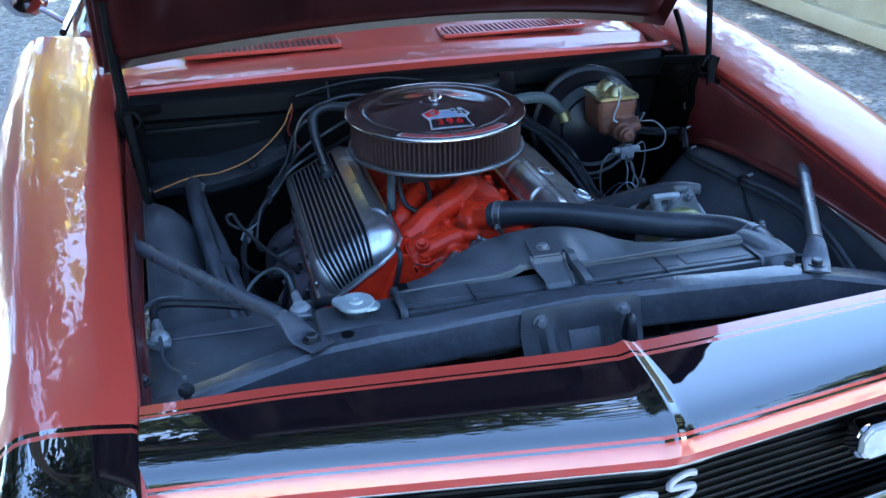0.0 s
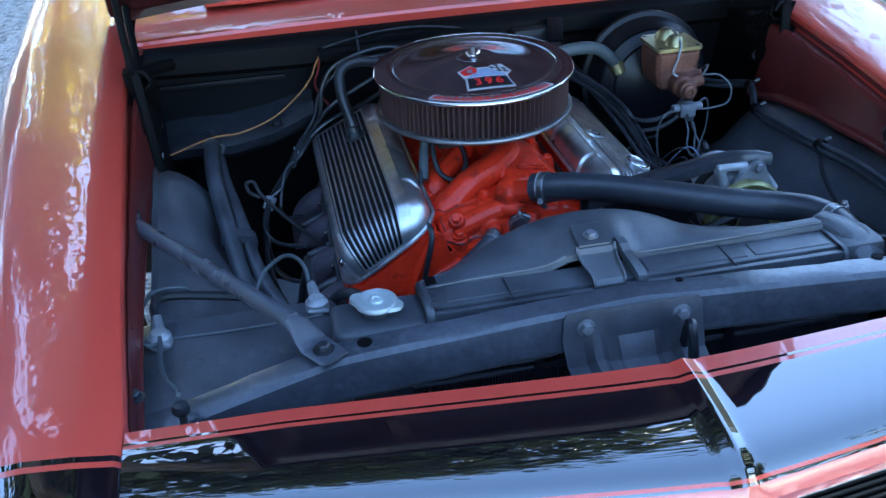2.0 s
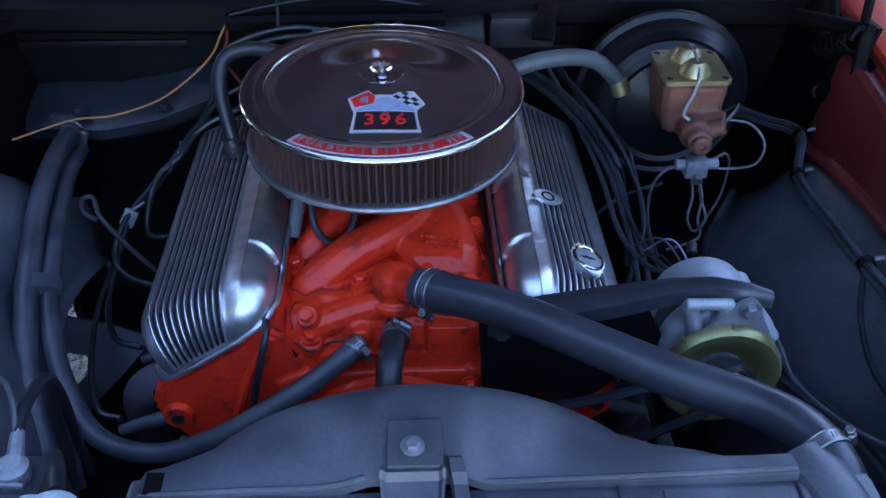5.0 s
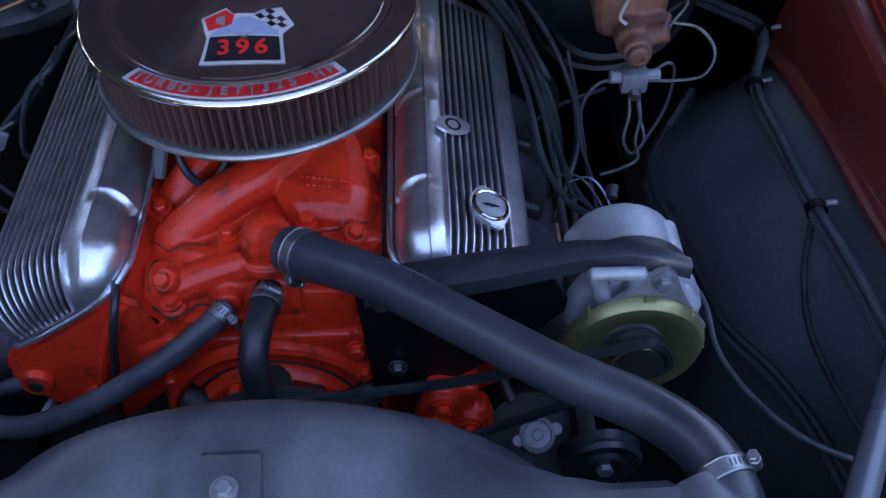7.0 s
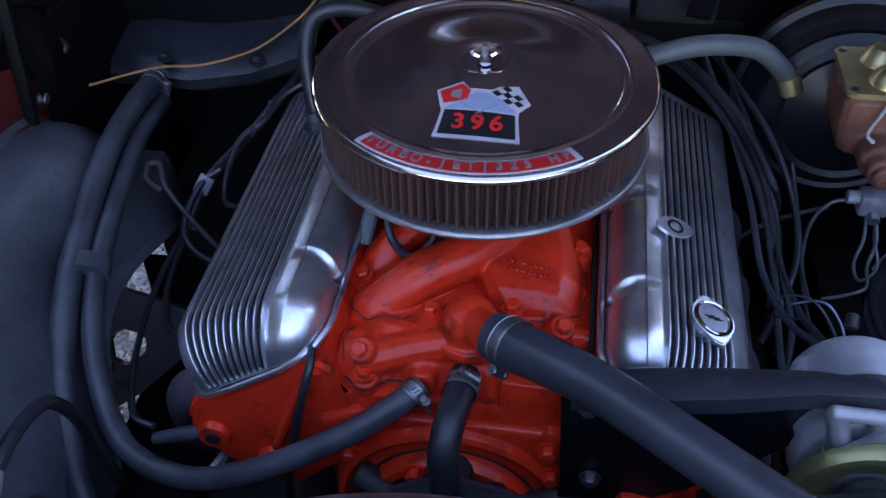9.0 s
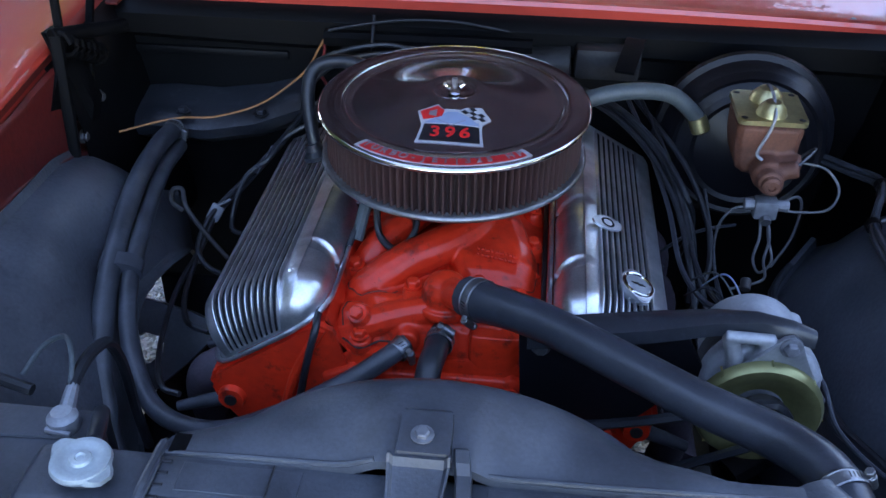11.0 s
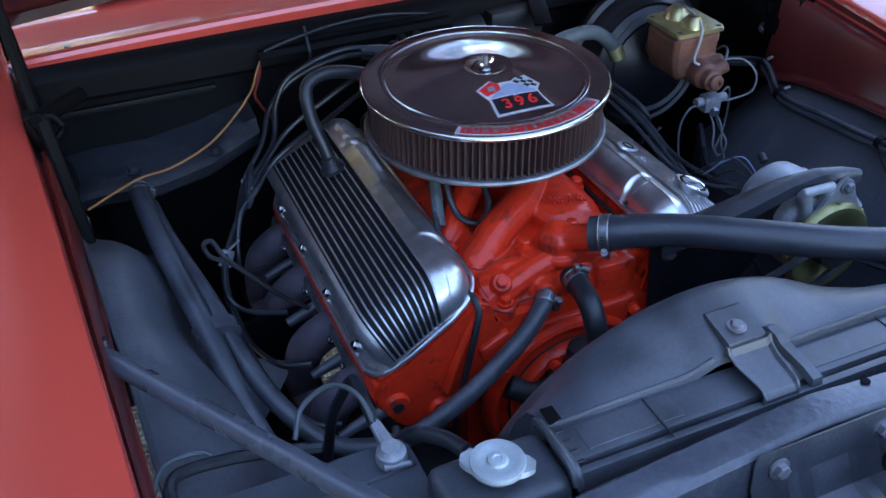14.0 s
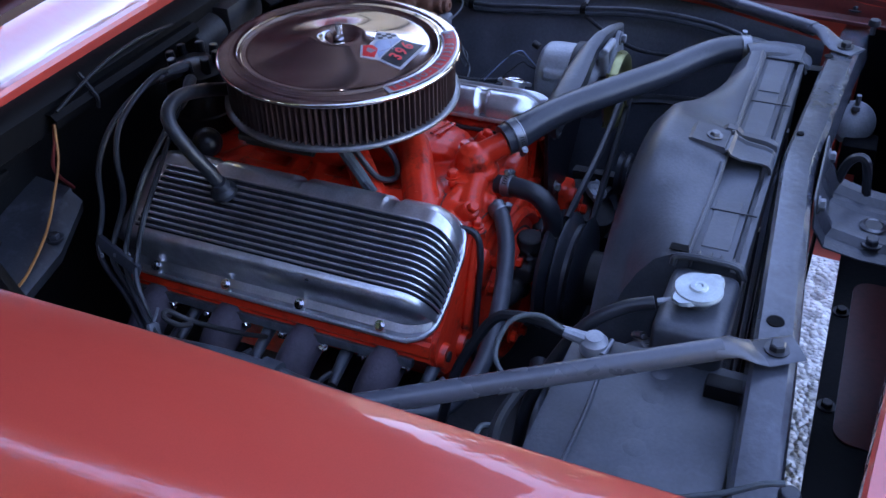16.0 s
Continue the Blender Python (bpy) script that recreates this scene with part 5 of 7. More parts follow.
for pts in ([(-0.075, -0.035, 0.885), (-0.085, -0.06, 0.86), (-0.08, -0.085, 0.825), (-0.055, -0.10, 0.815), (-0.035, -0.085, 0.835), (-0.04, -0.05, 0.87)], [(-0.09, -0.03, 0.87), (-0.105, -0.07, 0.84), (-0.120, -0.12, 0.808), (-0.126, -0.176, 0.810), (-0.127, -0.222, 0.808), (-0.126, -0.248, 0.800), (-0.134, -0.256, 0.769), (-0.146, -0.256, 0.716), (-0.16, -0.256, 0.650), (-0.165, -0.256, 0.60)]):
    part("fuel_line", tube(B(), pts, 0.0045, 8, 6), RUBBER, carb, "black rubber line")
part("filter_stub", tube(B(), [(-0.09, -0.03, 0.88), (-0.10, -0.06, 0.852), (-0.108, -0.09, 0.818)], 0.008, 10, 4), RUBBERGREY, carb)

# ---- air cleaner ----
cleaner = thing("air_cleaner", (0, 0, 0.90), "round chrome air cleaner with dark red open filter", "air cleaner")
LID = ((0.1637, 0.9635), (0.1666, 0.964), (0.168, 0.9663), (0.1673, 0.9693), (0.1647, 0.971), (0.1602, 0.9715), (0.1494, 0.971), (0.1401, 0.9698), (0.1386, 0.9714), (0.1361, 0.9722), (0.1337, 0.971), (0.1322, 0.9693), (0.1229, 0.97), (0.1032, 0.9715), (0.0786, 0.9769), (0.0541, 0.9822), (0.0393, 0.9861), (0.0334, 0.9875), (0.0285, 0.9873), (0.0246, 0.9845), (0.0206, 0.9808), (0.0118, 0.9798), (0.0, 0.9805))


def lid_z(r):
    rs, zs = zip(*reversed(LID[4:]))
    return lerp(r, rs, zs)


lid = part("lid", lathe(B(), LID[4:], n=128), LIDCHROME, cleaner, "chrome domed lid", sharp=60)
part("lid_edge", lathe(B(), LID[:5], n=128), CHROME, cleaner, "thin rolled chrome edge", sharp=60)
rnd = random.Random(12)
PLEATS = 112
ring = []
for k in range(PLEATS):
    # each pleat: a rounded outer fold and a deep valley with shade in its colour
    w = rnd.uniform(-0.10, 0.10)
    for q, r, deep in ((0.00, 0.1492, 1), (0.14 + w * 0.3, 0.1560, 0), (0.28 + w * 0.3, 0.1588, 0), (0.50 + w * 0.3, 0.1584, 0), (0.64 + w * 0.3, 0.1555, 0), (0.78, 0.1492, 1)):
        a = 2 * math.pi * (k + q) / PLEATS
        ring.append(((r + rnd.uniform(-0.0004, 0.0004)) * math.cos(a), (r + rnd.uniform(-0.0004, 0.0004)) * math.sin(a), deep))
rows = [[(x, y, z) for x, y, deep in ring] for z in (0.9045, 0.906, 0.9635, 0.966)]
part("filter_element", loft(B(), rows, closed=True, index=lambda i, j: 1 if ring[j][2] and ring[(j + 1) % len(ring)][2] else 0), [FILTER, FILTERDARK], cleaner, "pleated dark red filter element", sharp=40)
part("base_pan", lathe(B(), [(0.152, 0.9065), (0.1625, 0.9065), (0.1655, 0.905), (0.1660, 0.9015), (0.1635, 0.899), (0.148, 0.898), (0.118, 0.8995), (0.09, 0.891), (0.07, 0.883)], n=96), STEEL, cleaner, "dull chrome base pan", sharp=60)
part("stud", rod(B(), (0, 0, 0.980), (0, 0, 1.000), 0.0032, 10), STEEL, cleaner)
bm = B()
lathe(bm, [(0, 0.0), (0.008, 0), (0.007, 0.008), (0, 0.008)], Matrix.Translation((0, 0, 0.9815)), 14)
for s in (-1, 1):
    tube(bm, [(s * 0.004, s * 0.001, 0.987), (s * 0.011, s * 0.003, 0.991), (s * 0.013, s * 0.003, 0.996)], 0.003, 8, 4)
part("wing_nut", bm, CHROME, cleaner, "chrome wing nut")


def lid_patch(outline, mat, up, name, parent, label="", grid=6):
    """A thin sheet that follows the lid, cut to an outline of (x, y) pairs."""
    c = (sum(p[0] for p in outline) / len(outline), sum(p[1] for p in outline) / len(outline))
    rows = []
    for q in np.linspace(1, 0.02, grid):
        rows.append([(c[0] + (x - c[0]) * q, c[1] + (y - c[1]) * q, lid_z(math.hypot(c[0] + (x - c[0]) * q, c[1] + (y - c[1]) * q)) + up) for x, y in outline])
    return part(name, thicken(loft(B(), rows, closed=True), 0.0003), mat, parent, label)


def dense(pts, n=6):
    out = []
    for a, b in zip(pts, pts[1:] + pts[:1]):
        out += [(a[0] + (b[0] - a[0]) * k / n, a[1] + (b[1] - a[1]) * k / n) for k in range(n)]
    return out


def letters(text, place, size, mat, parent, name="lettering", wide=1.0, bold=0.01):
    """Each sign of a text as a thin mesh at place(i)."""
    for i, ch in enumerate(text):
        if ch == " ":
            continue
        cu = bpy.data.curves.new("sign", "FONT")
        cu.body, cu.size, cu.extrude, cu.align_x, cu.align_y, cu.offset = ch, size, 0.0002, "CENTER", "CENTER", bold * size
        tmp = new("sign", cu)
        me = bpy.data.meshes.new_from_object(tmp)
        bpy.data.objects.remove(tmp)
        me.materials.clear()
        me.materials.append(mat)
        same_part(name, me, place(i) @ Matrix.Diagonal((wide, 1, 1, 1)), parent)


# crest: white edge, red and chequered flags, blue field, black plate
CX, CY = 0.004, -0.0755
white = [(-0.037, -0.031), (0.038, -0.032), (0.034, -0.006), (0.034, 0.002), (0.043, 0.012), (0.031, 0.030), (0.014, 0.026), (0.008, 0.022), (-0.012, 0.022), (-0.018, 0.029), (-0.040, 0.020), (-0.036, 0.006), (-0.033, -0.002)]
crest = lid_patch(dense([(CX + 1.05 * x, CY + 1.14 * y) for x, y in white]), LABELWHITE, 0.0006, "crest", cleaner, "flag crest label with numerals")
for pts, mat, nm in (([(-0.033, -0.028), (0.034, -0.029), (0.031, -0.003), (-0.030, -0.002)], LABELBLACK, "plate"), ([(-0.030, 0.000), (0.031, -0.001), (0.029, 0.006), (0.004, 0.018), (-0.006, 0.017), (-0.022, 0.006)], LABELBLUE, "field"),
                     ([(-0.037, 0.018), (-0.032, 0.005), (-0.012, 0.009), (-0.010, 0.019), (-0.018, 0.026)], LABELRED, "flag"), ([(0.008, 0.019), (0.028, 0.003), (0.040, 0.012), (0.030, 0.027)], LABELWHITE, "flag")):
    lid_patch(dense([(CX + 1.05 * x, CY + 1.14 * y) for x, y in pts]), mat, 0.0017, nm, crest)
for i in range(4):
    for j in range(3):
        if (i + j) % 2 == 0:
            o = Vector((0.0085, 0.0185)) + Vector((0.0205, -0.0155)) * (i / 4) + Vector((0.0125, 0.0085)) * (j / 3) * 1.0
            a, b = Vector((0.0205, -0.0155)) / 4, Vector((0.0125, 0.0085)) / 3
            q = [o, o + a, o + a + b, o + b]
            lid_patch(dense([(CX + 1.05 * v.x, CY + 1.14 * v.y) for v in q], 2), LABELBLACK, 0.0023, "check", crest, grid=3)
lid_patch(dense([(CX + 1.05 * x, CY + 1.14 * y) for x, y in ((-0.027, 0.012), (-0.018, 0.009), (-0.018, 0.020), (-0.026, 0.018))], 2), LABELGREY, 0.0021, "flag_mark", crest, grid=3)
for a, b in (((-0.018, 0.006), (0.004, -0.006)), ((0.016, 0.007), (-0.003, -0.006))):
    part("flag_pole", tube(B(), [(CX + a[0], CY + a[1], lid_z(math.hypot(CX + a[0], CY + a[1])) + 0.0019), (CX + b[0], CY + b[1], lid_z(math.hypot(CX + b[0], CY + b[1])) + 0.0019)], 0.0004, 5, 1), LABELGREY, crest)
slope = Matrix.Rotation(radians(13), 4, "X")
letters("396", lambda i: Matrix.Translation((CX - 0.0172 + 0.0172 * i, CY - 0.0185, lid_z(0.0900) + 0.0026)) @ slope, 0.0245, LABELRED, crest, wide=1.05, bold=0.02)
# red arc label


def arc_band(r0, r1, a0, a1, up, mat, name, parent, label=""):
    rows = []
    for k in range(41):
        a = radians(a0 + (a1 - a0) * k / 40)
        rows.append([(r * math.cos(a), r * math.sin(a), lid_z(r) + up) for r in np.linspace(r0, r1, 4)])
    return part(name, thicken(loft(B(), rows), 0.0003), mat, parent, label)


band = arc_band(0.1425, 0.1625, -128.5, -52.0, 0.0014, LABELWHITE, "arc_label", cleaner, "curved red label with silver border")
arc_band(0.1445, 0.1605, -126.3, -54.2, 0.0019, LABELRED, "red_field", band)
TEXT = "TURBO-JET|325 HP"


def on_arc(i):
    a = radians(-124.2 + 68.2 * i / (len(TEXT) - 1))
    return Matrix.Translation((0.1525 * math.cos(a), 0.1525 * math.sin(a), lid_z(0.1525) + 0.0026)) @ Matrix.Rotation(a + math.pi / 2, 4, "Z")


letters(TEXT, on_arc, 0.0158, LABELGREY, band, wide=0.86, bold=0.03)

cleaner.location, cleaner.rotation_euler = (0.0022, 0.0055, 0.90), (radians(1.3), 0, 0)

# ---- radiator and shroud ----
radiator = thing("radiator", (XC, -0.56, 0.35), "black radiator with finned core and zinc cap", "radiator")
part("top_tank", box(B(), (0.075, -0.5475, 0.862), (0.52, 0.044, 0.046), 0.004), PLASTIC, radiator, "worn black upper tank")
part("tank_lip", box(B(), (0.075, -0.579, 0.862), (0.52, 0.008, 0.044), 0.002), PLASTIC, radiator)
part("tank_ledge", box(B(), (0.075, -0.572, 0.858), (0.52, 0.014, 0.030), 0.002), PLASTIC, radiator)
for x, w in ((-0.115, 0.10), (0.15, 0.13), (0.275, 0.10)):
    part("tank_pad", box(B(), (x, -0.5475, 0.8855), (w, 0.030, 0.0016), 0.0006, seg=1), PLASTIC, radiator)
# black bars on the tank, painted as the dark inside slots
for k in range(4):
    part("end_slot", box(B(), (-0.182, -0.533 - 0.0125 * k, 0.8855 - 0.0004 * k), (0.014, 0.0035, 0.0022), 0.0005, seg=1), LABELBLACK, radiator)
bm = B()
box(bm, (-0.245, -0.547, 0.845), (0.115, 0.075, 0.06), 0.014, seg=3)
box(bm, (-0.25, -0.547, 0.70), (0.085, 0.06, 0.30), 0.012)
part("filler_tank", bm, PLASTIC, radiator, "black filler tank", cast=0.004)
part("side_tank", box(B(), (0.365, -0.55, 0.69), (0.06, 0.06, 0.40), 0.012), PLASTIC, radiator)
for k in range(13):
    part("cooling_tube", box(B(), (0.065, -0.577, 0.815 - 0.034 * k), (0.56, 0.006, 0.006), 0.001, seg=1), INNER_SKYLIT, radiator)
rows = []
for k in range(281):
    x = -0.215 + 0.002 * k
    rows.append([(x, -0.571 - (0.004 if k % 2 else 0.0), 0.84), (x, -0.571 - (0.004 if k % 2 else 0.0), 0.38)])
part("fin_core", thicken(loft(B(), rows), 0.0006), INNER, radiator, "dark corrugated cooling fins", sharp=10)
for x in (-0.06, 0.19):
    part("core_strap", box(B(), (x, -0.584, 0.62), (0.012, 0.004, 0.46), 0.001), BAY, radiator)
part("filler_neck", lathe(B(), [(0.016, 0.0), (0.016, 0.014), (0.0205, 0.016), (0.0205, 0.019), (0, 0.019)], Matrix.Translation((-0.247, -0.546, 0.868)), 24), STEEL, radiator)
rc = part("radiator_cap", lathe(B(), [(0.0225, 0.0), (0.0245, 0.001), (0.0255, 0.004), (0.0243, 0.0075), (0.019, 0.0085), (0.015, 0.0068), (0.0098, 0.0068), (0.0085, 0.0092), (0.0046, 0.0098), (0.0032, 0.0084), (0, 0.0084)], Matrix.Translation((-0.247, -0.546, 0.8855)), 40), ZINC, radiator, "pale zinc radiator cap with two ears")
for a in (-32, 148):
    c, t = Vector((math.cos(radians(a)), math.sin(radians(a)), 0)), Vector((-math.sin(radians(a)), math.cos(radians(a)), 0))
    rows = []
    for q, w in ((0.020, 0.015), (0.026, 0.012), (0.0305, 0.0085), (0.033, 0.005)):
        p = Vector((-0.247, -0.546, 0.8875)) + c * q
        rows.append([p - t * w, p - t * w * 0.8 + Vector((0, 0, 0.004)), p + t * w * 0.8 + Vector((0, 0, 0.004)), p + t * w])
    part("ear", loft(B(), rows, closed=True, ends=True), ZINC, rc)
part("overflow_stub", rod(B(), (-0.25, -0.53, 0.873), (-0.257, -0.507, 0.869), 0.0045, 10), ALUDULL, radiator)
# dark sheet laid on top, the notch's shade as colour
part("notch", box(B(), (-0.176, -0.512, 0.8853), (0.014, 0.022, 0.0012), 0.0004, (0, 3, 0), seg=1), HINGE, radiator, "dark notch beside the filler tank")
part("tank_flange", tube(B(), [(-0.190, -0.508, 0.872), (-0.190, -0.513, 0.884), (-0.190, -0.545, 0.8865), (-0.190, -0.575, 0.885), (-0.190, -0.584, 0.872)], 0.0042, 8, 4), PLASTIC, radiator, "rolled flange of the filler tank")
for x in (-0.09, 0.19):
    part("tank_seam", box(B(), (x, -0.555, 0.8866), (0.0016, 0.052, 0.002), 0.0004, seg=1), LABELBLACK, radiator)
for x in (-0.187, 0.335):
    part("tank_clip", tube(B(), [(x, -0.526, 0.872), (x, -0.531, 0.886), (x, -0.56, 0.8865), (x, -0.58, 0.8855), (x, -0.587, 0.868)], 0.0035, 8, 4, flat=0.5), PLASTIC, radiator)
part("end_cap", tube(B(), [(0.347, -0.50, 0.885), (0.358, -0.53, 0.888), (0.365, -0.56, 0.884), (0.37, -0.585, 0.868)], 0.022, 12, 4, flat=0.45), PLASTIC, radiator, "moulded black end cap")

shroud = thing("fan_shroud", (XC, -0.47, 0.45), "dusty black plastic fan shroud arched over the fan", "fan shroud")
FX, FZ = (-0.185, -0.134, -0.058, -0.03, -0.005, 0.068, 0.09, 0.12, 0.335), (0.881, 0.884, 0.888, 0.890, 0.901, 0.901, 0.890, 0.888, 0.893)


def ring_z(x):
    return 0.656 + math.sqrt(max(0.262 ** 2 - (x - 0.035) ** 2, 0.06 ** 2))


rows = [[(-0.192, -0.527, 0.80), (-0.1915, -0.527, 0.78), (-0.191, -0.52, 0.76), (-0.191, -0.50, 0.74), (-0.19, -0.48, 0.73), (-0.19, -0.46, 0.72), (-0.19, -0.447, 0.70), (-0.19, -0.436, 0.68), (-0.19, -0.425, 0.65), (-0.19, -0.415, 0.60), (-0.19, -0.41, 0.42)]]
for x in np.linspace(-0.188, 0.335, 67):
    zf, zr = lerp(x, FX, FZ), ring_z(x)
    row = [(x, -0.5285, zf - 0.007), (x, -0.527, zf), (x, -0.521, zf + 0.0025)]
    for q in (0.2, 0.45, 0.7, 0.88, 1.0):
        row.append((x, -0.521 + 0.074 * q, zf + 0.0025 + 0.004 * math.sin(q * 3.14) + (zr - zf - 0.0025) * (q ** 1.2 if zr > zf else q ** 2.2)))
    row += [(x, -0.436, zr - 0.006), (x, -0.418, max(0.43, zr - 0.03)), (x, -0.41, min(0.6, zr - 0.06))]
    rows.append(row)
bm = loft(B(), rows)
body = part("shroud_body", thicken(bm, 0.003), PLASTIC, shroud, sharp=40)
# raised pad, strap and bolt on the middle
part("pad", loft(B(), [[(0.031 - w, y, z - 0.010), (0.031 - w * 0.92, y, z), (0.031 + w * 0.92, y, z), (0.031 + w, y, z - 0.010)] for y, z, w in ((-0.478, 0.9155, 0.021), (-0.482, 0.9175, 0.0225), (-0.50, 0.915, 0.0235), (-0.523, 0.911, 0.0235), (-0.5255, 0.903, 0.0235))]), PLASTIC, shroud, sharp=25)
bolt((0.029, -0.507, 0.9145), (0, -0.1, 1), shroud, bolt_mesh(0.0065, 0.006, BOLTGREY, 1.5), "dull hexagon bolt with washer")
strap = [[(0.0285 + u * w, y, z) for u in (-1, -0.92, -0.8, -0.6, 0, 0.6, 0.8, 0.92, 1)] for y, z, w in ((-0.524, 0.9085, 0.0255), (-0.528, 0.9095, 0.0255), (-0.532, 0.903, 0.0255), (-0.545, 0.898, 0.0240), (-0.568, 0.896, 0.0215), (-0.577, 0.8935, 0.0205), (-0.5815, 0.888, 0.0205), (-0.5825, 0.876, 0.020))]
strap = [[(x, y, z + (0.0035 if k in (0, 1, 7, 8) else 0)) for k, (x, y, z) in enumerate(r)] for r in strap]
part("strap", thicken(loft(B(), strap), 0.002), PLASTIC, shroud, "pressed hold down strap", sharp=25)
ridge = [[(x - 0.007, y, z - 0.008), (x - 0.0055, y, z), (x + 0.0055, y, z), (x + 0.007, y, z - 0.008)] for x, y, z in ((0.061, -0.512, 0.9085), (0.0625, -0.518, 0.913), (0.064, -0.530, 0.9105), (0.0655, -0.537, 0.904), (0.068, -0.568, 0.899), (0.070, -0.580, 0.893), (0.071, -0.583, 0.878))]
part("strap_flange", loft(B(), ridge), PLASTIC, shroud, sharp=25)
part("shroud_lip", tube(B(), [(0.074, -0.524, 0.894), (0.10, -0.524, 0.8905), (0.2, -0.524, 0.892), (0.333, -0.523, 0.895)], 0.0026, 8, 4), PLASTIC, shroud)
part("shroud_lip", tube(B(), [(-0.186, -0.522, 0.883), (-0.12, -0.523, 0.887), (-0.04, -0.524, 0.890), (-0.008, -0.524, 0.900)], 0.0026, 8, 4), PLASTIC, shroud)

# ---- hoses ----


def hose(name, label, pts, r, mat=RUBBER, n=16, radii=None, steps=8, category="hose", group=""):
    t = thing(name, pts[0], label, category, group)
    part("tube", tube(B(), pts, r, n, steps, radii=radii), mat, t)
    return t


def clamp(parent, p, d, r, screw=(0, 0, 1)):
    m = to_axis(p, d)
    c = part("clamp", lathe(B(), [(r + 0.0004, -0.0068), (r + 0.0014, -0.0072), (r + 0.0020, -0.0056), (r + 0.0014, -0.005), (r + 0.0014, 0.005), (r + 0.0020, 0.0056), (r + 0.0014, 0.0072), (r + 0.0004, 0.0068)], m, 32), STEEL, parent, "grey worm drive hose clamp")
    ax = Vector(d).normalized()
    s = Vector(screw) - ax * ax.dot(Vector(screw))
    s.normalize()
    side = ax.cross(s).normalized()
    at = Vector(p) + s * (r + 0.0045)
    bm = rod(B(), at - side * 0.007, at + side * 0.007, 0.0048, 12)
    rod(bm, at - s * 0.0025 - side * 0.0085, at - s * 0.0025 + side * 0.0085, 0.0040, 8)
    part("screw_housing", bm, STEEL, c)
    bm = rod(B(), at + side * 0.007, at + side * 0.010, 0.0026, 10)
    rod(bm, at + side * 0.0095, at + side * 0.0140, 0.0043, 6)
    part("screw", bm, STEEL, c)
    slots = B()
    pitch = 0.0034 / r
    for k in range(-7, 8):
        if abs(k) * pitch < 0.008 / r or abs(k) * pitch > 1.5:
            continue
        a = k * pitch
        q = Vector(p) + (s * math.cos(a) + side * math.sin(a)) * (r + 0.00145)
        t = side * math.cos(a) - s * math.sin(a)
        out = s * math.cos(a) + side * math.sin(a)
        v = [slots.verts.new(q + ax * u * 0.0031 + t * (w * 0.0006 + u * 0.0007) + out * 0.00015) for u, w in ((-1, -1), (-1, 1), (1, 1), (1, -1))]
        slots.faces.new(v)
    # flat dark quads over the band, slot shade put into colour
    part("slots", slots, GRIME, c, "dark slots in the band")


UH = [(0.041, -0.222, 0.8435), (0.062, -0.240, 0.850), (0.085, -0.254, 0.855), (0.133, -0.284, 0.860), (0.209, -0.343, 0.865), (0.273, -0.392, 0.868), (0.330, -0.430, 0.872), (0.362, -0.466, 0.876), (0.376, -0.505, 0.874), (0.378, -0.535, 0.862)]
h = hose("radiator_hose", "thick dusty black upper radiator hose", UH, 0.021, HOSEBLACK, radii=[0.0225, 0.0225, 0.0215, 0.0205, 0.0205, 0.0205, 0.0205, 0.021, 0.021, 0.021])
clamp(h, (0.055, -0.234, 0.848), (0.7, -0.62, 0.2), 0.0225, (-0.3, -0.5, -0.5))
clamp(h, (0.372, -0.492, 0.8755), (0.3, -0.95, 0), 0.021, (1, 0.1, 0.4))
HB = [(-0.445, 0.205, 0.772), (-0.437, 0.10, 0.778), (-0.411, -0.06, 0.765), (-0.397, -0.14, 0.739), (-0.372, -0.205, 0.705), (-0.325, -0.265, 0.672), (-0.25, -0.292, 0.672), (-0.17, -0.292, 0.705), (-0.09, -0.275, 0.748), (-0.045, -0.253, 0.772), (-0.025, -0.234, 0.780)]
h = hose("heater_hose", "black heater hose looping to the intake", HB, 0.0118, HOSEDUST)
clamp(h, (-0.031, -0.241, 0.777), (0.55, 0.7, 0.25), 0.0122, (0.5, -0.7, -0.2))
HA2 = [(-0.455, 0.225, 0.792), (-0.455, 0.15, 0.80), (-0.448, 0.04, 0.795), (-0.428, -0.107, 0.764), (-0.414, -0.19, 0.723), (-0.395, -0.25, 0.675), (-0.35, -0.32, 0.60), (-0.24, -0.36, 0.56), (-0.1, -0.33, 0.58)]
h = hose("heater_hose", "black heater hose taped to its neighbour", HA2, 0.0142, HOSEDUST)
clamp(h, (-0.455, 0.212, 0.794), (0, 1, 0), 0.0142, (1, 0, -0.3))
rows = []
for q in (-0.010, 0.010):
    c = Vector((-0.4165, -0.106, 0.760)) + Vector((0.13, -0.93, -0.25)).normalized() * q
    rows.append([c + Vector((0.0285 * math.cos(a), 0.004 * math.cos(a), 0.0158 * math.sin(a) - 0.002 * math.cos(a))) for a in np.linspace(0, 2 * math.pi, 24, endpoint=False)])
wrap = thing("hose_tape", (-0.414, -0.106, 0.76), "dark tape wrapped round two heater hoses", "tape")
part("band", loft(B(), rows, closed=True, ends=True), TAPE, wrap)
BY = [(0.014, -0.222, 0.788), (0.011, -0.255, 0.791), (0.007, -0.284, 0.788), (0.005, -0.303, 0.770), (0.008, -0.309, 0.742), (0.010, -0.306, 0.712), (0.010, -0.295, 0.680)]
h = hose("bypass_hose", "short bent black bypass hose", BY, 0.0142, RUBBER)
clamp(h, (0.013, -0.240, 0.790), (-0.1, -1, 0.1), 0.0145, (0.6, 0, 1))
clamp(h, (0.009, -0.308, 0.724), (0, 0, -1), 0.0145, (0.7, -0.7, 0))
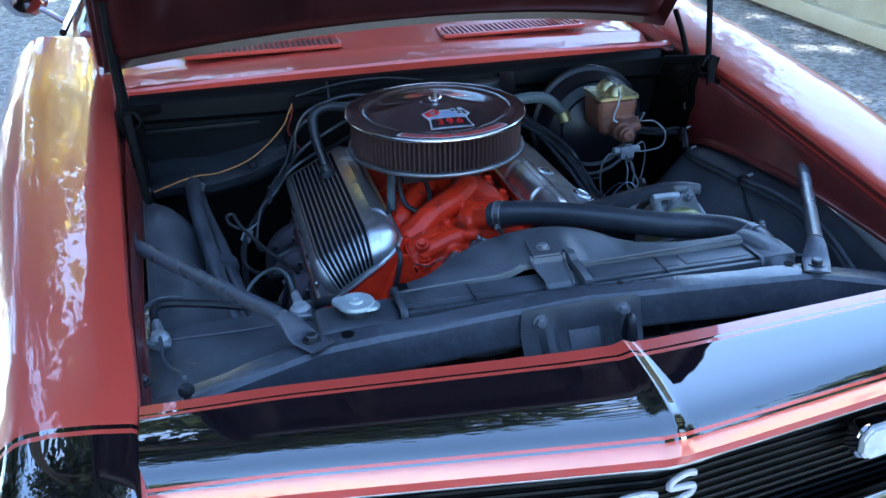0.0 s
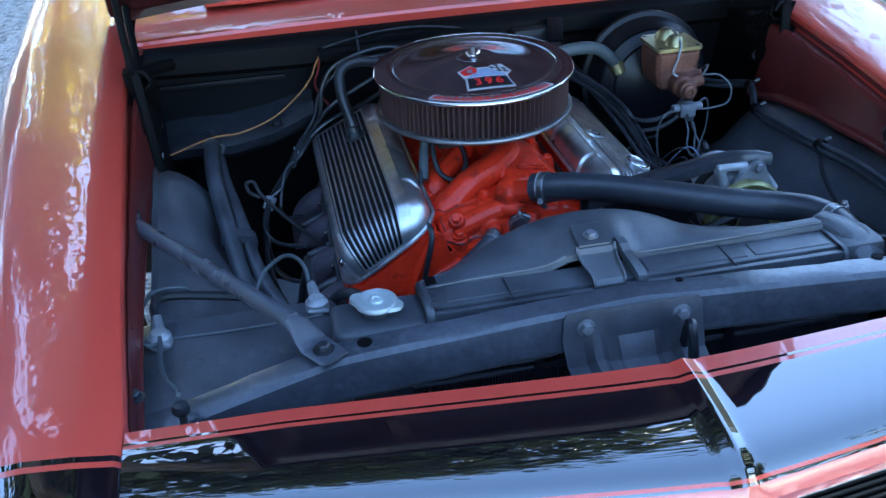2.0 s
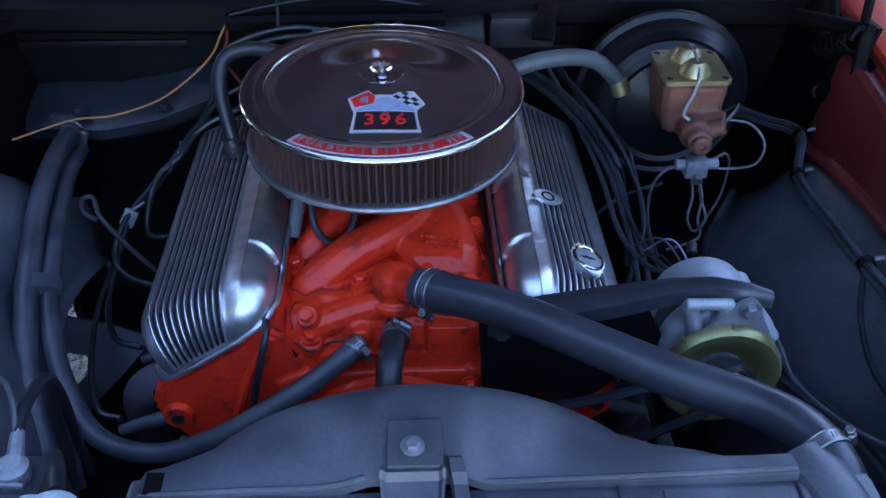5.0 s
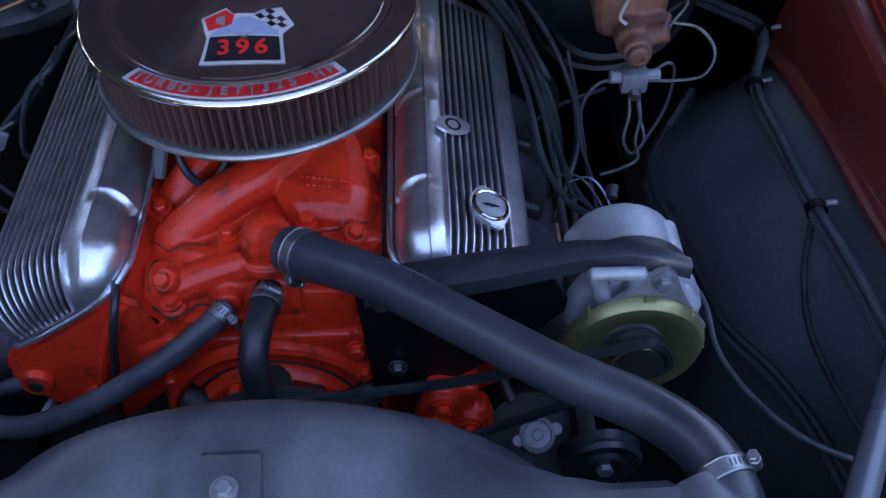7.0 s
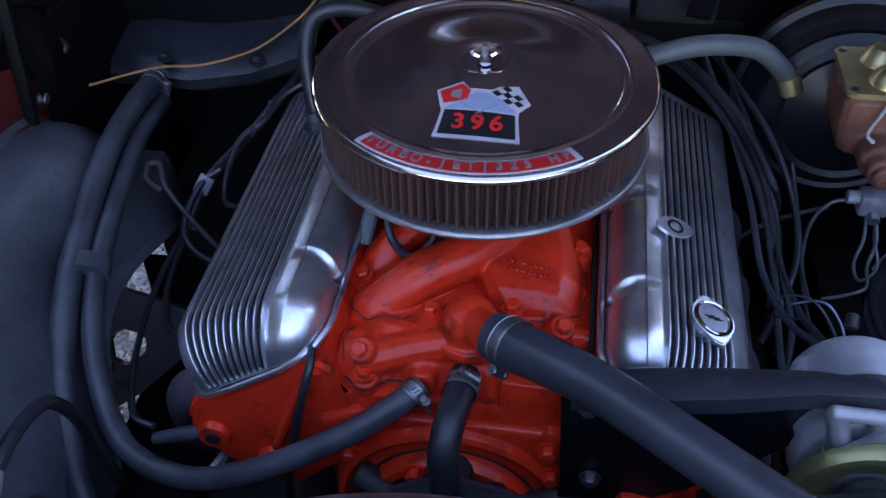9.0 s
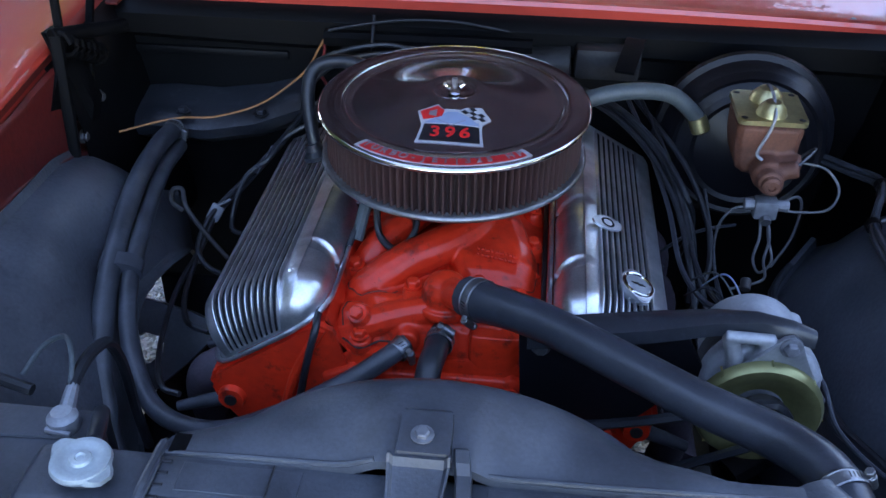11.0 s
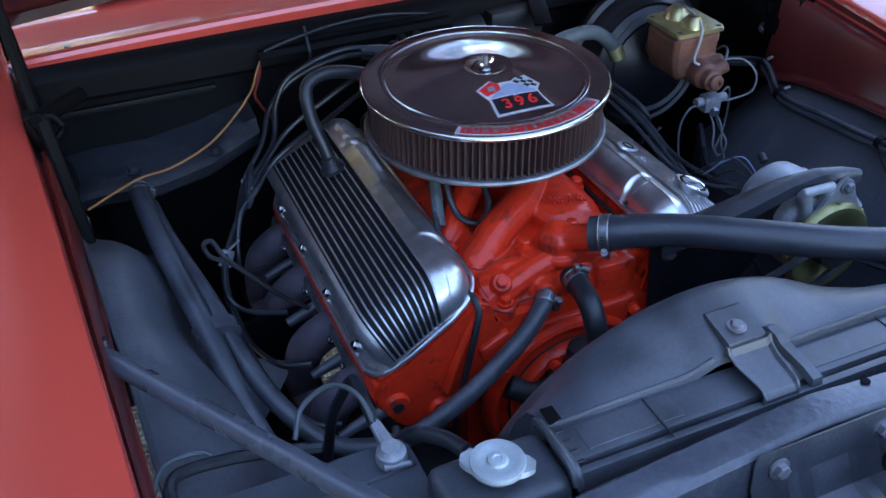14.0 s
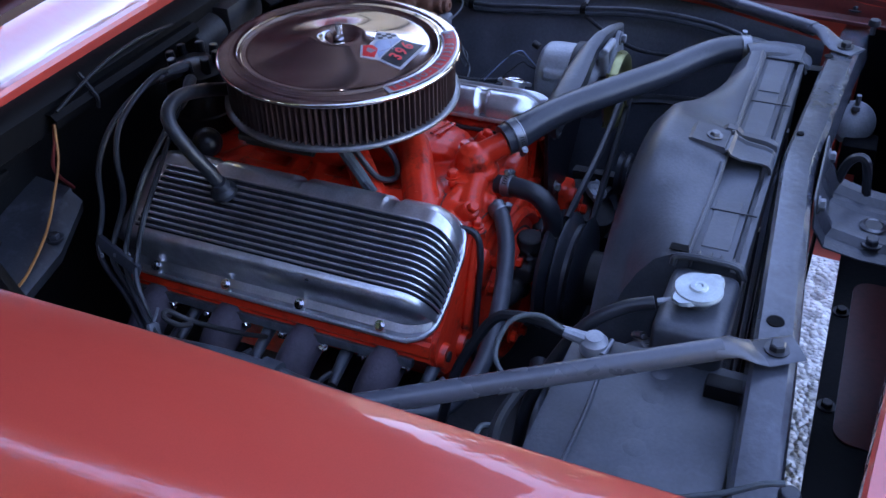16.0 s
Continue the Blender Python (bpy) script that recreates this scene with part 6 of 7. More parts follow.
OV = [(-0.258, -0.505, 0.868), (-0.268, -0.475, 0.860), (-0.285, -0.44, 0.838), (-0.305, -0.41, 0.79), (-0.32, -0.385, 0.72), (-0.325, -0.37, 0.60)]
hose("overflow_hose", "thin black overflow hose from the filler neck", OV, 0.0078, RUBBER)
VH = [(0.07, 0.135, 0.895), (0.15, 0.155, 0.905), (0.22, 0.175, 0.917), (0.285, 0.192, 0.910), (0.322, 0.197, 0.882), (0.336, 0.197, 0.862)]
h = hose("vacuum_hose", "grey green brake vacuum hose", VH, 0.0118, RUBBERGREY)
part("end_fitting", rod(B(), (0.330, 0.198, 0.875), (0.3385, 0.194, 0.853), 0.0135, 16), CAD, h, "yellowish end fitting")
PC = [(-0.197, 0.088, 0.837), (-0.203, 0.096, 0.865), (-0.212, 0.118, 0.905), (-0.208, 0.142, 0.938), (-0.178, 0.155, 0.948), (-0.13, 0.16, 0.938), (-0.07, 0.15, 0.915), (-0.03, 0.12, 0.90)]
h = hose("breather_hose", "black breather hose curving up from the valve cover", PC, 0.0095, RUBBER)
part("grommet", lathe(B(), [(0.018, 0.0), (0.018, 0.006), (0.012, 0.012), (0.0105, 0.022), (0, 0.022)], to_axis((-0.196, 0.086, 0.833), (-0.3, 0.05, 0.95)), 20), RUBBER, h)

hose("cooler_line", "thin grey line before the radiator core", [(-0.193, -0.610, 0.865), (-0.170, -0.610, 0.851), (-0.142, -0.610, 0.836), (-0.106, -0.610, 0.823), (-0.063, -0.610, 0.823), (-0.032, -0.610, 0.831)], 0.0055, HOSEDUST, n=10)

LH = [(-0.225, -0.515, 0.775), (-0.250, -0.490, 0.780), (-0.275, -0.465, 0.770), (-0.295, -0.445, 0.745), (-0.305, -0.43, 0.70)]
h = hose("tank_hose", "short black hose clamped below the filler tank", LH, 0.0165, HOSEDUST)
clamp(h, (-0.243, -0.497, 0.779), (-0.7, 0.7, 0.1), 0.0168, (0.3, 0.5, 0.8))

# ---- alternator ----
alt = thing("alternator", (0.36, -0.25, 0.74), "aluminium alternator with gold plated fan", "alternator")
ax = (0, -1, 0)
AZ = 0.793
bm = lathe(B(), [(0, -0.115), (0.044, -0.115), (0.053, -0.106), (0.0555, -0.09), (0.0555, -0.060), (0.0575, -0.058), (0.0, -0.050)], to_axis((0.357, -0.287, AZ), ax), 36)
for k in range(3):
    a = radians(120 * k + 35)
    rod(bm, (0.357 + 0.050 * math.cos(a), -0.19, AZ + 0.050 * math.sin(a)), (0.357 + 0.050 * math.cos(a), -0.235, AZ + 0.050 * math.sin(a)), 0.011, 10)
part("end_housing", bm, ALTPALE, alt, "pale cast rear end housing", cast=0.0022)
part("stator", lathe(B(), [(0.058, -0.058), (0.0605, -0.056), (0.0605, -0.036), (0.058, -0.034)], to_axis((0.357, -0.287, AZ), ax), 40), GRIME, alt, "dark laminated middle ring")
bm = B()
lathe(bm, [(0, -0.045), (0.058, -0.034), (0.0625, -0.032), (0.0635, -0.018), (0.058, -0.006), (0, -0.004)], to_axis((0.357, -0.287, AZ), ax), 36)
rod(bm, (0.306, -0.290, AZ + 0.076), (0.356, -0.290, AZ + 0.0755), 0.0065, 10)
rod(bm, (0.312, -0.286, AZ + 0.074), (0.326, -0.286, AZ + 0.030), 0.009, 10)
rod(bm, (0.35, -0.286, AZ + 0.074), (0.35, -0.286, AZ + 0.04), 0.010, 10)
for x0, z0, x1, z1 in ((0.345, 0.05, 0.368, 0.072), (0.39, 0.045, 0.372, 0.07), (0.39, 0.05, 0.405, 0.028)):
    rod(bm, (x0, -0.285, AZ + z0), (x1, -0.292, AZ + z1), 0.0085, 10)
part("front_housing", bm, ALTPALE, alt, "pale cast front housing", cast=0.0022)
part("front_plate", slab(B(), [(0.292, 0.800), (0.330, 0.840), (0.362, 0.877), (0.371, 0.880), (0.380, 0.873), (0.394, 0.838), (0.418, 0.800), (0.40, 0.745), (0.357, 0.727), (0.31, 0.745)], Matrix.Translation((0, -0.293, 0)) @ pose(0, 0, 0, 90), 0.006, 0.0012), ALUDULL, alt, "dull grey triangular front plate")
bolt((0.369, -0.299, 0.868), ax, alt, BOLT_DARK)
bm = lathe(B(), [(0.022, -0.010), (0.031, -0.008), (0.046, 0.0), (0.055, 0.0045), (0.061, 0.004), (0.0650, -0.002), (0.0655, -0.008), (0.0635, -0.008), (0.0612, -0.001), (0.055, 0.002), (0.046, -0.003), (0.022, -0.013)], to_axis((0.352, -0.308, 0.784), ax), 44)
fanp = part("fan", bm, FANGOLD, alt, "olive gold plated dished fan")
for k in range(8):
    a = radians(45 * k)
    c = Vector((0.352 + 0.060 * math.cos(a), -0.301, 0.784 + 0.060 * math.sin(a)))
    part("vane", box(B(), c, (0.014, 0.012, 0.0016), 0.0004, (0, -math.degrees(a) + 30, 0), seg=1), FANGOLD, fanp)
bm = lathe(B(), [(0, 0.016), (0.010, 0.016), (0.022, 0.015), (0.0235, 0.012), (0.017, 0.006), (0.0245, 0.0), (0.026, -0.006), (0.02, -0.01)], to_axis((0.354, -0.311, 0.784), ax), 32)
part("pulley", bm, GRIME, alt, "dark pulley")
part("pulley_ring", lathe(B(), [(0.0225, 0.0145), (0.0242, 0.0135), (0.0242, 0.0115)], to_axis((0.354, -0.311, 0.784), ax), 32), CAD, alt, "gold pulley edge")
part("terminal_cap", rod(B(), (0.348, -0.17, 0.842), (0.350, -0.158, 0.848), 0.006, 12), GRIME, alt)
brk = thing("alternator_bracket", (0.14, -0.26, 0.72), "black steel alternator bracket with curved arm", "bracket")
rows = []
for (x, y, z), w in zip(((0.11, -0.258, 0.835), (0.17, -0.262, 0.850), (0.24, -0.262, 0.862), (0.30, -0.264, 0.874), (0.340, -0.272, 0.882), (0.372, -0.284, 0.884), (0.392, -0.292, 0.881)), (0.020, 0.024, 0.022, 0.016, 0.012, 0.009, 0.006)):
    rows.append([(x, y - w, z - 0.014), (x, y - w * 0.9, z + 0.001), (x, y - w * 0.4, z + 0.004), (x, y + w * 0.5, z + 0.003), (x, y + w * 0.8, z - 0.004), (x, y + w * 0.8, z - 0.016)])
part("arm", loft(B(), rows, closed=True, ends=True), BAY, brk, sharp=50)
m = Matrix.Translation((0, -0.262, 0)) @ pose(0, 0, 0, 90)
part("plate", slab(B(), [(0.10, 0.845), (0.22, 0.858), (0.27, 0.86), (0.30, 0.80), (0.24, 0.73), (0.15, 0.66), (0.11, 0.68)], m, 0.006, 0.001), BOOST, brk)
for x, z in ((0.125, 0.82), (0.135, 0.72)):
    bolt((x, -0.27, z), ax, brk, BOLT_STEEL)
steer = thing("steering_pump", (0.27, -0.29, 0.55), "dark steering pump with round cap", "pump")
part("reservoir", lathe(B(), [(0, -0.05), (0.05, -0.05), (0.058, -0.04), (0.058, 0.0), (0.05, 0.012), (0.02, 0.018), (0, 0.018)], to_axis((0.272, -0.285, 0.60), (0, -0.5, 0.8)), 28), GRIME, steer)
pc = part("cap", lathe(B(), [(0.018, 0), (0.0195, 0.004), (0.0185, 0.010), (0.0145, 0.0115), (0.0135, 0.0100), (0.006, 0.0100), (0.005, 0.0112), (0, 0.0112)], to_axis((0.274, -0.297, 0.628), (0, -0.5, 0.8)), 24), ALUDULL, steer, "grey round filler cap")
for a in (15, 195):
    q = to_axis((0.274, -0.297, 0.628), (0, -0.5, 0.8)) @ Vector((0.0205 * math.cos(radians(a)), 0.0205 * math.sin(radians(a)), 0.006))
    part("cap_ear", lathe(B(), [(0, -0.003), (0.006, -0.003), (0.0065, 0), (0.006, 0.003), (0, 0.003)], to_axis(q, (0, -0.5, 0.8)), 12), ALUDULL, pc)
bm = box(B(), (0.182, -0.265, 0.655), (0.055, 0.035, 0.085), 0.010, (0, 12, 0))
box(bm, (0.200, -0.272, 0.635), (0.06, 0.03, 0.04), 0.010, (0, -15, 0))
for x, z in ((0.178, 0.678), (0.205, 0.640), (0.172, 0.632)):
    rod(bm, (x, -0.26, z), (x, -0.292, z), 0.0155, 16)
part("orange_bracket", bm, ENGINE, steer, "orange cast mounting bracket", cast=0.0022)
for x, z in ((0.178, 0.678), (0.205, 0.640)):
    bolt((x, -0.292, z), ax, steer, BOLT_ORANGE)
part("return_hose", tube(B(), [(0.30, -0.30, 0.60), (0.325, -0.315, 0.615), (0.345, -0.325, 0.605), (0.355, -0.33, 0.56)], 0.010, 10, 5), RUBBER, steer, "black return hose")
idler = thing("idler_pulley", (0.335, -0.33, 0.60), "dark grooved pulley below the alternator", "pulley")
part("rim", lathe(B(), [(0, 0.008), (0.018, 0.008), (0.022, 0.004), (0.036, 0.006), (0.039, 0.001), (0.033, -0.006), (0.039, -0.013), (0, -0.014)], to_axis((0.337, -0.335, 0.635), ax), 30), BAY, idler)
part("hub_bolt", lathe(B(), [(0.008, 0), (0.008, 0.006), (0, 0.007)], to_axis((0.337, -0.343, 0.635), ax), 6), ALUDULL, idler)
part("stay", box(B(), (0.325, -0.29, 0.625), (0.02, 0.09, 0.03), 0.004), GRIME, idler)

# ---- brakes ----
booster = thing("brake_booster", (0.41, 0.27, 0.70), "round black brake booster on the firewall", "brake booster")
bm = lathe(B(), [(0, 0.085), (0.035, 0.085), (0.05, 0.078), (0.085, 0.066), (0.105, 0.055), (0.118, 0.040), (0.122, 0.028), (0.130, 0.024), (0.132, 0.016), (0.128, 0.010), (0.118, 0.0), (0.10, -0.04), (0.05, -0.07), (0, -0.07)], to_axis((0.408, 0.265, 0.822), (0, -1, 0.06)), 48)
part("shell", bm, BOOST, booster, "dished black shell")
part("rib_ring", lathe(B(), [(0.075, 0.0695), (0.082, 0.073), (0.09, 0.0675)], to_axis((0.408, 0.265, 0.822), (0, -1, 0.06)), 40), BOOST, booster)
part("rib_ring", lathe(B(), [(0.100, 0.0575), (0.106, 0.0605), (0.113, 0.048)], to_axis((0.408, 0.265, 0.822), (0, -1, 0.06)), 44), BOOST, booster)
mcyl = thing("master_cylinder", (0.405, 0.12, 0.84), "rusty cast brake master cylinder with gold cover", "master cylinder")
bm = B()
rows = []
for z, x0, x1, y0, y1 in ((0.928, 0.361, 0.446, 0.071, 0.158), (0.90, 0.362, 0.445, 0.073, 0.158), (0.872, 0.365, 0.443, 0.074, 0.158), (0.852, 0.372, 0.440, 0.076, 0.158)):
    rows.append([(x0, y0, z), (x1, y0, z), (x1, y1, z), (x0, y1, z)])
loft(bm, rows, closed=True, ends=True)
bmesh.ops.bevel(bm, geom=bm.edges[:], offset=0.006, segments=2, affect="EDGES")
rod(bm, (0.405, 0.19, 0.868), (0.405, 0.045, 0.868), 0.021, 20)
rod(bm, (0.405, 0.05, 0.868), (0.405, 0.026, 0.868), 0.0165, 20)
rod(bm, (0.405, 0.075, 0.872), (0.447, 0.065, 0.882), 0.011, 12)
rod(bm, (0.41, 0.05, 0.872), (0.44, 0.045, 0.883), 0.012, 12)
part("casting", bm, CASTBROWN, mcyl, "brown cast iron body", cast=0.0028)
part("end_plug", lathe(B(), [(0.0125, 0), (0.0125, 0.008), (0.009, 0.011), (0.005, 0.011), (0.004, 0.007), (0, 0.007)], to_axis((0.405, 0.027, 0.868), ax), 20), CASTBROWN, mcyl)
cov = part("cover", slab(B(), [(0.4035 + x, 0.115 + y) for x, y in round_rect(0.088, 0.095, 0.009)], Matrix.Translation((0, 0, 0.929)), 0.0065, 0.002), CAD, mcyl, "gold plated pressed cover")
for y, r in ((0.093, 0.02), (0.136, 0.022)):
    part("dome", lathe(B(), [(0, 0.018), (r * 0.5, 0.0165), (r * 0.85, 0.009), (r, 0)], Matrix.Translation((0.4035, y, 0.9355)), 24), CAD, cov)
# dimples are dark discs, their hollows shaded by colour alone
for x in (-0.036, 0.036):
    for y in (-0.038, 0.038):
        part("cover_dimple", lathe(B(), [(0, 0.0005), (0.003, 0.0005), (0.0045, 0.0)], Matrix.Translation((0.4035 + x, 0.115 + y, 0.9356)), 12), GRIME, cov)
part("bail_wire", tube(B(), [(0.395, 0.055, 0.887), (0.388, 0.06, 0.895), (0.40, 0.066, 0.925), (0.404, 0.075, 0.944), (0.404, 0.115, 0.957), (0.404, 0.155, 0.945), (0.404, 0.165, 0.90)], 0.0022, 8, 5), ALUDULL, mcyl, "bright bail wire")
valve = thing("brake_valve", (0.405, 0.02, 0.80), "grey brake proportioning valve with pipes", "valve")
bm = box(B(), (0.405, 0.030, 0.832), (0.030, 0.022, 0.026), 0.004)
rod(bm, (0.378, 0.030, 0.836), (0.434, 0.030, 0.836), 0.0075, 10)
part("block", bm, BOLTGREY, valve)
part("plug", lathe(B(), [(0.007, 0), (0.007, 0.008), (0, 0.009)], to_axis((0.405, 0.018, 0.823), (0, -1, -0.3)), 6), STEEL, valve)
for pts in ([(0.447, 0.062, 0.883), (0.475, 0.05, 0.882), (0.492, 0.035, 0.862), (0.482, 0.025, 0.838), (0.45, 0.027, 0.830), (0.424, 0.03, 0.830)],
            [(0.388, 0.03, 0.832), (0.365, 0.028, 0.828), (0.35, 0.025, 0.80), (0.352, 0.02, 0.75), (0.37, 0.01, 0.70)],
            [(0.44, 0.05, 0.885), (0.462, 0.075, 0.892), (0.47, 0.10, 0.885), (0.46, 0.12, 0.86)],
            [(0.40, 0.02, 0.82), (0.40, 0.005, 0.80), (0.395, -0.005, 0.775), (0.405, -0.01, 0.757), (0.418, -0.008, 0.775), (0.412, 0.01, 0.80), (0.41, 0.025, 0.822)],
            [(0.41, 0.02, 0.82), (0.412, 0.002, 0.80), (0.408, -0.008, 0.775), (0.412, -0.015, 0.752), (0.39, -0.02, 0.742), (0.37, -0.02, 0.735)],
            [(0.424, 0.032, 0.838), (0.445, 0.04, 0.845), (0.455, 0.045, 0.825), (0.45, 0.04, 0.78), (0.43, 0.03, 0.74)]):
    part("brake_pipe", tube(B(), pts, 0.0019, 8, 6), PIPE, valve, "thin steel brake pipe")

# ---- battery ----
battery = thing("battery", (-0.41, -0.53, 0.62), "dusty dark battery with grey terminal clamps", "battery")
bm = B()
box(bm, (-0.412, -0.523, 0.73), (0.245, 0.185, 0.205), 0.006)
part("case", bm, PLASTIC, battery, "dusty black case")
for k in range(6):
    part("cell_plug", lathe(B(), [(0.011, 0), (0.0112, 0.0004), (0.010, 0.0007), (0, 0.0006)], Matrix.Translation((-0.50 + 0.036 * k, -0.53, 0.8322)), 18), PLASTIC, battery)
part("top_seam", tube(B(), [(-0.53, -0.47, 0.8335), (-0.41, -0.475, 0.834), (-0.295, -0.47, 0.8335)], 0.0022, 6, 4), PLASTIC, battery)
for x, y in ((-0.507, -0.482), (-0.314, -0.457)):
    post = part("terminal_clamp", lathe(B(), [(0.014, 0.0), (0.0155, 0.004), (0.0145, 0.014), (0.011, 0.017), (0.0095, 0.0205), (0, 0.021)], Matrix.Translation((x, y, 0.8325)), 20), ALTPALE, battery, "oxidised grey terminal clamp")
    part("clamp_neck", rod(B(), (x, y + 0.008, 0.845), (x - 0.004, y + 0.036, 0.853), 0.008, 10, 0.006), ALUDULL, post)
    part("clamp_bolt", rod(B(), (x + 0.014, y - 0.016, 0.84), (x - 0.012, y - 0.012, 0.84), 0.003, 8), ALUDULL, post)
for nm, lab, pts, r in (("battery_cable", "black battery cable arching to the engine", [(-0.318, -0.425, 0.852), (-0.318, -0.40, 0.858), (-0.317, -0.372, 0.856), (-0.316, -0.348, 0.845), (-0.321, -0.326, 0.81), (-0.330, -0.304, 0.76), (-0.336, -0.29, 0.70), (-0.338, -0.275, 0.62)], 0.0062),
                        ("battery_cable", "black battery cable running behind the battery", [(-0.511, -0.45, 0.853), (-0.513, -0.43, 0.858), (-0.50, -0.415, 0.86), (-0.455, -0.405, 0.848), (-0.41, -0.405, 0.838), (-0.37, -0.41, 0.83)], 0.0062),
                        ("ground_wire", "thin grey wire looping from the battery", [(-0.507, -0.50, 0.846), (-0.522, -0.50, 0.85), (-0.53, -0.45, 0.858), (-0.515, -0.405, 0.862), (-0.48, -0.395, 0.858), (-0.465, -0.405, 0.85)], 0.0028),
                        ("ground_wire", "thin grey wire falling over the support panel", [(-0.505, -0.49, 0.85), (-0.50, -0.55, 0.852), (-0.487, -0.61, 0.87), (-0.475, -0.645, 0.885), (-0.47, -0.662, 0.888)], 0.0028),
                        ("ground_wire", "thin grey wire looping to the hoses", [(-0.318, -0.43, 0.85), (-0.325, -0.40, 0.872), (-0.345, -0.375, 0.872), (-0.375, -0.37, 0.85), (-0.39, -0.39, 0.83)], 0.0028)):
    hose(nm, lab, pts, r, WIRE if r > 0.005 else RUBBERGREY, n=8, category="cable")
for x in (-0.47, mx(-0.47)):
    bmp = thing("hood_bumper", (x, -0.668, 0.87), "small round rubber hood bumper on the support", "bumper", "hood bumpers")
    part("stud", rod(B(), (x, -0.668, 0.855), (x, -0.668, 0.875), 0.0045, 10), STEEL, bmp)
    part("rubber_head", lathe(B(), [(0.005, 0), (0.0090, 0.002), (0.0098, 0.007), (0.0075, 0.012), (0, 0.0135)], Matrix.Translation((x, -0.668, 0.868)), 20), RUBBER, bmp)
    bolt((x - 0.05 * (1 if x < 0 else -1), -0.635, 0.872), (0, 0, 1), support, BOLT_BAY)
horn = thing("horn", (0.41, -0.67, 0.61), "dull grey horn on a black bracket before the radiator", "horn")
part("drum", lathe(B(), [(0, 0.020), (0.022, 0.019), (0.031, 0.013), (0.034, 0.004), (0.034, -0.010), (0.028, -0.018), (0, -0.02)], to_axis((0.405, -0.668, 0.765), (-0.75, -0.15, 0.5)), 28), ALUDULL, horn, "dull grey horn drum")
part("stud", rod(B(), (0.397, -0.668, 0.793), (0.393, -0.668, 0.818), 0.004, 8), BOLTGREY, horn)
part("clip", box(B(), (0.397, -0.668, 0.796), (0.018, 0.012, 0.008), 0.002), BOLTGREY, horn)
part("bracket", box(B(), (0.375, -0.685, 0.728), (0.05, 0.05, 0.05), 0.004), HINGE, horn, "black horn bracket box")
part("stay", box(B(), (0.41, -0.67, 0.69), (0.012, 0.012, 0.16), 0.003), HINGE, horn)

# ---- wires ----


def wire(name, label, pts, r, mat=WIRE, group=""):
    return hose(name, label, pts, r, mat, n=8, steps=7, category="wire", group=group)


UPPER = (((-0.02, 0.262, 0.905), (-0.112, 0.258, 0.921), (-0.192, 0.255, 0.905), (-0.240, 0.252, 0.866), (-0.262, 0.245, 0.812), (-0.300, 0.232, 0.763)),
         ((-0.04, 0.235, 0.925), (-0.120, 0.228, 0.946), (-0.205, 0.222, 0.926), (-0.238, 0.217, 0.888), (-0.252, 0.213, 0.825), (-0.298, 0.212, 0.767)),
         ((-0.05, 0.225, 0.912), (-0.105, 0.200, 0.915), (-0.170, 0.190, 0.890), (-0.228, 0.188, 0.858), (-0.262, 0.190, 0.820), (-0.296, 0.190, 0.772)),
         ((-0.045, 0.245, 0.885), (-0.100, 0.228, 0.872), (-0.165, 0.205, 0.850), (-0.222, 0.182, 0.838), (-0.265, 0.172, 0.815), (-0.294, 0.170, 0.778)))
BUNDLE = ((-0.330, 0.160, 0.742), (-0.364, 0.106, 0.716), (-0.376, 0.06, 0.688))
TAILS = (((-0.378, -0.04, 0.678), (-0.362, -0.15, 0.672), (-0.335, -0.222, 0.672)), ((-0.370, -0.03, 0.668), (-0.345, -0.095, 0.668)), ((-0.358, 0.03, 0.672),), ((-0.345, 0.115, 0.685),))
ENDS = ((-0.305, -0.238, 0.673), (-0.307, -0.118, 0.673), (-0.307, 0.002, 0.672), (-0.307, 0.122, 0.672))
for k in range(4):
    o = Vector((0.003 * (k % 2) - 0.0015, 0.007 * (1.5 - k), 0.006 * (k - 1.5)))
    pts = [Vector(p) for p in UPPER[k]] + [Vector(p) + o for p in BUNDLE[:(3, 3, 3, 1)[k]]]
    pts += [Vector(p) for p in TAILS[k]] + [Vector(ENDS[k])]
    w = wire("spark_plug_wire", "dusty black spark plug wire bundled beside the valve cover", pts, 0.0040, RUBBER, group="spark plug wires")
    a, b = Vector(UPPER[k][0]), Vector(UPPER[k][1])
    part("boot", tube(B(), [a.lerp(b, 0.15), a.lerp(b, 0.45), a.lerp(b, 0.62), a.lerp(b, 0.72)], 0.0075, 10, 3, radii=[0.0085, 0.0078, 0.0062, 0.0050]), HOSEDUST, w, "dusty grey rubber boot")
sep = thing("wire_separator", (-0.297, 0.20, 0.77), "black four hole bar holding the spark plug wires", "clip", "wire clips")
part("bar", box(B(), (-0.2985, 0.2005, 0.770), (0.010, 0.088, 0.017), 0.003, (10, 25, -12)), TAPE, sep)
for k in range(3):
    part("rivet", lathe(B(), [(0, 0.002), (0.003, 0.0015), (0.0035, 0)], to_axis((-0.3045 + 0.003 * k, 0.2235 - 0.021 * k, 0.768 + 0.004 * k), (-0.9, 0, 0.4)), 10), BOLTGREY, sep)
sep = thing("wire_separator", (-0.364, 0.106, 0.716), "pale clip gathering the spark plug wires", "clip", "wire clips")
part("clip", box(B(), (-0.364, 0.106, 0.716), (0.020, 0.008, 0.026), 0.003, (-25, 30, 0)), BOLTGREY, sep)
part("tail", rod(B(), (-0.358, 0.108, 0.728), (-0.340, 0.112, 0.738), 0.0022, 6), BOLTGREY, sep)
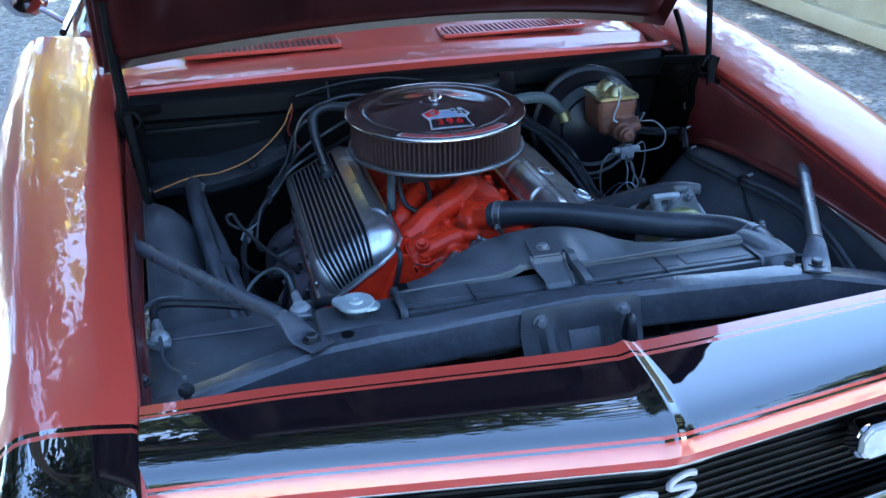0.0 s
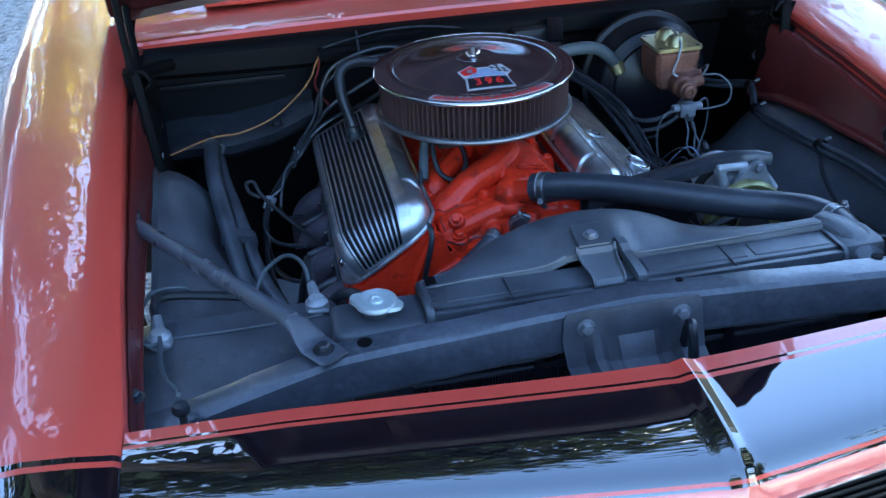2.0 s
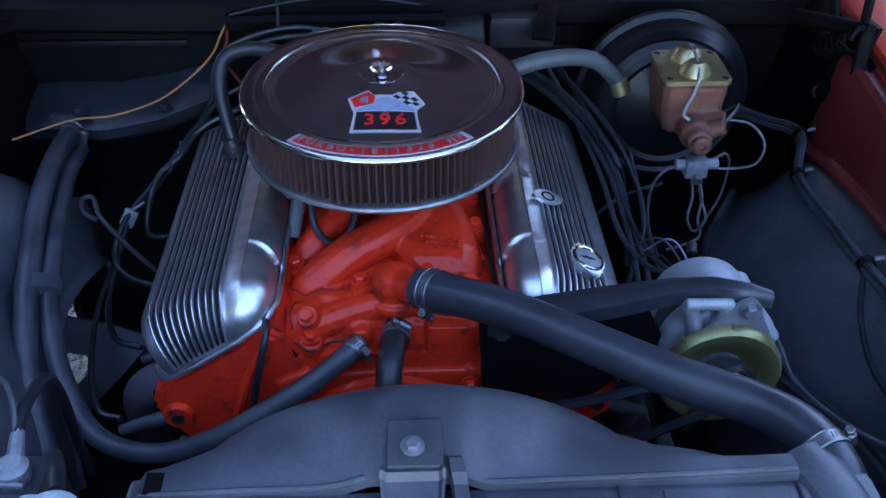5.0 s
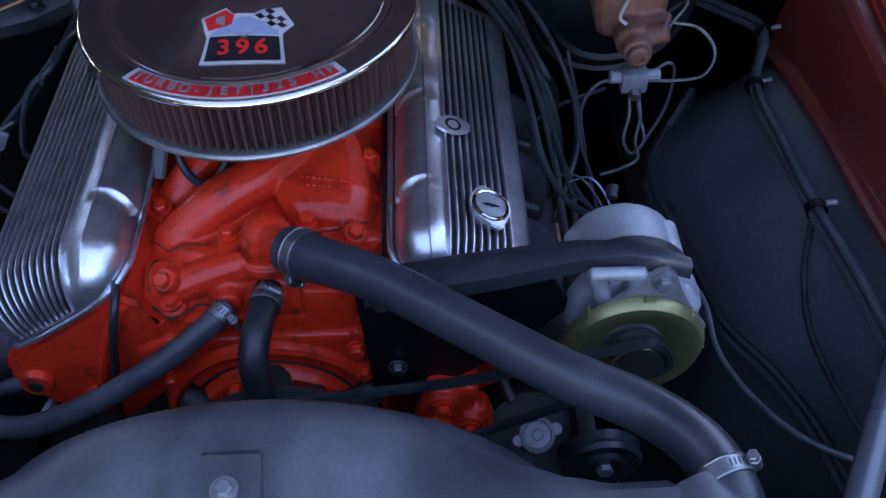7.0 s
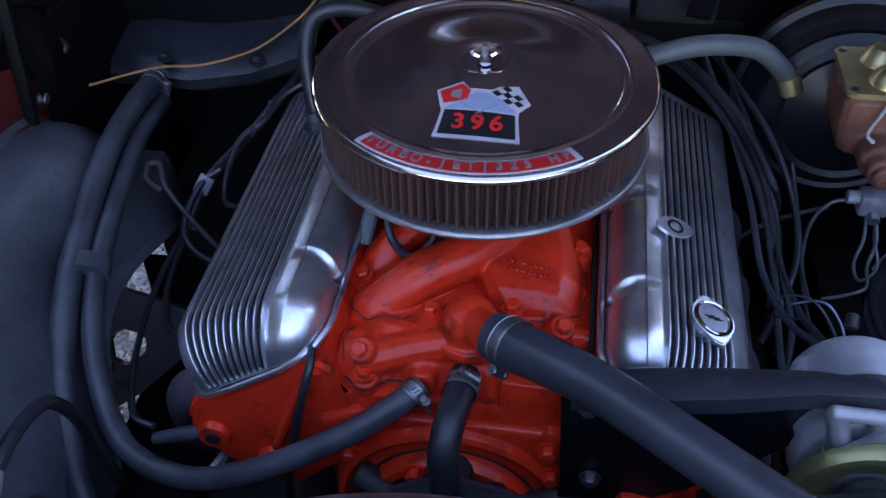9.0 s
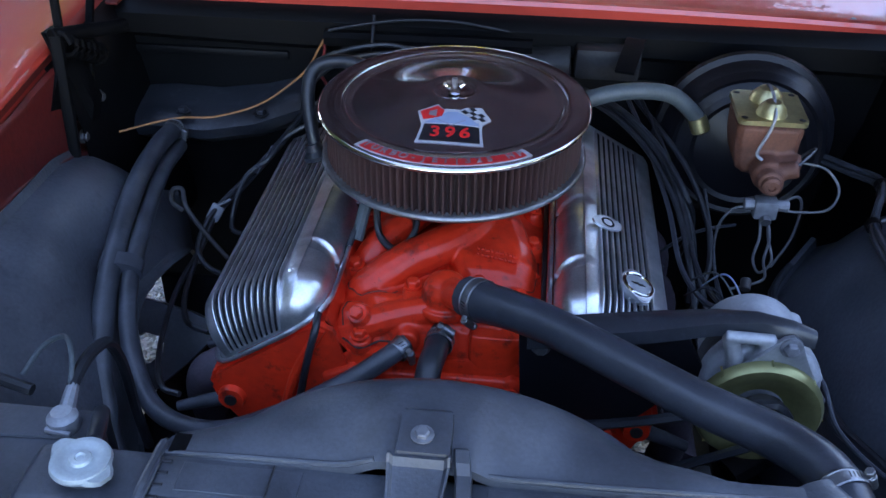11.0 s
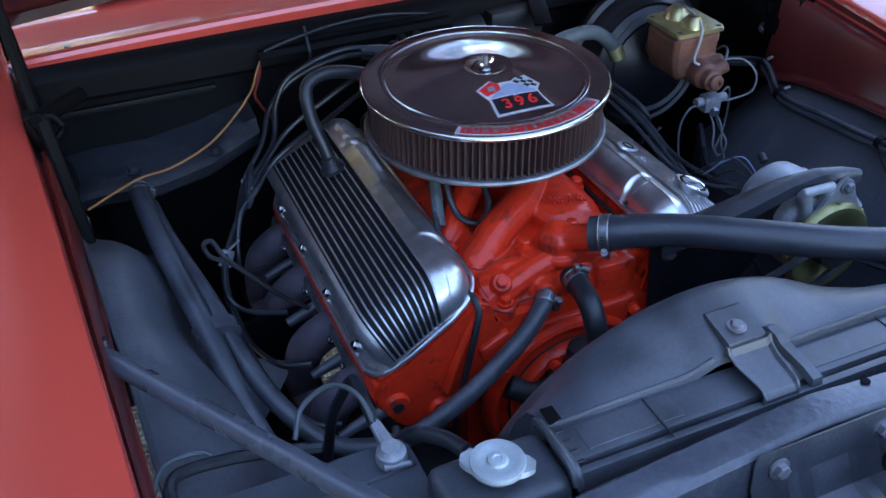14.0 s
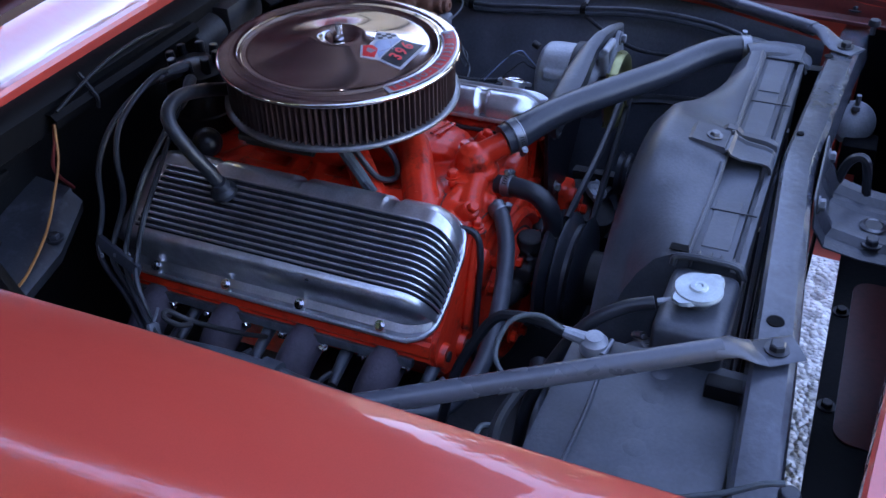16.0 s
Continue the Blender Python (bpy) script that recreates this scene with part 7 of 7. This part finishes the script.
dist = thing("distributor", (-0.02, 0.25, 0.84), "black distributor cap with wire towers behind the air cleaner", "distributor")
part("cap", lathe(B(), [(0, 0.075), (0.030, 0.072), (0.045, 0.060), (0.050, 0.03), (0.052, 0.0), (0.056, -0.002), (0.056, -0.03), (0, -0.03)], Matrix.Translation((0.005, 0.262, 0.835)), 28), BOOST, dist)
for k in range(8):
    a = radians(45 * k + 20)
    part("tower", rod(B(), (0.005 + 0.033 * math.cos(a), 0.262 + 0.033 * math.sin(a), 0.895), (0.005 + 0.036 * math.cos(a), 0.262 + 0.036 * math.sin(a), 0.922), 0.0085, 10, 0.007), BOOST, dist)
RB = [(0.03, 0.235, 0.890), (0.12, 0.25, 0.885), (0.20, 0.22, 0.875), (0.262, 0.15, 0.852), (0.303, 0.07, 0.815), (0.322, -0.02, 0.765), (0.330, -0.10, 0.72)]
for k in range(4):
    o = Vector((0.005 * (k - 1.5), 0.006 * ((k * 2) % 3 - 1), 0.006 * (k % 2)))
    e = Vector((0.327, -0.236 + 0.12 * k, 0.690))
    pts = [Vector(p) + o * (1.0 if i > 0 else 0.4) for i, p in enumerate(RB[: (7, 6, 5, 5)[k]])]
    pts += [pts[-1].lerp(e, 0.5) + Vector((0.012, 0, 0)), e]
    wire("spark_plug_wire", "black spark plug wire over the far valve cover", pts, 0.0042, group="spark plug wires")
for k, pts in enumerate((
        [(0.235, 0.26, 0.872), (0.262, 0.16, 0.845), (0.288, 0.06, 0.806), (0.300, -0.03, 0.775), (0.318, -0.10, 0.775), (0.338, -0.136, 0.785)],
        [(0.255, 0.27, 0.868), (0.290, 0.15, 0.835), (0.312, 0.06, 0.800), (0.318, -0.02, 0.780), (0.330, -0.09, 0.778), (0.345, -0.134, 0.784)],
        [(0.250, 0.28, 0.860), (0.318, 0.17, 0.815), (0.350, 0.10, 0.765), (0.352, 0.04, 0.735), (0.338, 0.00, 0.71), (0.32, -0.03, 0.67)],
        [(0.290, 0.09, 0.71), (0.325, 0.10, 0.735), (0.36, 0.11, 0.745), (0.40, 0.14, 0.735)],
        [(0.352, 0.16, 0.78), (0.362, 0.10, 0.735), (0.366, 0.03, 0.70), (0.372, -0.03, 0.68), (0.366, -0.07, 0.66)])):
    wire("engine_lead", ("black cloth taped lead running to the alternator", "black cloth taped lead running to the alternator", "black lead hanging beside the valve cover", "thin dark lead crossing below the brake valve", "thin dark lead crossing below the brake valve")[k], pts, (0.0036, 0.0032, 0.0042, 0.0026, 0.0024)[k], (HOSEBLACK, RUBBER, RUBBER, HOSEBLACK, HOSEBLACK)[k], group="engine leads")
wire("dipstick", "looped dipstick handle and tube beside the head", [(-0.378, 0.026, 0.768), (-0.394, 0.030, 0.779), (-0.397, 0.046, 0.788), (-0.385, 0.050, 0.787), (-0.374, 0.030, 0.770), (-0.345, 0.015, 0.738), (-0.31, 0.004, 0.702), (-0.277, -0.001, 0.672)], 0.0035, GRIME)
wire("ignition_wire", "orange wire hanging across the firewall", [(-0.233, 0.318, 0.912), (-0.243, 0.312, 0.895), (-0.256, 0.305, 0.872), (-0.285, 0.295, 0.845), (-0.335, 0.275, 0.815), (-0.40, 0.25, 0.802), (-0.455, 0.225, 0.808), (-0.53, 0.185, 0.80)], 0.0019, YELLOW)
wire("ignition_wire", "dark red wire hanging at the firewall", [(-0.232, 0.32, 0.912), (-0.236, 0.325, 0.885), (-0.246, 0.33, 0.855), (-0.238, 0.335, 0.83), (-0.22, 0.335, 0.80)], 0.0026, REDWIRE)
loom = thing("wiring_channel", (-0.07, 0.335, 0.91), "black wiring channel along the cowl", "channel")
rows = [[(x, 0.338, 0.926), (x, 0.320, 0.925), (x, 0.312, 0.918), (x, 0.314, 0.906), (x, 0.33, 0.905)] for x in np.linspace(-0.233, 0.09, 12)]
part("tray", thicken(loft(B(), rows), 0.002), BAYDARK, loom)
part("strap", tube(B(), [(-0.155, 0.332, 0.95), (-0.155, 0.318, 0.93), (-0.155, 0.309, 0.915), (-0.155, 0.312, 0.90)], 0.003, 6, 4), WIRE, loom)
wire("loom_wire", "thin wire lying on the wiring channel", [(-0.225, 0.316, 0.928), (-0.18, 0.318, 0.938), (-0.11, 0.322, 0.948), (-0.03, 0.326, 0.948), (0.05, 0.332, 0.935), (0.09, 0.335, 0.925)], 0.0025)
for k in range(2):
    o = Vector((0.003, 0.0, 0.009)) * k
    pts = [Vector(p) + o for p in ((0.47, 0.30, 0.79), (0.555, 0.20, 0.80), (0.57, 0.11, 0.826), (0.545, 0.03, 0.808), (0.543, -0.08, 0.815), (0.542, -0.19, 0.826), (0.55, -0.30, 0.832), (0.555, -0.42, 0.82), (0.54, -0.54, 0.79))]
    wire("wiring_harness", "black wiring harness clipped to the inner fender", pts, 0.0043, HOSEDUST, group="fender wiring")
for p in ((0.574, 0.112, 0.829), (0.545, 0.031, 0.815), (0.543, -0.187, 0.834)):
    c = thing("harness_clip", p, "bright clip holding the wiring harness", "clip", "wire clips")
    part("band", lathe(B(), [(0.0088, -0.005), (0.0102, -0.005), (0.0102, 0.005), (0.0088, 0.005)], to_axis(p, (0, 1, 0)), 16), BAYDARK, c)
    part("tail", rod(B(), Vector(p) + Vector((0.008, 0, 0.008)), Vector(p) + Vector((0.017, -0.003, 0.012)), 0.0028, 8), BOLTGREY, c)
wire("alternator_wire", "grey wire from the alternator to the harness", [(0.385, -0.20, 0.80), (0.425, -0.25, 0.79), (0.43, -0.31, 0.78), (0.445, -0.37, 0.79), (0.475, -0.42, 0.80), (0.53, -0.45, 0.80)], 0.0028, HOSEDUST)
wire("branch_wire", "black wire branching down the inner fender", [(0.542, -0.19, 0.822), (0.525, -0.24, 0.80), (0.52, -0.30, 0.78), (0.53, -0.38, 0.775), (0.55, -0.45, 0.77)], 0.0036)
for k, pts in enumerate(([(0.352, -0.165, 0.80), (0.340, -0.15, 0.822), (0.326, -0.135, 0.835), (0.318, -0.11, 0.82), (0.31, -0.07, 0.78)], [(0.356, -0.165, 0.80), (0.350, -0.15, 0.820), (0.338, -0.14, 0.836), (0.330, -0.12, 0.825), (0.322, -0.08, 0.78)], [(0.349, -0.165, 0.80), (0.332, -0.155, 0.815), (0.318, -0.15, 0.826), (0.308, -0.13, 0.81), (0.30, -0.09, 0.77)])):
    wire("plug_lead", ("thin grey wire to the alternator plug", "thin blue wire to the alternator plug", "thin black wire to the alternator plug")[k], pts, 0.0011, (RUBBERGREY, LABELBLUE, WIRE)[k])
heat = thing("heater_case", (-0.42, 0.31, 0.70), "black pressed heater case below the cowl", "heater case")
rows = []
for x, z, d in ((-0.60, 0.775, 0.02), (-0.57, 0.785, 0.02), (-0.50, 0.792, 0.015), (-0.42, 0.79, 0.012), (-0.34, 0.802, 0.02), (-0.28, 0.818, 0.04), (-0.255, 0.823, 0.05)):
    rows.append([(x, 0.36, z + 0.012), (x, 0.30, z + 0.006), (x, 0.25 + d, z), (x, 0.235 + d, z - 0.012), (x, 0.24 + d, z - 0.03), (x, 0.27 + d, z - 0.05), (x, 0.36, z - 0.06)])
part("shell", thicken(loft(B(), rows), 0.003), BAY, heat, sharp=40)
for x, y in ((-0.455, 0.262), (-0.33, 0.27)):
    bolt((x, y, 0.801), (0, 0, 1), heat, BOLT_BAY)
wip = thing("wiper_motor", (0.22, 0.33, 0.86), "dark wiper motor and bracket on the firewall", "wiper motor")
bm = B()
box(bm, (0.205, 0.325, 0.90), (0.10, 0.05, 0.05), 0.010)
rod(bm, (0.15, 0.33, 0.89), (0.08, 0.33, 0.885), 0.028, 18)
part("motor", bm, GRIME, wip)
part("bracket", box(B(), (0.235, 0.285, 0.925), (0.03, 0.075, 0.006), 0.002, (20, 0, -15)), BAYDARK, wip)

# ---- below the engine ----
# black parts also hide the ground, standing in for the bay's darkness
sub = thing("subframe", (XC, 0.0, 0.22), "black front subframe and suspension below the engine", "subframe")
for s in (-1, 1):
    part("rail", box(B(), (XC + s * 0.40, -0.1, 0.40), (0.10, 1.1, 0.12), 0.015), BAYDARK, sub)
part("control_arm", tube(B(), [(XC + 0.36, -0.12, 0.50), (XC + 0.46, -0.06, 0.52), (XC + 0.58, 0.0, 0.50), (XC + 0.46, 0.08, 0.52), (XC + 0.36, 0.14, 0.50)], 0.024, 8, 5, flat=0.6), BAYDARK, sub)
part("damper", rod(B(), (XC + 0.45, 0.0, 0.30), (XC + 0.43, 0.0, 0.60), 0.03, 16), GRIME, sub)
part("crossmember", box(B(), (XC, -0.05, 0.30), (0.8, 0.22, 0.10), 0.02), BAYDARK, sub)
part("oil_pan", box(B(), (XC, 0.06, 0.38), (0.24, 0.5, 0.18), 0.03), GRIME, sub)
mid, across, down = Vector((-0.424, -0.070, 0.594)), Vector((-0.98, 0.05, 0.19)).normalized(), Vector((-0.30, -0.58, -0.76)).normalized()
outer = [(0.098, -0.030), (0.092, -0.052), (0.040, -0.068), (-0.04, -0.066), (-0.085, -0.058), (-0.088, -0.048), (-0.066, 0.0), (-0.034, 0.055), (-0.01, 0.085), (0.05, 0.085), (0.092, 0.05), (0.098, 0.01)]
ring = []
for grow, back in ((1.0, 0.018), (1.0, 0.0), (None, 0.0), (None, 0.010)):
    row = []
    for a, b in outer:
        r = math.hypot(a, b)
        q = (a * grow, b * grow) if grow else (a / r * (0.024 - back * 0.2), b / r * (0.024 - back * 0.2))
        row.append(mid + across * q[0] + down * q[1] + across.cross(down) * (back if across.cross(down).y > 0 else -back))
    ring.append(row + row[:1])
part("upper_arm", thicken(loft(B(), ring), 0.003), INNER, sub, "dusty grey pressed upper arm with a round hole", sharp=40)
part("spring_tower", box(B(), (-0.355, 0.035, 0.50), (0.155, 0.012, 0.30), 0.004), BAYDARK, sub)
# added dark box that closes a gap onto bright gravel
part("dark_gap_box", box(B(), (-0.355, -0.14, 0.44), (0.13, 0.42, 0.18), 0.02), BAYDARK, sub)
part("engine_mount", box(B(), (-0.215, -0.16, 0.49), (0.19, 0.34, 0.05), 0.012, (0, -8, 0)), GRIME, sub)
part("steering_gear", box(B(), (-0.30, -0.37, 0.53), (0.09, 0.13, 0.11), 0.02), GRIME, sub, "dark cast steering gear")
# plate and pan added as dark sheets to block gravel below the pulleys
part("dark_gap_plate", box(B(), (-0.21, -0.42, 0.45), (0.34, 0.26, 0.02), 0.004), BAYDARK, sub)
part("splash_pan", box(B(), (0.03, -0.34, 0.345), (0.72, 0.46, 0.012), 0.004), BAYDARK, sub)
part("front_rail", box(B(), (XC, -0.60, 0.34), (0.8, 0.08, 0.06), 0.015), BAYDARK, sub)
part("gearbox", box(B(), (XC, 0.6, 0.45), (0.3, 0.6, 0.28), 0.06), GRIME, sub)

# ---- surroundings ----


def leaf_tree(name, label, trunk, crown, r, leaf_mat, count, size, seed):
    """A tapered trunk with limbs, and a crown of many small leaves in uneven clumps."""
    rnd = random.Random(seed)
    t = thing(name, trunk, label, "tree")
    c = Vector(crown)
    base = Vector(trunk)
    bm = tube(B(), [base, base.lerp(c, 0.35) + Vector((0.1, 0.1, 0)), c], 0.2, 10, 5, radii=[0.26, 0.2, 0.08])
    clumps = []
    for k in range(26):
        d = Vector((rnd.gauss(0, 1), rnd.gauss(0, 1), rnd.gauss(0, 0.75))).normalized() * r * rnd.uniform(0.25, 0.95)
        clumps.append((c + d, r * rnd.uniform(0.28, 0.45)))
        if k < 9:
            tube(bm, [c.lerp(base, 0.25), c + d * 0.5, c + d], 0.05, 6, 3, radii=[0.09, 0.05, 0.02])
    part("trunk", bm, BARK, t)
    verts, faces = [], []
    for k in range(count):
        q, cr = clumps[k % len(clumps)]
        p = q + Vector((rnd.gauss(0, 0.5), rnd.gauss(0, 0.5), rnd.gauss(0, 0.42))) * cr
        a = Vector((rnd.uniform(-1, 1), rnd.uniform(-1, 1), rnd.uniform(-0.6, 0.6))).normalized()
        b = a.cross(Vector((rnd.uniform(-1, 1), rnd.uniform(-1, 1), rnd.uniform(-1, 1)))).normalized()
        s = size * rnd.uniform(0.6, 1.3)
        i = len(verts)
        verts += [p - a * s, p + b * s * 0.45, p + a * s, p - b * s * 0.45]
        faces.append((i, i + 1, i + 2, i + 3))
    me = bpy.data.meshes.new("crown")
    me.from_pydata([tuple(v) for v in verts], [], faces)
    me.materials.append(leaf_mat)
    ob = new("crown", me)
    ob.parent = t
    ob.matrix_parent_inverse = HOME[t].inverted()
    tagged(ob, kind="stuff")
    return t


# trees stand out of view: some known from reflections, others added to block light
leaf_tree("shade_tree", "broad green tree spreading over the car", (-5.0, 2.6, 0), (-0.55, 1.75, 7.2), 3.0, LEAF, 8400, 0.17, 1)
leaf_tree("autumn_tree", "yellow leaved tree behind the car", (-2.4, 9.6, 0), (-2.3, 9.3, 5.5), 3.0, LEAFGOLD, 2100, 0.23, 2)
leaf_tree("autumn_tree", "low yellow tree beyond the container", (8.5, 7.0, 0), (8.5, 7.0, 2.8), 2.2, LEAFGOLD, 5000, 0.15, 8)
leaf_tree("green_tree", "tall dark green tree behind the car", (-5.2, 8.0, 0), (-4.9, 7.6, 6.8), 3.4, LEAF, 4500, 0.19, 3)
# unseen crown added to lessen sky light from the left
leaf_tree("green_tree", "unseen dense green tree dimming the sky on the left", (-8.6, 3.0, 0), (-8.2, 3.0, 4.6), 3.5, LEAF, 14000, 0.2, 31)
# unseen, set far off so its shadow falls left of the car
leaf_tree("green_tree", "unseen very tall tree shading the gravel on the left", (-3.4, 15.8, 0), (-2.6, 15.5, 18.0), 3.3, LEAF, 4200, 0.25, 71)
# two unseen crowns added to cover bright low sky on the right
leaf_tree("green_tree", "unseen low green tree darkening the fender reflection", (8.8, -0.8, 0), (8.6, -0.6, 3.4), 2.8, LEAF, 8500, 0.2, 74)
leaf_tree("green_tree", "second unseen low tree darkening the fender reflection", (8.9, -5.6, 0), (8.6, -5.4, 3.6), 2.9, LEAF, 8500, 0.2, 75)
# three unseen low crowns added to darken the left horizon and its light
leaf_tree("green_tree", "unseen low bushy tree covering the bright horizon", (-6.6, 11.2, 0), (-6.5, 11.0, 2.6), 3.0, LEAF, 9000, 0.21, 76)
leaf_tree("green_tree", "unseen dense low tree cutting light from the left", (-5.4, -0.6, 0), (-5.2, -0.6, 2.6), 2.4, LEAF, 9000, 0.2, 72)
leaf_tree("green_tree", "unseen dense low tree cutting light from the front left", (-6.2, -4.2, 0), (-6.0, -4.2, 3.0), 2.7, LEAF, 9000, 0.2, 73)
# added on the sun's line so its crown shades the car
leaf_tree("green_tree", "unseen tall tree keeping the sun off the car", (0.9, 8.6, 0), (0.56, 8.02, 10.48), 2.7, LEAF, 9500, 0.17, 21)
# both unseen, added to block sky mirrored in the cowl and right fender
leaf_tree("green_tree", "unseen low green tree darkening the cowl reflection", (3.2, 13.0, 0), (3.2, 13.0, 2.9), 2.8, LEAF, 9000, 0.2, 41)
leaf_tree("green_tree", "unseen tall green tree darkening the right fender reflection", (3.0, 9.6, 0), (2.7, 9.0, 6.8), 2.8, LEAF, 7000, 0.18, 51)
# added out of view to hold back some front sky
leaf_tree("green_tree", "unseen green tree dimming the sky in front", (-7.5, -11.0, 0), (-7.0, -11.0, 5.4), 3.4, LEAF, 7000, 0.22, 6)

# cream steel container beside the gravel
cont = thing("container", (5.0, 4.6, 0), "cream painted steel container on the gravel", "container")
m = Matrix.Translation((3.68, 4.2, 0)) @ pose(0, 0, 0, 0, 0, 87.3)
bm = B()
n = 60
rows = []
for z in (0.14, 2.4):
    rows.append([m @ Vector((-3 + 6 * k / n, -0.03 * (1 if k % 4 in (1, 2) else 0), z)) for k in range(n + 1)])
part("corrugated_side", thicken(loft(bm, rows), 0.004), CREAM, cont)
part("body", box(B(), m @ Vector((0, -1.25, 1.27)), (2.3, 5.98, 2.26), 0.02, (0, 0, -2.7)), CREAM, cont)
part("bottom_rail", box(B(), m @ Vector((0, 0.0, 0.10)), (0.12, 6.05, 0.12), 0.01, (0, 0, -2.7)), CREAM, cont, "cream bottom rail")
for k in (-2.9, -1.0, 1.0, 2.9):
    part("foot_block", box(B(), m @ Vector((k, -0.3, 0.02)), (0.3, 0.2, 0.04), 0.005, (0, 0, -2.7)), BARK, cont, "weathered timber block")
